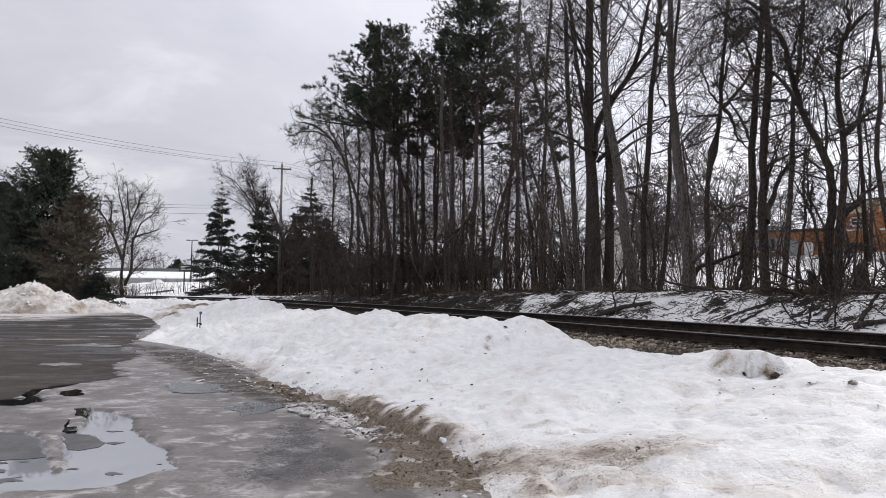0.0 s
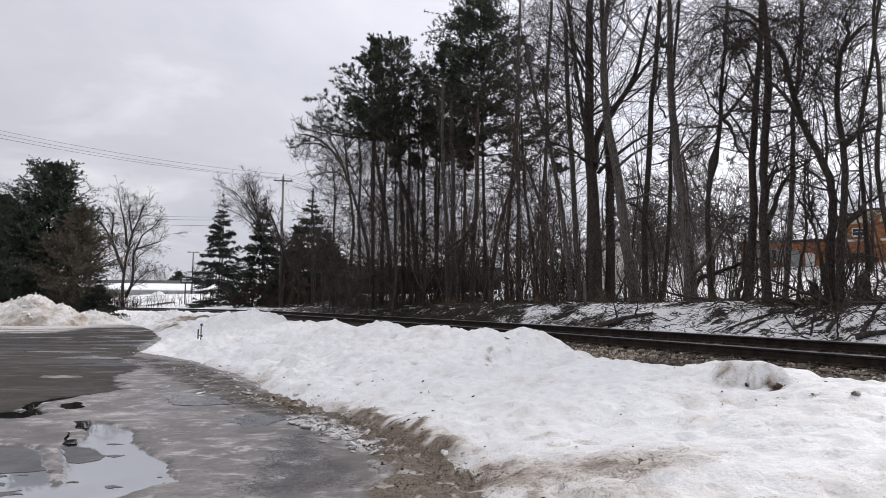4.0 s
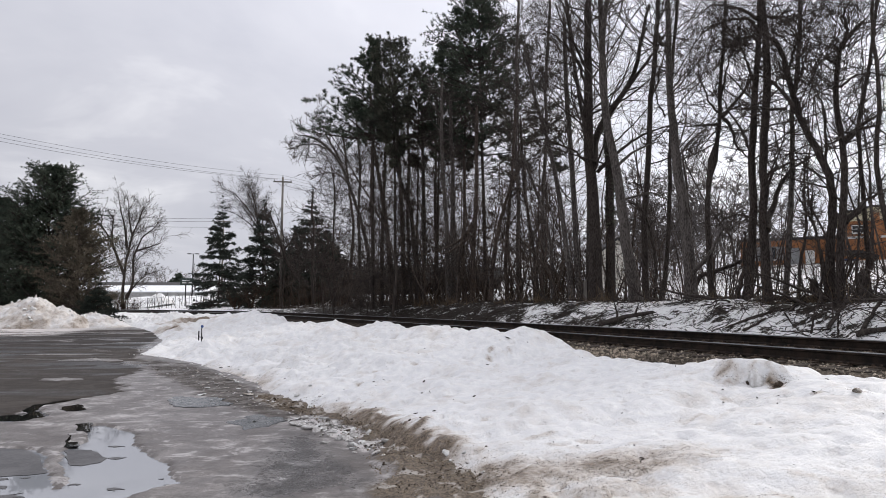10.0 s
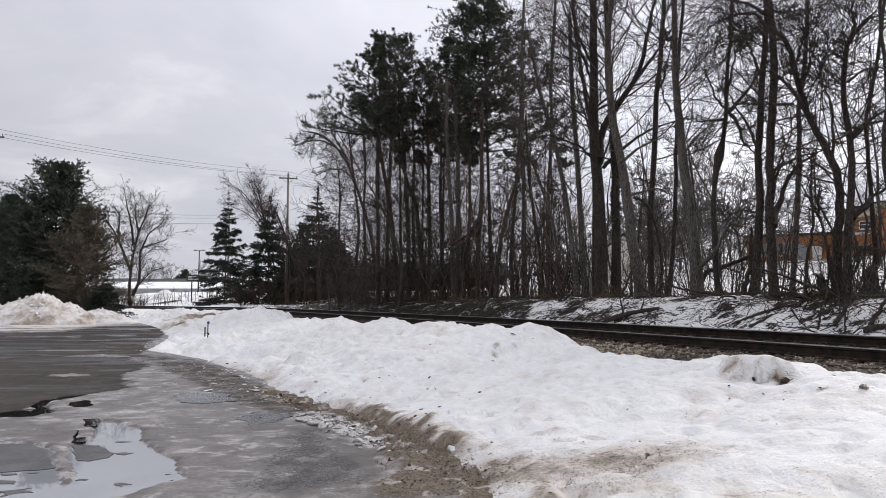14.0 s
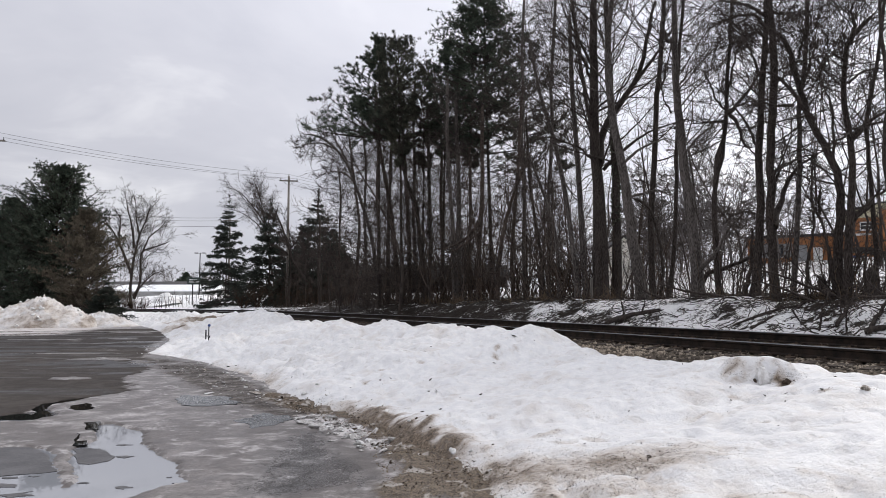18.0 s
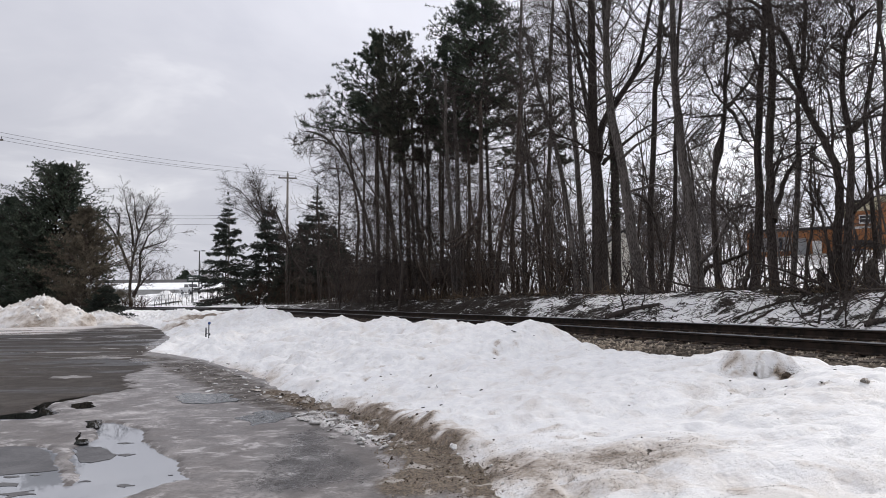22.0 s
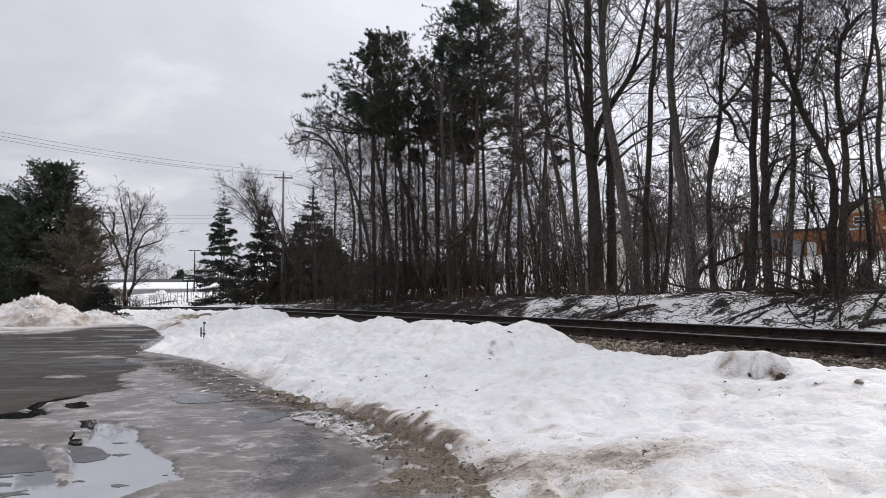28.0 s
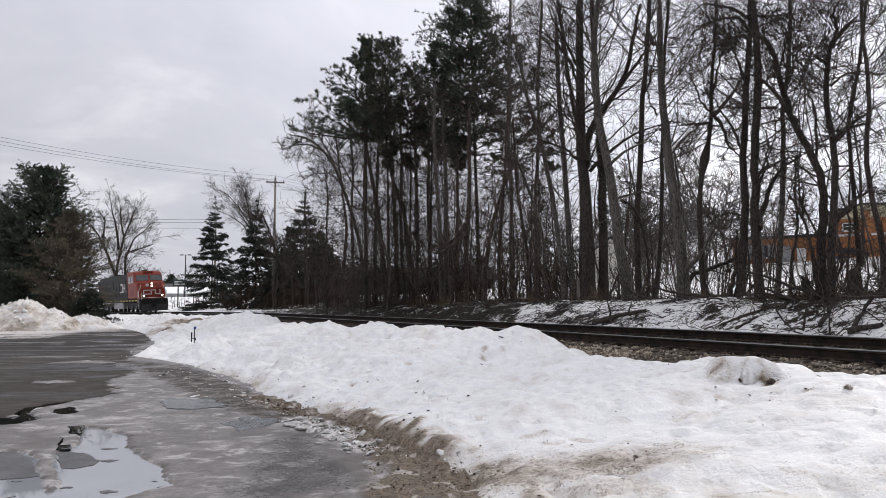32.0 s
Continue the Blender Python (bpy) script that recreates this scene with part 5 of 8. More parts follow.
    T(8.49, 21.63, 13.14, 0.116, ((-0.07, 0.7), (-0.12, 1.6), (-0.11, 2.68), (-0.06, 3.68), (0.07, 4.36), (0.25, 4.96), (0.37, 5.52), (0.46, 5.98), (0.46, 6.72), (0.45, 7.66), (0.55, 8.6), (0.69, 9.64),), 18, "crooked leafless tree with a swollen knot", r1=0.045, bark=BARK_DARK, limb_lines=((0.054, ((0.46, 5.94), (0.7, 6.26), (1.01, 6.68), (1.35, 7.19), (1.63, 7.51))), (0.036, ((0.46, 5.98), (0.15, 6.53), (-0.17, 6.94), (-0.51, 7.28))), (0.054, ((0.51, 5.9), (0.68, 5.7), (0.94, 5.02), (1.27, 4.56))), (0.045, ((0.41, 5.72), (0.07, 5.64), (-0.33, 5.57), (-0.84, 5.51))), (0.036, ((0.46, 6.05), (0.86, 6.16), (1.32, 6.13))), (0.027, ((0.4, 5.72), (0.06, 5.33), (-0.35, 4.83))), (0.036, ((0.46, 6.63), (0.66, 7.47), (0.92, 8.22), (1.22, 8.79))),), droop=0.02, dense=1.1, limbs=18, knot=4.41)
    T(9.16, 20.73, 12.79, 0.163, ((0.22, 1.1), (0.29, 2.22), (0.29, 3.26), (0.28, 4.49), (0.32, 5.73), (0.44, 6.62), (0.57, 7.51), (0.65, 8.42), (0.7, 9.29),), 19, L3, r1=0.077, bark=BARK_DARK, limb_lines=((0.077, ((-0.31, -0.02), (-0.06, 0.75), (0.2, 1.39), (0.29, 2.22))), (0.043, ((0.3, 4.49), (0.08, 5.28), (-0.14, 5.9), (-0.35, 6.62))), (0.034, ((0.31, 2.57), (-0.12, 2.7), (-0.55, 2.56), (-0.94, 2.22))), (0.034, ((0.46, 6.8), (0.2, 7.51), (-0.13, 8.05), (-0.47, 8.51))),), limbs=19, droop=0.04, dense=1.14)
    T(9.39, 19.81, 12.37, 0.164, ((0.01, 1.29), (-0, 2.28), (-0.03, 3.45), (-0.02, 4.62), (0.07, 5.81), (0.13, 6.66), (0.07, 7.35), (0.05, 8.21), (0.08, 8.87),), 20, L3, r1=0.098, bark=BARK_DARK, limb_lines=((0.090, ((0.04, 2.08), (0.39, 2.6), (0.73, 3.07), (1.01, 3.6), (1.36, 4.07), (1.62, 4.32))), (0.041, ((-0.02, 3.28), (0.23, 3.78), (0.45, 4.45), (0.57, 5.13))), (0.049, ((0.03, 7.87), (-0.41, 8.25), (-0.91, 8.42), (-1.5, 8.18), (-2.02, 7.61))), (0.041, ((0.05, 7.69), (-0.34, 7.83), (-0.85, 7.61), (-1.36, 7.26), (-1.78, 7.09))), (0.041, ((0.05, 8.39), (-0.48, 8.73), (-0.98, 8.82), (-1.57, 8.65), (-2.26, 8.04))), (0.041, ((0.07, 8.56), (0.43, 8.3), (0.86, 8.39))),), limbs=21, droop=0.06, dense=1.42)
    T(10.03, 20.09, 12.5, 0.100, ((0.02, 1.48), (0.12, 3.16), (0.19, 4.18), (0.28, 5.89), (0.38, 7.63), (0.46, 9),), 22, L1, r1=0.058, bark=BARK_GREY, limbs=15, dense=1.08)
    T(10.13, 17.95, 7.7, 0.165, ((0.07, 1.02), (0.17, 2.21), (0.16, 3.04), (0.03, 3.57), (-0.14, 3.91), (-0.27, 4.38), (-0.45, 4.84), (-0.58, 5.38), (-0.71, 5.94), (-0.78, 6.42), (-0.87, 6.81), (-1.1, 7.15), (-1.31, 7.4),), 23, "massive leafless tree with heavy spreading limbs", r1=0.059, bark=BARK_DARK, limb_lines=((0.059, ((-0.42, 4.76), (-0.67, 4.92), (-0.96, 5.16), (-1.15, 5.78), (-1.29, 6.17), (-1.48, 6.43))), (0.037, ((-0.96, 5.15), (-1.4, 5.16), (-1.85, 5.13), (-2.38, 5.01))), (0.037, ((0.03, 3.57), (-0.05, 4.34), (-0.03, 5.1), (0.08, 5.72), (0.23, 6.34))), (0.030, ((-0.67, 5.72), (-0.45, 6.34), (-0.2, 6.89), (-0.03, 7.43))), (0.030, ((-0.78, 6.42), (-0.62, 7.12), (-0.47, 7.83))), (0.030, ((-0.3, 4.46), (-0.63, 4.52), (-0.97, 4.61))),), reach=0.34, limbs=17, dense=0.92)
    T(10.12, 17.48, 7.84, 0.140, ((0.03, 0.99), (0.13, 2.01), (0.18, 3.33), (0.25, 4.15), (0.24, 4.97), (0.26, 5.72), (0.27, 6.4), (0.4, 6.75), (0.54, 6.98), (0.86, 7.31), (1.12, 7.54),), 25, L3, r1=0.051, bark=BARK_DARK, limb_lines=((0.051, ((0.34, 6.63), (0.42, 7.08), (0.32, 7.51), (0.39, 7.82))), (0.080, ((0.26, 4.13), (0.43, 4.31), (0.72, 4.5), (1.02, 4.73), (1.44, 4.97))), (0.036, ((0.69, 4.49), (0.98, 4.49), (1.33, 4.13))), (0.072, ((0.22, 2.04), (0.57, 2.4), (0.92, 2.64), (1.34, 2.92))), (0.036, ((0.22, 4.19), (-0.01, 4.19), (-0.21, 4.04), (-0.58, 3.89))), (0.029, ((0.25, 5.57), (0.53, 5.87), (0.9, 5.94), (1.33, 5.72))), (0.029, ((0.27, 6.17), (-0.04, 6.4), (-0.34, 6.32))),), limbs=17, reach=0.34, dense=0.92)
    T(10.04, 19.38, 4.49, 0.064, ((0.09, 0.78), (0.26, 1.75), (0.39, 2.56), (0.38, 3.37), (0.53, 4.19),), 24, L2, r1=0.024, bark=BARK_DARK, limbs=12, reach=0.2, dense=1.15)
    T(10.02, 17.82, 3.17, 0.066, ((-0.17, 0.86), (-0.33, 1.6), (-0.41, 2.35), (-0.45, 2.87),), 40, L2, r1=0.022, bark=BARK_DARK, limbs=11, reach=0.2, dense=1.15)
    T(11.66, 18.79, 11.91, 0.086, ((0.02, 1.07), (-0.05, 2.01), (-0.09, 2.79), (-0.23, 3.59), (-0.26, 4.54), (-0.14, 5.51), (0.06, 6.48), (0.07, 7.45), (0.3, 8.41),), 41, L3, r1=0.039, bark=BARK_DARK, limbs=17, dense=1.08)
    T(10.87, 16.52, 10.89, 0.096, ((-0.02, 1.21), (-0.13, 2.45), (-0.21, 3.56), (-0.24, 4.69), (-0.14, 5.83), (-0.2, 6.84), (-0.12, 7.39),), 42, L3, r1=0.041, bark=BARK_DARK, limbs=17, dense=1.08)


def grow_mid_wood():
    L = "slim leafless tree in the thicket behind the track"
    def T(x, y, h, r, line, seed, label, **kw):
        bare_tree(x, y, h, r, line=line, seed=seed, label=label, **{"thin": 2.1, "limbs": 24, "dense": 0.86, "low": 0.14, "spread_deg": 72, "reach": 0.19, "fine": 2, **kw})
    T(4.83, 30.13, 7.11, 0.112, ((-0.1, 2.49), (-0.29, 3.62), (-0.66, 4.64), (-0.95, 5.53), (-1.17, 6.04), (-1.45, 6.81),), 45, L, r1=0.050, bark=BARK_GREY, limbs=16)
    T(4.42, 31.99, 9.17, 0.106, ((-0.09, 1.64), (-0.29, 3.05), (-0.5, 4.2), (-0.67, 5.6), (-0.74, 6.96), (-0.79, 8.87),), 46, L, r1=0.053, bark=BARK_DARK, limbs=16)
    T(2.32, 33.79, 7.41, 0.168, ((0.09, 1.86), (0.24, 3.12), (0.49, 4.11), (0.81, 5.25), (1.18, 6.25), (1.61, 7.11),), 47, L, r1=0.070, bark=BARK_RED, limbs=16)
    T(3.18, 34.31, 11.32, 0.142, ((-0.07, 2.29), (0.08, 4.3), (0.29, 6.61), (0.39, 8.66), (0.55, 11.02),), 48, L, r1=0.057, bark=BARK_RED, limbs=19)
    T(1.59, 36.82, 11.22, 0.183, ((-0.03, 2.2), (0.01, 3.74), (0.13, 4.97), (0.19, 6.53), (0.17, 8.71), (0.23, 10.92),), 49, L, r1=0.091, bark=BARK_RED, limb_lines=((0.091, ((0.04, 4.29), (-0.52, 3.61), (-1.22, 3.12), (-2.04, 2.81))), (0.076, ((0.01, 3.68), (-0.58, 3.28), (-1.31, 2.75), (-2.07, 2.6))),), limbs=16)
    T(0.55, 38.3, 12.36, 0.190, ((-0.03, 2.65), (-0.04, 4.89), (-0.07, 7.47), (-0.14, 9.76), (-0.2, 12.06),), 50, L, r1=0.095, bark=BARK_GREY, limbs=19)
    T(0.26, 37.58, 12.8, 0.171, ((-0.07, 2.92), (-0.16, 4.81), (-0.29, 6.55), (-0.36, 7.98), (-0.43, 10.23), (-0.37, 12.5),), 56, L, r1=0.078, bark=BARK_GREY, limbs=19)
    T(-1.26, 42.75, 13.08, 0.177, ((0.02, 3.01), (-0.03, 6.59), (-0.08, 10.22), (-0.16, 12.78),), 54, L, r1=0.089, bark=BARK_GREY, limbs=20)
    T(-1.43, 40.61, 10.37, 0.202, ((-0.11, 1.7), (-0.39, 3.73), (-0.57, 5.94), (-1.12, 7.04), (-1.44, 8.52), (-1.69, 10.07),), 55, L, r1=0.084, bark=BARK_DARK, limbs=16)
    T(-2.57, 43.43, 15.22, 0.198, ((-0.02, 2.75), (-0.07, 4.93), (-0.19, 7.49), (-0.39, 10.07), (-0.56, 12.67), (-0.65, 14.92),), 52, L, r1=0.090, bark=BARK_RED, twig=TWIG_RED, limbs=23)
    T(-3.25, 43.8, 13.1, 0.236, ((-0.2, 2.8), (-0.48, 5.18), (-0.83, 7.57), (-1.17, 9.24), (-1.45, 10.92), (-1.61, 12.8),), 42, L, r1=0.091, bark=BARK_RED, limbs=19)
    T(-4.94, 48.29, 16.11, 0.200, ((-0.07, 2.72), (-0.13, 4.93), (-0.23, 7.56), (-0.19, 11.25), (-0.25, 13.73), (-0.44, 15.81),), 53, L, r1=0.100, bark=BARK_RED, twig=TWIG_RED, limbs=23)
    T(-4.74, 46.77, 12, 0.213, ((-0.51, 4.2), (-1.08, 6.35), (-1.52, 7.53), (-1.89, 8.72), (-2.57, 10.23), (-3.41, 11.06), (-4.25, 11.7), (-5.24, 11.7),), 41, "leafless tree arching out over the open ground", r1=0.058, bark=BARK_GREY, limb_lines=((0.058, ((-2.37, 9.95), (-3.18, 11.3), (-3.79, 12.51), (-4.4, 13.71))), (0.058, ((-3.17, 10.83), (-4.17, 11.3), (-4.95, 11.1), (-5.93, 10.82))), (0.058, ((-1.81, 8.52), (-2.76, 9.31), (-3.74, 9.31), (-4.71, 8.84))),), twig=TWIG_RED, lift=0.03, reach=0.19, dense=1.5, limbs=34)
    T(-8.51, 53.46, 11.71, 0.133, ((-0.19, 3.98), (-0.14, 7.11), (-0.13, 9.37), (-0.43, 11.41),), 51, L, r1=0.044, bark=BARK_DARK, twig=TWIG_RED, limbs=23, reach=0.3)
    T(-7.35, 53.66, 14.19, 0.178, ((0.09, 3.48), (0.24, 6.17), (-0.11, 8.87), (-0.46, 11.6), (-0.76, 13.89),), 111, L, r1=0.067, bark=BARK_RED, twig=TWIG_RED, limbs=24, reach=0.28)
    T(-6.24, 51.84, 15.48, 0.172, ((-0.13, 3.77), (-0.29, 6.81), (-0.11, 9.87), (-0.27, 12.52), (-0.56, 15.18),), 112, L, r1=0.064, bark=BARK_GREY, twig=TWIG_RED, limbs=24, reach=0.28)
    T(-4.31, 48.4, 17.37, 0.180, ((-0.15, 3.49), (-0.02, 7.55), (0.11, 11.24), (0.16, 14.56), (0.43, 17.07),), 43, L, r1=0.080, bark=BARK_DARK, twig=TWIG_RED, limbs=24)
    T(-2.07, 44.96, 16.1, 0.168, ((-0.28, 3.18), (-0.37, 6.57), (-0.32, 10), (-0.49, 13.08), (-0.28, 15.8),), 44, L, r1=0.074, bark=BARK_GREY, twig=TWIG_RED, limbs=24)
    T(-0.52, 42.65, 12.66, 0.177, ((0.06, 2.98), (-0.05, 6.19), (0.01, 9.44), (-0.11, 12.36),), 113, L, r1=0.071, bark=BARK_RED, limbs=23)
    T(1.17, 40.06, 11.86, 0.149, ((-0.07, 2.75), (0.07, 5.76), (0, 8.81), (0.14, 11.56),), 114, L, r1=0.066, bark=BARK_RED, limbs=23)
    T(3.99, 35.97, 19.69, 0.134, ((-0.13, 2.7), (0.04, 5.41), (-0.16, 8.15), (0.04, 10.92), (-0.06, 13.42), (0.14, 16.19),), 115, L, r1=0.074, bark=BARK_GREY, limbs=20)
    T(4.8, 33.4, 18.51, 0.124, ((0.11, 2.49), (0.02, 5.29), (0.27, 7.83), (0.18, 10.7), (0.4, 13.31), (0.51, 15.01),), 116, L, r1=0.069, bark=BARK_GREY, limbs=20)
    T(-11.35, 59.53, 10.76, 0.148, ((-0.21, 3.47), (-0.01, 6.45), (-0.35, 8.95), (-0.17, 10.46),), 117, L, r1=0.074, bark=BARK_DARK, twig=TWIG_RED, limbs=20, reach=0.3)
    # pines
    def Pn(az, dist, h, r, seed, **kw):
        x, y = place(az, dist)
        pine_tree(x, y, h, r, seed, **{"length": 0.20, "width": 0.036, "blades": 6, **kw})
    Pn(-0.104, 43, 17.1, 0.19, 61, crown_low=0.62, whorls=13, per=5, dense=1.7, dead=38, profile=((0, 3.0), (0.35, 2.0), (0.7, 1.1), (1, 0.6)), lopsided=-0.6, length=0.27, width=0.046, blades=10)
    Pn(-0.071, 41, 15.9, 0.20, 62, crown_low=0.54, whorls=18, per=7, dense=1.3, dead=75, profile=((0, 0.5), (0.3, 1.2), (0.55, 2.2), (0.85, 1.9), (1, 1.0)), needles=NEEDLE_DULL)
    Pn(-0.040, 43, 15.2, 0.17, 69, crown_low=0.58, whorls=12, per=7, dense=1.2, dead=75, profile=((0, 0.5), (0.35, 1.3), (0.6, 1.6), (1, 0.6)), needles=NEEDLE_DULL)
    Pn(-0.010, 42, 16.2, 0.19, 63, crown_low=0.55, whorls=15, per=7, dense=1.25, dead=75, profile=((0, 0.5), (0.3, 1.5), (0.5, 1.9), (0.85, 1.1), (1, 0.5)))
    Pn(0.062, 40, 21.8, 0.24, 65, crown_low=0.42, whorls=25, per=9, dense=1.7, dead=38, rise=2, dx=-0.45, profile=((0, 2.6), (0.2, 3.2), (0.42, 3.3), (0.6, 2.0), (0.78, 1.4), (1, 0.7)))
    Pn(0.030, 42, 15.6, 0.17, 64, crown_low=0.52, whorls=13, per=6, dense=1.2, dead=75, rise=4, profile=((0, 0.5), (0.3, 1.6), (0.5, 2.0), (1, 0.8)), needles=NEEDLE_DULL)
    Pn(0.112, 38, 14.8, 0.15, 66, crown_low=0.50, whorls=10, per=5, dead=22, rise=2, profile=((0, 1.7), (0.5, 2.3), (0.85, 1.8), (1, 0.6)), needles=NEEDLE_DULL)
    Pn(0.150, 39, 13.2, 0.13, 67, crown_low=0.58, whorls=7, per=4, dead=14, rise=4, profile=((0, 1.4), (0.6, 2.0), (1, 0.6)), needles=NEEDLE_DULL)


def grow_west():
    # the screen of evergreens at the yard's end
    yard = {"group": "evergreens at the yard's end", "length": 0.19, "width": 0.048, "blades": 11}
    broad = "broad dense dark-green pine at the yard's end"
    pine_tree(-30.3, 52.0, 11.85, 0.26, 71, crown_low=0.05, whorls=29, per=9, dense=2.7, rise=12, profile=((0, 4.6), (0.35, 4.5), (0.58, 3.9), (0.76, 3.0), (0.9, 1.9), (1, 0.5)), label=broad, shape="oval", **yard)
    pine_tree(-34.6, 53.6, 9.6, 0.24, 72, crown_low=0.05, whorls=24, per=8, dense=2.8, rise=12, profile=((0, 4.3), (0.45, 3.8), (0.75, 2.3), (1, 0.5)), label=broad, shape="oval", **yard)
    pine_tree(-26.6, 49.6, 8.3, 0.16, 73, crown_low=0.14, whorls=22, per=7, dense=1.0, rise=6, profile=((0, 3.2), (0.35, 3.2), (0.7, 2.0), (1, 0.4)), shape="oval", needles=NEEDLE_DRY, dead=45, bark=BARK_RED,
              label="thin pine with browned needles beside the denser pine", group="evergreens at the yard's end", length=0.30, width=0.026, blades=9)
    pine_tree(-24.3, 48.0, 3.1, 0.07, 74, crown_low=0.02, reach=2.1, whorls=16, per=10, dense=1.4, shape="spruce", needles=NEEDLE_SPRUCE, length=0.15, width=0.035, blades=10, group="evergreens at the yard's end", label="small bushy dark spruce behind the snow pile")
    pine_tree(-40.5, 58.0, 9.0, 0.22, 75, crown_low=0.02, reach=4.2, whorls=20, per=7, dense=1.0, label=broad, shape="oval", **yard)
    # spruces beyond the line
    for x, y, h, rch, sd in ((-29.65, 90, 14.9, 4.3, 81), (-21.25, 80, 12.6, 4.2, 82), (-15.6, 80, 12.8, 4.9, 83), (-19.2, 88, 8.5, 4.0, 84), (-12.6, 74, 8.0, 4.0, 85), (-17.6, 77, 6.0, 3.6, 86)):
        pine_tree(x, y, h, 0.2, sd, crown_low=0.05, reach=rch, whorls=20, per=10, dense=1.4, shape="spruce", needles=NEEDLE_SPRUCE, length=0.36, width=0.085, blades=6, group="spruces beyond the track", label="dark spruce with drooping boughs in the snow")
    pine_tree(-110.7, 285, 10.5, 0.4, 87, crown_low=0.05, reach=4.0, whorls=14, per=8, dense=1.0, shape="oval", length=0.9, width=0.3, blades=6, group="spruces beyond the track", label="distant round dark evergreen on the skyline")
    def T(x, y, h, r, line, seed, label, **kw):
        bare_tree(x, y, h, r, line=line, seed=seed, label=label, group="bare trees beyond the track", **{"thin": 4.2, "fine": 2, "limbs": 18, "low": 0.45, "reach": 0.2, "spread_deg": 44, "dense": 1.7, **kw})
    T(-46.75, 100, 15.87, 0.30, ((-0.4, 2.79), (-0.14, 4.69), (-0.06, 7.02), (0.28, 9.11), (0.78, 11.45), (1.86, 13.89), (2.31, 15.57)), 91, "wide bare tree with several stems beyond the track", r1=0.07, bark=BARK_DARK, limbs=40, thin=3.0, reach=0.25, dense=1.15, twig=BARK_DARK,
      limb_lines=((0.199, ((0.3, 1.96), (1.3, 4.12), (1.25, 7.61), (1.54, 9.03), (3.19, 9.45), (5.17, 10.2))), (0.120, ((0.11, 2.37), (1.9, 4.4), (3.2, 5.6), (4.3, 5.9))), (0.199, ((-0.18, 5.69), (-1.82, 9.44), (-2.48, 11.45), (-3.37, 12.62), (-4.74, 13.37))),
                  (0.160, ((0.1, 9.44), (-0.44, 12.62), (-1.12, 15.23), (-1.51, 16.58))), (0.120, ((-2.3, 11.11), (-2.23, 13.63), (-2.88, 15.06))), (0.120, ((1.3, 8.61), (2.3, 11.12), (3.68, 12.38), (4.47, 13.64))), (0.120, ((0.78, 11.45), (0.28, 13.63), (0.44, 16.16)))))
    T(-28.61, 112, 18.33, 0.278, ((-0.68, 4.41), (-1.33, 8.61), (-1.67, 11.42), (-2.22, 15.19), (-3.23, 18.03)), 92, "round-crowned bare tree behind the spruces", r1=0.06, bark=BARK_DARK, limbs=36, reach=0.22, thin=2.5, spread_deg=27, lift=0.05, dense=1.25,
      limb_lines=((0.086, ((-1.34, 9.07), (-3.6, 11.89), (-5.9, 13.4), (-7.6, 14.0))), (0.086, ((-1.56, 10.67), (-3.7, 14.15), (-6.02, 16.89), (-8.29, 17.55))), (0.086, ((-1.57, 10.95), (-0.99, 14.53), (-0.67, 17.08))),
                  (0.072, ((-1.35, 9.82), (-3.48, 12.83), (-5.42, 15.47), (-7.16, 17.36))), (0.072, ((-1.66, 11.14), (-3.16, 15.19), (-4.36, 18.03))), (0.072, ((-1.45, 10.01), (-0.47, 12.36), (0.23, 14.72)))))
    T(-14.45, 72, 9.77, 0.209, ((-0.51, 2.03), (-2.23, 4.41), (-2.99, 6.63), (-3.57, 8.2), (-4.07, 9.47)), 94, "bare tree leaning across the utility pole", r1=0.089, bark=BARK_DARK, limb_lines=((0.089, ((-2.67, 5.61), (-1.79, 6.52), (-1.1, 8.02))),), limbs=8)
    bare_tree(-24.0, 100, 9, 0.16, dx=-1.5, seed=93, limbs=10, low=0.2, label="small bare tree among the spruces", group="bare trees beyond the track", fine=2, thin=3.0)


grow_near_wood()
grow_mid_wood()
grow_west()


# ---- thicket, undergrowth, fallen wood ----
def ground_at(x, y):
    return float(terrain(np.array([float(x)]), np.array([float(y)]))[0])


def shrub(x, y, h, n, seed, mat):
    rng = np.random.default_rng(seed)
    base = empty("shrub", x, y, ground_at(x, y))
    a = rng.uniform(0, 2 * np.pi, n)
    st = np.stack([0.25 * np.cos(a), 0.25 * np.sin(a), np.full(n, -0.1)], -1) * rng.uniform(0.2, 1, (n, 1))
    w = np.stack([0.35 * np.cos(a), 0.35 * np.sin(a), np.ones(n)], -1)
    w /= np.linalg.norm(w, axis=1, keepdims=True)
    P, R = shoots(rng, st, w, h * rng.uniform(0.55, 1.1, n), np.full(n, 0.026), np.full(n, 0.010), 7, 0.16, -0.01)
    child("stalk_clump", mesh_from("stalk_clump", *tubes(P, R, 4), mat), base)
    P2, R2 = spread(rng, P, R, 6, 0.15, 1.0, 48, 0.40, 0.6, 4, 0.13, 0.02, rmin=0.005)
    P3, R3 = spread(rng, P2, R2, 2.2, 0.2, 1.0, 38, 0.5, 0.6, 2, 0.14, 0.02, rmin=0.004)
    child("crown", mesh_from("crown", *gather([tubes(P2, R2, 3), tubes(P3, R3, 3)]), mat), base)
    return tagged(base, "leafless brown shrub at the wood's edge", "shrub", "shrubs along the wood's edge")


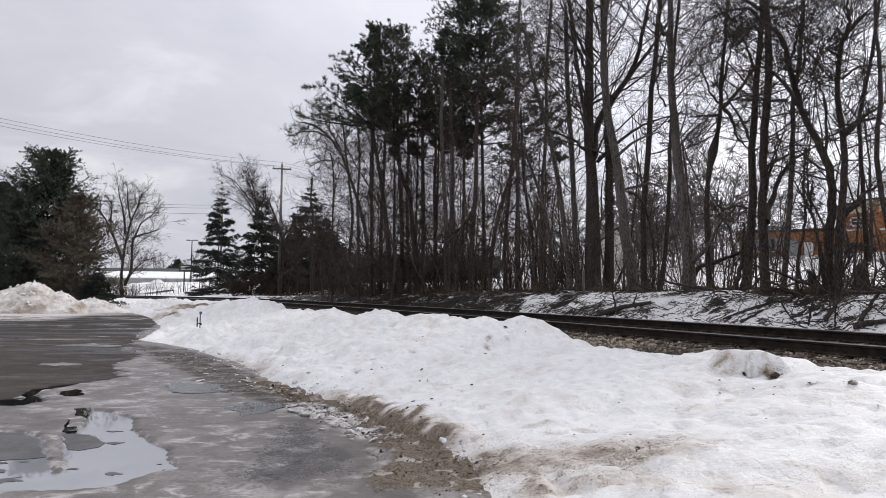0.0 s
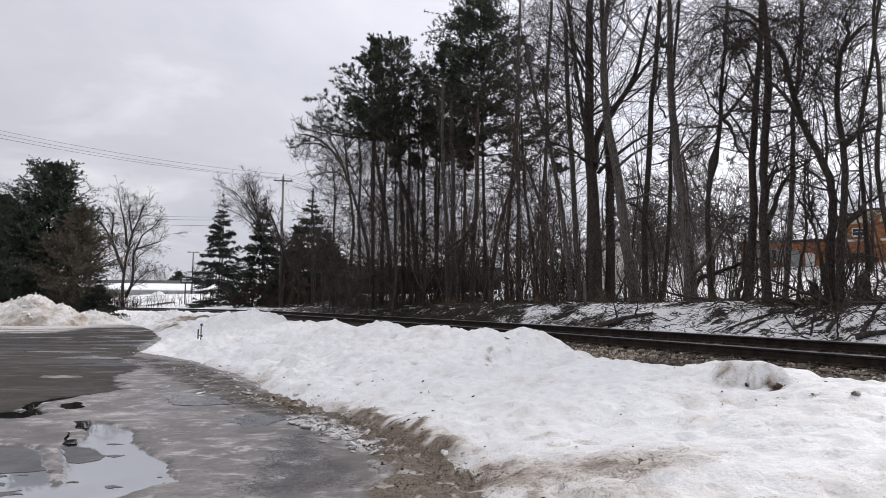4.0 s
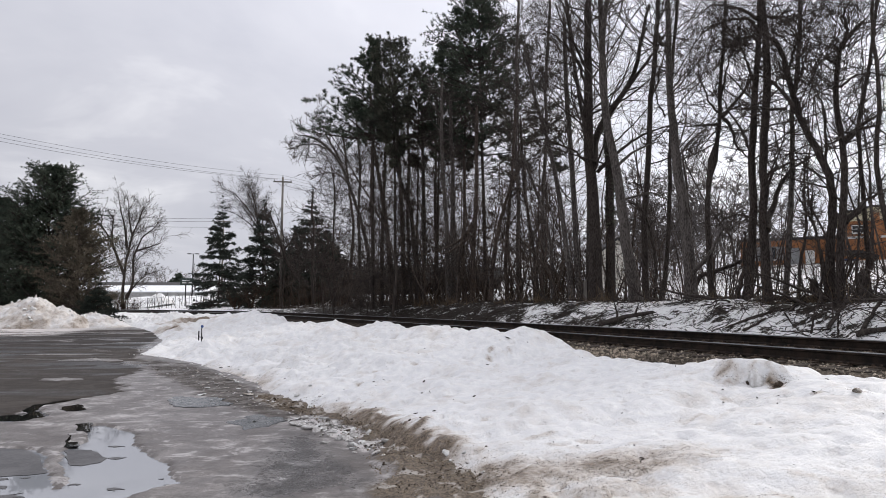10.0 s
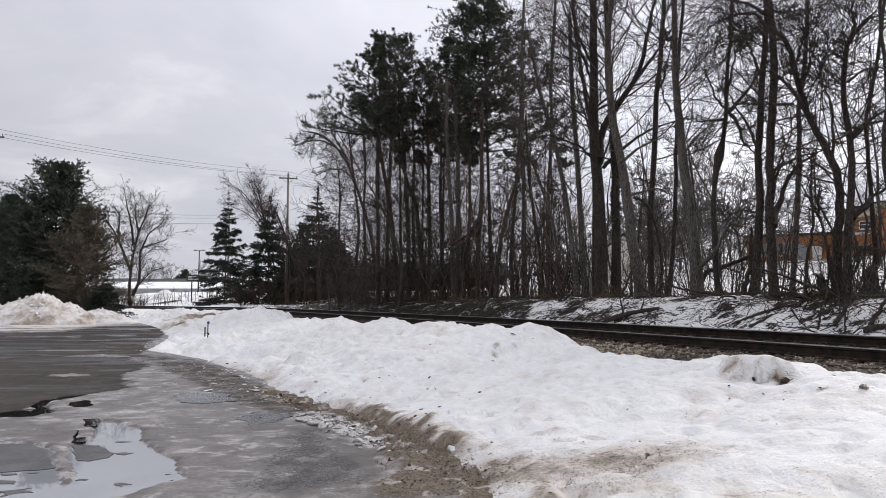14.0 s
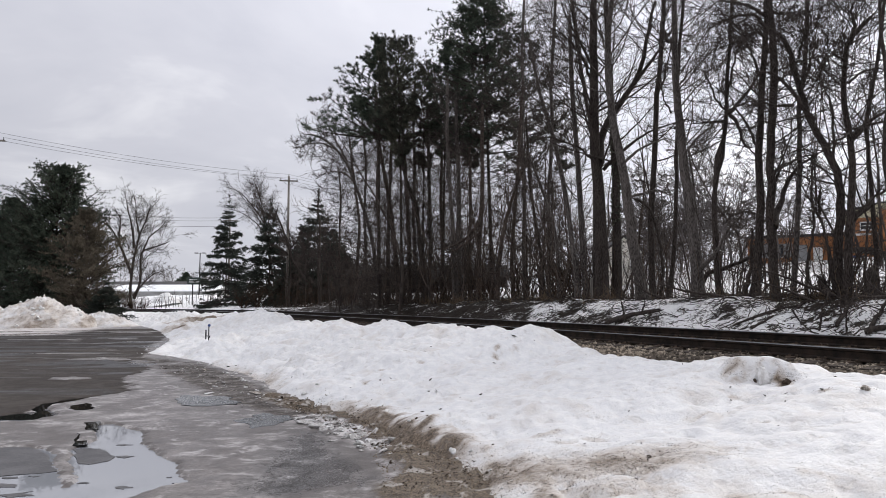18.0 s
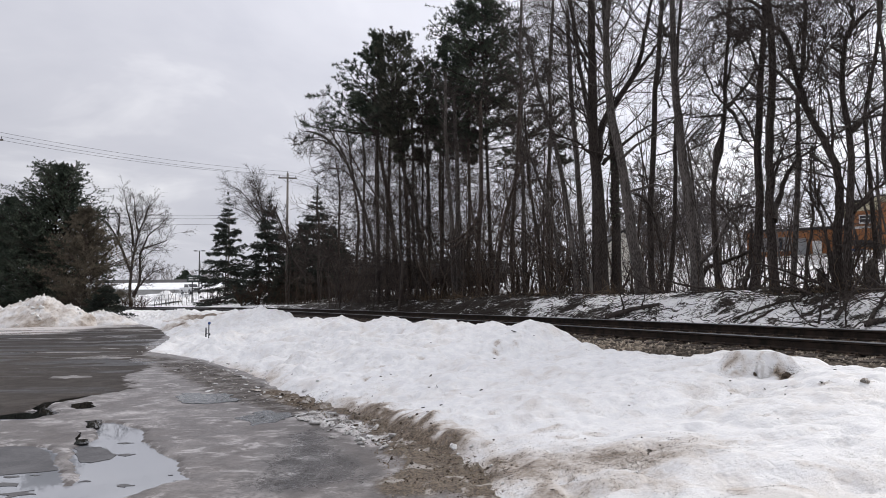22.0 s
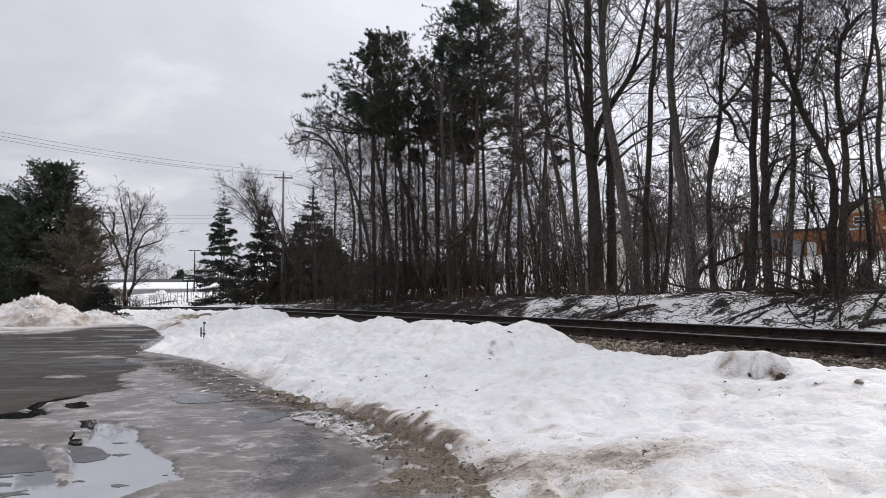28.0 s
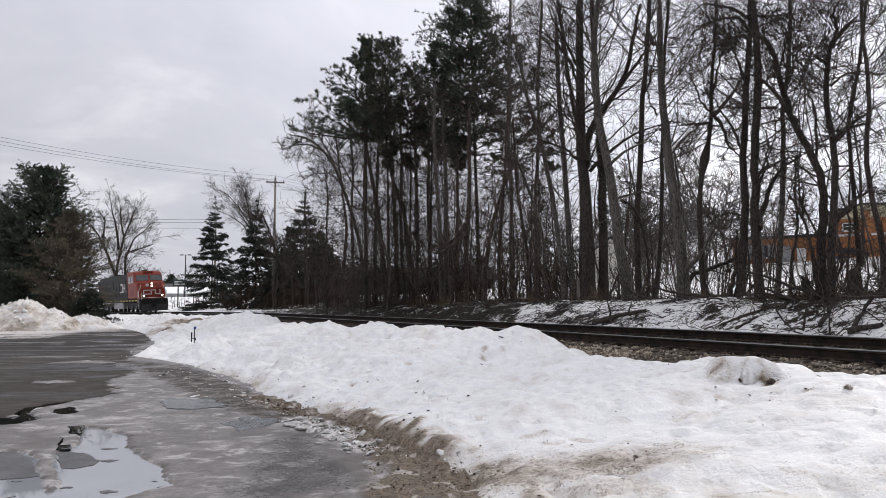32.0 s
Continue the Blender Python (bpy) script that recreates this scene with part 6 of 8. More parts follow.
def make_undergrowth():
    rng = np.random.default_rng(301)
    k = 0
    for s in np.arange(-9, 62, 0.95):
        if rng.random() < (0.7 if s < 17 else 0.35 if s > 24 else 0.0):
            continue
        d = 6.4 + rng.uniform(-0.9, 3.4) + (2.0 if s > 30 else 0)
        x, y = track(s + rng.uniform(-0.5, 0.5), d)
        shrub(float(x), float(y), rng.uniform(1.6, 3.4) + (0.5 if s > 20 else 0), int(rng.integers(4, 8)), 310 + k, (BRUSH, TWIG_RED, TWIG)[k % 3])
        k += 1
    for x, y, h in ((-47.4, 98.6, 3.4), (-46.6, 98.8, 3.2), (-45.6, 98.6, 2.8), (-48.6, 98.5, 2.6), (-44.6, 99.0, 2.2), (-23.3, 77, 2.6), (-21.4, 76, 3.0), (-19.5, 76, 3.0), (-18.0, 75.5, 2.8), (-16.2, 74.5, 2.6)):
        shrub(x, y, h, 20, 310 + k, BRUSH)
        k += 1
    # uncountable thin stems, suckers and dead stalks
    n = 2800
    s, d = rng.uniform(-12, 66, n), rng.gamma(2.2, 2.0, n) + 4.9
    x, y = track(s, d)
    keep = rng.random(n) < np.where(s > 26, 0.45, np.where(s > 17, 0.9, np.where(s > 9, 0.3, 0.5)))
    x, y, n = x[keep], y[keep], int(keep.sum())
    z = terrain(x, y)
    w = np.stack([rng.normal(0, 0.22, n), rng.normal(0, 0.22, n), np.ones(n)], -1)
    w /= np.linalg.norm(w, axis=1, keepdims=True)
    ln = rng.gamma(3.0, 0.55, n) + 0.4
    P, R = shoots(rng, np.stack([x, y, z - 0.05], -1), w, ln, np.full(n, 0.013), np.full(n, 0.005), 5, 0.14, 0.0)
    P2, R2 = spread(rng, P, R, 1.7, 0.25, 1.0, 36, 0.4, 0.7, 4, 0.12, 0.02, rmin=0.004)
    tagged(new("undergrowth", mesh_from("undergrowth", *gather([tubes(P, R, 3), tubes(P2, R2, 3)]), BRUSH)), "tangle of thin dead stems and saplings", "undergrowth", kind="stuff")
    # taller saplings inside the wood
    n = 60
    s, d = rng.uniform(-10, 64, n), rng.uniform(8, 26, n)
    x, y = track(s, d)
    z = terrain(x, y)
    w = np.stack([rng.normal(0, 0.07, n), rng.normal(0, 0.07, n), np.ones(n)], -1)
    ln = rng.uniform(4, 11, n)
    P, R = shoots(rng, np.stack([x, y, z - 0.05], -1), w / np.linalg.norm(w, axis=1, keepdims=True), ln, ln * 0.0042 + 0.012, np.full(n, 0.008), 9, 0.13, 0.015)
    P2, R2 = spread(rng, P, R, 12, 0.10, 1.0, 68, 0.30, 0.5, 4, 0.16, 0.0, rmin=0.006)
    P3, R3 = spread(rng, P2, R2, 4, 0.15, 1.0, 40, 0.5, 0.6, 2, 0.14, 0.02, rmin=0.006)
    tagged(new("saplings", mesh_from("saplings", *gather([tubes(P, R, 5), tubes(P2, R2, 3), tubes(P3, R3, 3)]), TWIG)), "crowd of thin leafless saplings", "saplings", kind="stuff")
    # dead grass and brambles about the trees' feet
    n = 2600
    s, d = rng.uniform(-9, 30, n), rng.normal(5.5, 0.45, n)
    near = fbm(s / 1.1, d / 0.8, 331, 3) > 0.02
    s, d = s[near], d[near]
    n = len(s)
    x, y = track(s, d)
    w = np.stack([rng.normal(0, 0.5, n), rng.normal(0, 0.5, n), np.ones(n)], -1)
    P, R = shoots(rng, np.stack([x, y, terrain(x, y) - 0.03], -1), w / np.linalg.norm(w, axis=1, keepdims=True), rng.gamma(4.0, 0.11, n) + 0.1, np.full(n, 0.007), np.full(n, 0.004), 6, 0.28, -0.10)
    tagged(new("dead_grass", mesh_from("dead_grass", *tubes(P, R, 3), DEAD_GRASS)), "brown dead grass and brambles under the trees", "dead grass", kind="stuff")
    n = 120
    s = rng.uniform(16, 44, n)
    d = rng.uniform(5.4, 9.5, n)
    x, y = track(s, d)
    w = np.stack([rng.normal(0, 0.34, n), rng.normal(0, 0.2, n), np.ones(n)], -1)
    ln = rng.uniform(2.5, 9.0, n)
    P, R = shoots(rng, np.stack([x, y, terrain(x, y) - 0.05], -1), w / np.linalg.norm(w, axis=1, keepdims=True), ln, ln * 0.005 + 0.014, np.full(n, 0.012), 9, 0.10, 0.03)
    P2, R2 = spread(rng, P, R, 9, 0.15, 1.0, 70, 0.26, 0.45, 5, 0.14, 0.0, rmin=0.010)
    P3, R3 = spread(rng, P2, R2, 3, 0.15, 1.0, 42, 0.5, 0.6, 2, 0.12, 0.02, rmin=0.008)
    tagged(new("saplings", mesh_from("saplings", *gather([tubes(P, R, 5), tubes(P2, R2, 3), tubes(P3, R3, 3)]), BARK_RED)), "tangle of thin leaning stems between the trunks", "saplings", kind="stuff")
    # a darker tangle of broken sticks where the limbs came down
    n = 1300
    s, d = rng.uniform(-8, 3.2, n), rng.normal(5.4, 0.5, n)
    x, y = track(s, d)
    w = np.stack([rng.normal(0, 1.0, n), rng.normal(0, 0.6, n), np.abs(rng.normal(0, 0.7, n))], -1)
    P, R = shoots(rng, np.stack([x, y, terrain(x, y)], -1), w / np.linalg.norm(w, axis=1, keepdims=True), rng.gamma(3.0, 0.24, n) + 0.15, rng.uniform(0.006, 0.018, n), np.full(n, 0.004), 6, 0.16, -0.03)
    tagged(new("brushwood", mesh_from("brushwood", *tubes(P, R, 4), BARK_RED)), "tangle of broken sticks along the wood's edge", "brushwood", kind="stuff")
    # dead stalks along the far fence
    n = 48
    x, y = rng.uniform(-49, -27, n), rng.uniform(98, 107, n)
    w = np.stack([rng.normal(0, 0.12, n), rng.normal(0, 0.12, n), np.ones(n)], -1)
    P, R = shoots(rng, np.stack([x, y, terrain(x, y) - 0.05], -1), w, rng.uniform(0.8, 2.6, n), np.full(n, 0.035), np.full(n, 0.02), 5, 0.10, 0.0)
    P2, R2 = spread(rng, P, R, 4, 0.3, 1.0, 36, 0.35, 0.6, 3, 0.12, 0.02, rmin=0.018)
    tagged(new("dead_stalks", mesh_from("dead_stalks", *gather([tubes(P, R, 4), tubes(P2, R2, 3)]), BRUSH)), "dead weed stalks standing in the far snow", "weeds", kind="stuff")
    # litter of sticks on the slope
    n = 3600
    s, d = rng.uniform(-10, 40, n), 2.7 + 5.5 * rng.random(n) ** 0.75
    x, y = track(s, d)
    z = terrain(x, y) + 0.05
    a = rng.normal(2.2, 1.3, n)
    w = np.stack([np.cos(a), np.sin(a), rng.normal(0.10, 0.14, n)], -1)
    w /= np.linalg.norm(w, axis=1, keepdims=True)
    P, R = shoots(rng, np.stack([x, y, z], -1), w, rng.gamma(2.0, 0.24, n) + 0.10, rng.uniform(0.006, 0.018, n), np.full(n, 0.005), 5, 0.30, -0.02)
    tagged(new("sticks", mesh_from("sticks", *tubes(P, R, 3), BARK_DARK)), "dead sticks strewn over the snowy slope", "sticks", kind="stuff")


def fallen_branch(s, d, length, r, turn, tilt, seed, label="dead branch lying on the snowy slope", name="fallen_branch", bark=None):
    rng = np.random.default_rng(seed)
    x, y = (float(v) for v in track(s, d))
    base = empty(name, x, y, ground_at(x, y) + r * 0.8)
    a = radians(turn)
    w = np.array([[math.cos(a), math.sin(a), math.tan(radians(tilt))]])
    w /= np.linalg.norm(w)
    P, R = shoots(rng, np.array([[0.0, 0, 0]]), w, np.array([length]), np.array([r]), np.array([r * 0.35]), 10, 0.16, 0.0)
    child("stem", mesh_from("stem", *tubes(P, R, 8), bark or BARK_DARK), base)
    P1, R1 = spread(rng, P, R, 6, 0.25, 1.0, 45, 0.42, 0.55, 7, 0.14, 0.03, rmin=0.008)
    P2, R2 = spread(rng, P1, R1, 5, 0.2, 1.0, 40, 0.5, 0.55, 5, 0.16, 0.01, rmin=0.005)
    child("crown", mesh_from("crown", *gather([tubes(P1, R1, 5), tubes(P2, R2, 3)]), TWIG), base)
    return tagged(base, label, "branch", "fallen branches on the slope")


def fallen_limb(pts, r, seed, label, name="fallen_branch", twigs=4):
    """A limb that lies through its points."""
    rng = np.random.default_rng(seed)
    o = np.array(pts[0])
    base = empty(name, *(float(v) for v in o))
    P, t = flowing([tuple(np.array(q) - o) for q in pts], 14, rng, 0.25 * r)
    R = r * (1.0 - 0.45 * t) * (1 + 0.10 * rng.normal(size=14))
    R[0] *= 0.6
    child("stem", mesh_from("stem", *tubes(P[None], R[None], 9), BARK_DARK), base)
    if twigs:
        P1, R1 = spread(rng, P[None], R[None], twigs, 0.2, 1.0, 48, 0.4, 0.5, 6, 0.16, 0.02, rmin=0.007)
        P2, R2 = spread(rng, P1, R1, 2.5, 0.2, 1.0, 42, 0.5, 0.6, 4, 0.16, 0.0, rmin=0.005)
        child("crown", mesh_from("crown", *gather([tubes(P1, R1, 5), tubes(P2, R2, 3)]), BARK_DARK), base)
    return tagged(base, label, "branch" if name == "fallen_branch" else "log", "fallen branches on the slope")


def make_fallen_wood():
    rng = np.random.default_rng(401)
    spots = [(-1.6, 4.0, 2.6, 0.05, 150, 18), (-0.5, 5.2, 3.4, 0.07, 165, 10), (0.8, 4.4, 2.2, 0.04, 130, 22), (1.6, 5.8, 3.0, 0.06, 175, 8), (2.6, 4.9, 2.6, 0.05, 20, 12),
             (3.6, 5.6, 2.4, 0.05, 140, 15), (-2.6, 3.6, 2.8, 0.06, 120, 32), (-3.2, 5.0, 3.2, 0.07, 160, 14), (0.2, 6.4, 3.6, 0.08, 10, 6), (5.2, 5.3, 2.2, 0.04, 155, 10),
             (6.8, 5.8, 2.4, 0.05, 25, 10), (8.8, 5.4, 2.2, 0.045, 160, 12), (-0.9, 3.4, 1.8, 0.035, 110, 40), (-2.0, 6.0, 3.6, 0.09, 172, 4), 
             (11.5, 5.6, 2.0, 0.04, 150, 12), (18, 6.0, 2.2, 0.04, 160, 12), (-4.2, 4.2, 2.6, 0.06, 140, 20)]
    for i, q in enumerate(spots):
        s, d, ln, r, turn, tilt = q
        fallen_branch(s, d, ln, r * 1.25, turn, tilt, 410 + i)
        fallen_branch(s + rng.uniform(-1.2, 1.2), d + rng.uniform(-0.6, 0.9), ln * rng.uniform(0.6, 1.0), r * rng.uniform(0.6, 1.1), turn + rng.uniform(-70, 70), tilt + rng.uniform(-6, 14), 450 + i)
    lying = [
        (0.021, ((8.76, 17.67, 1.41), (8.53, 16.77, 1.09), (8.45, 16.05, 0.88))),
        (0.027, ((8.56, 16.01, 0.92), (8.64, 16.01, 1.35), (8.83, 16.01, 1.88))),
        (0.054, ((8.85, 15.82, 1.04), (9.61, 16.54, 1.56), (9.95, 16.54, 2.11))),
        (0.051, ((9.01, 14.96, 0.92), (9.62, 15.48, 1.34), (9.9, 15.48, 1.69), (10.07, 15.48, 1.89))),
        (0.025, ((8.83, 15.39, 0.91), (8.85, 15.39, 1.31), (8.91, 15.39, 1.59))),
        (0.044, ((8.85, 17.56, 1.44), (9.32, 17.91, 1.66), (9.47, 17.91, 1.88))),
        (0.037, ((7.52, 18.33, 0.97), (8.11, 18.18, 1.23), (8.58, 18.01, 1.42), (9.02, 17.64, 1.52))),
        (0.030, ((8.06, 18.17, 1.2), (8.32, 18.02, 1.29), (8.79, 18.11, 1.52))),
        (0.021, ((9.8, 17.26, 1.67), (9.49, 17.26, 2.09), (9.33, 17.26, 2.3))),
        (0.030, ((10.0, 17.8, 1.70), (9.7, 17.7, 2.05), (9.4, 17.6, 2.30))),
        (0.044, ((7.7, 17.7, 0.92), (8.07, 17.71, 1.1), (8.34, 17.75, 1.25))),
        (0.022, ((10.05, 17.3, 1.68), (10.2, 17.2, 2.7), (10.6, 17.2, 2.95), (10.95, 17.2, 2.85), (11.1, 17.2, 2.45)))]
    for i, (r, pts) in enumerate(lying):
        fallen_limb(pts, r, 470 + i, "bent dead limb lying down the snowy slope")
    fallen_limb(((9.09, 15.03, 0.99), (9.35, 14.81, 1.06), (9.52, 14.61, 1.11)), 0.080, 490, "thick dead log lying beside the rails", "fallen_log", 0)
    fallen_limb(((5.15, 22.74, 0.92), (5.87, 22.33, 1.18), (6.58, 21.62, 1.35)), 0.095, 491, "thick dead log lying down the slope", "fallen_log", 2)
    fallen_limb(((8.3, 22.75, 1.75), (8.4, 22.75, 2.5), (9.28, 22.6, 2.77), (10.1, 22.4, 3.17)), 0.085, 492, "broken trunk leaning between two trees", "fallen_log", 3)
    # a low log in the snow beyond the track
    fallen_limb(((-35.2, 96, 1.45), (-32.6, 96, 1.7), (-29.2, 96, 2.1), (-26.7, 96, 2.4)), 0.20, 493, "long dead trunk lying in the far snow", "fallen_log", 6)


def woods(name, n, xs, ys, h0, h1, seed, mat, label, rmin=0.012, k2=7, k3=4):
    """A far stand of bare trees, too many to tell apart."""
    rng = np.random.default_rng(seed)
    x, y = rng.uniform(*xs, n), rng.uniform(*ys, n)
    if abs(xs[1]) < 2:
        # a clearing in front of the house
        x = np.where((y < 62) & (np.abs(x - 0.250) < 0.027), x + 0.06, x) * y
    z = terrain(x, y)
    h = rng.uniform(h0, h1, n)
    w = np.stack([rng.normal(0, 0.05, n), rng.normal(0, 0.05, n), np.ones(n)], -1)
    P, R = shoots(rng, np.stack([x, y, z - 0.1], -1), w / np.linalg.norm(w, axis=1, keepdims=True), h, h * 0.008, h * 0.002, 9, 0.11, 0.015)
    P1, R1 = spread(rng, P, R, 12, 0.10, 1.0, 56, 0.34, 0.5, 5, 0.16, 0.03, rmin=rmin)
    P2, R2 = spread(rng, P1, R1, k2, 0.15, 1.0, 40, 0.45, 0.5, 3, 0.13, 0.03, rmin=rmin)
    P3, R3 = spread(rng, P2, R2, k3, 0.15, 1.0, 40, 0.5, 0.6, 2, 0.14, 0.02, rmin=rmin)
    return tagged(new(name, mesh_from(name, *gather([tubes(P, R, 5), tubes(P1, R1, 3), tubes(P2, R2, 3), tubes(P3, R3, 3)]), mat)), label, "woods", kind="stuff")


def make_far_woods():
    woods("back_woods", 8, (-0.14, 0.75), (34, 56), 7, 13, 501, TWIG, "leafless trees deeper in the wood", 0.008, 4, 2)
    woods("back_woods", 28, (-0.16, 0.75), (58, 100), 9, 14, 502, FAR_WOOD, "distant grey leafless woods", 0.015, 4, 2)
    woods("thicket", 9, (-0.18, 0.20), (36, 48), 3.0, 7.0, 504, TWIG, "dense leafless thicket inside the wood", 0.010, 4, 2)
    woods("thicket", 12, (0.17, 0.50), (34, 52), 3.5, 7.0, 509, FAR_WOOD, "grey leafless brush deeper in the wood", 0.010, 5, 2)
    woods("thicket", 14, (-0.16, 0.07), (37, 46), 2.0, 4.6, 510, TWIG, "low dead brush at the edge of the wood", 0.009, 5, 2)
    woods("thicket", 9, (0.20, 0.68), (31, 46), 3.0, 6.5, 507, TWIG, "dense leafless thicket inside the wood", 0.008, 4, 2)
    woods("thicket", 8, (0.10, 0.5), (40, 58), 4.0, 8.0, 505, TWIG, "dense leafless thicket inside the wood", 0.014, 4, 2)
    woods("distant_woods", 16, (0.27, 0.42), (62, 74), 8.5, 13.0, 511, FAR_WOOD, "grey leafless woods on the rise behind", 0.03, 7, 2.2)
    woods("distant_woods", 34, (0.08, 0.52), (76, 118), 8, 13, 506, FAR_WOOD, "grey leafless woods on the rise behind", 0.050, 4, 1.2)
    woods("thicket", 18, (-0.25, -0.09), (62, 78), 4.0, 8.5, 508, TWIG_RED, "leafless brush in front of the spruces", 0.016, 4, 2)
    woods("distant_woods", 40, (-165, -92), (300, 340), 9, 17, 503, FAR_WOOD, "distant bare trees on the skyline", 0.065, 4, 1.2)


# ---- buildings ----
def window(parent, x, y, z, w, h, frame_mat=None):
    """A window in a wall that faces south; x, z its centre, y the wall's face."""
    bm = bmesh.new()
    for x0, x1, z0, z1 in ((-w / 2, -w / 2 + 0.08, -h / 2, h / 2), (w / 2 - 0.08, w / 2, -h / 2, h / 2), (-w / 2, w / 2, h / 2 - 0.08, h / 2), (-w / 2, w / 2, -h / 2, -h / 2 + 0.08), (-0.03, 0.03, -h / 2, h / 2), (-w / 2, w / 2, -0.03, 0.03)):
        box(bm, x + x0, x + x1, y - 0.08, y - 0.01, z + z0, z + z1)
    fr = part("window", bm, frame_mat or TRIM_WHITE, parent)
    bm = bmesh.new()
    box(bm, x - w / 2 + 0.06, x + w / 2 - 0.06, y - 0.05, y - 0.004, z - h / 2 + 0.06, z + h / 2 - 0.06)
    part("pane", bm, WINDOW_GLASS, fr)
    bm = bmesh.new()
    box(bm, x - w / 2 - 0.1, x + w / 2 + 0.1, y - 0.16, y - 0.005, z - h / 2 - 0.10, z - h / 2)
    part("sill", bm, TRIM_WHITE, fr)


def make_brick_building():
    bx, by, turn = 38.0, 65.0, -30
    b = empty("brick_building", bx, by, 0, turn)
    tagged(b, "two-storey orange brick building with a cream upper storey behind the wood", "building")
    g = ground_at(bx, by) - 1.2
    def slab(name, x0, x1, y0, y1, z0, z1, mat, label=""):
        bm = bmesh.new()
        box(bm, x0, x1, y0, y1, z0, z1)
        return part(name, bm, mat, b, label)
    slab("wall", 0.0, 20.0, 0, 12, g, 9.5, BRICK_ORANGE)
    slab("wing", -9.0, -0.01, 0.6, 11, g, 8.0, BRICK_ORANGE)
    slab("parapet", -9.2, 0.2, 0.4, 11.2, 8.0, 8.25, DARK_ROOF)
    bm = bmesh.new()
    prism(bm, [(-0.3, 9.5), (20.2, 9.5), (20.2, 9.9), (2.6, 10.75), (-0.3, 10.1)], "y", -0.15, 12)
    part("upper_storey", bm, STUCCO, b, "cream rendered upper storey")
    bm = bmesh.new()
    prism(bm, [(-0.5, 10.1), (2.6, 10.78), (20.4, 9.93), (20.4, 10.05), (2.6, 10.90), (-0.5, 10.24)], "y", -0.4, 12.4)
    part("roof", bm, DARK_ROOF, b)
    slab("string_course", -0.05, 20.05, -0.06, -0.004, 7.85, 8.05, TRIM_WHITE)
    slab("pier", 2.6, 3.15, -0.35, -0.003, g, 10.2, BRICK_ORANGE)
    for x, z, w, h in ((1.45, 8.75, 1.15, 0.75), (5.4, 8.75, 1.15, 0.75), (9.5, 8.75, 1.15, 0.75), (5.6, 6.6, 1.3, 1.2), (10.0, 6.6, 1.3, 1.2)):
        window(b, x, 0, z, w, h)
    slab("infill_panel", -8.8, -4.9, 0.5, 0.597, 6.0, 7.4, PANEL_GREY, "grey rendered panel")
    slab("infill_panel", -4.6, -3.6, 0.5, 0.597, 4.9, 7.2, PANEL_GREY, "grey rendered panel")
    window(b, -6.4, 0.5, 6.7, 1.4, 1.2, frame_mat=DARK_METAL)
    slab("door", -3.1, -2.3, 0.45, 0.59, 4.9, 6.9, TRIM_WHITE)
    c = empty("shed", bx, by, 0, turn)
    tagged(c, "small blue shed under a dark awning beside the brick building", "shed")
    g2 = ground_at(bx, by - 4) - 0.3
    bm = bmesh.new()
    box(bm, 0.0, 1.2, -3.5, -2.2, g2, 5.75, 0.03)
    part("wall", bm, BLUE_PAINT, c)
    bm = bmesh.new()
    prism(bm, [(-0.4, 6.2), (2.8, 5.75), (2.8, 5.95), (1.6, 6.45), (-0.4, 6.5)], "y", -4.2, -1.8)
    part("awning", bm, DARK_METAL, c)
    bm = bmesh.new()
    rod(bm, (2.6, -4.0, g2), (2.6, -4.0, 5.8), 0.05)
    part("post", bm, DARK_METAL, c)


def gabled(name, x0, x1, y0, y1, eave, ridge, wall_mat, roof_mat, label, wins=(), along_x=True, snow=False):
    b = empty(name, 0, 0, 0)
    tagged(b, label, "house" if not along_x else "building")
    g = min(ground_at(x, y) for x in (x0, x1) for y in (y0, y1)) - 0.3
    bm = bmesh.new()
    ym, xm = (y0 + y1) / 2, (x0 + x1) / 2
    if along_x:
        prism(bm, [(y0, g), (y1, g), (y1, eave), (ym, ridge - 0.12), (y0, eave)], "x", x0, x1)
    else:
        prism(bm, [(x0, g), (x1, g), (x1, eave), (xm, ridge - 0.12), (x0, eave)], "y", y0, y1)
    part("wall", bm, wall_mat, b)
    bm = bmesh.new()
    if along_x:
        prism(bm, [(y0 - 0.5, eave - 0.2), (ym, ridge - 0.1), (y1 + 0.5, eave - 0.2), (y1 + 0.5, eave), (ym, ridge + 0.1), (y0 - 0.5, eave)], "x", x0 - 0.5, x1 + 0.5)
    else:
        prism(bm, [(x0 - 0.4, eave - 0.2), (xm, ridge - 0.1), (x1 + 0.4, eave - 0.2), (x1 + 0.4, eave), (xm, ridge + 0.1), (x0 - 0.4, eave)], "y", y0 - 0.4, y1 + 0.4)
    part("roof", bm, roof_mat, b, "snow-covered roof" if snow else "")
    for x, z, w, h in wins:
        window(b, x, y0, z, w, h, frame_mat=DARK_METAL if along_x else TRIM_WHITE)
    return b


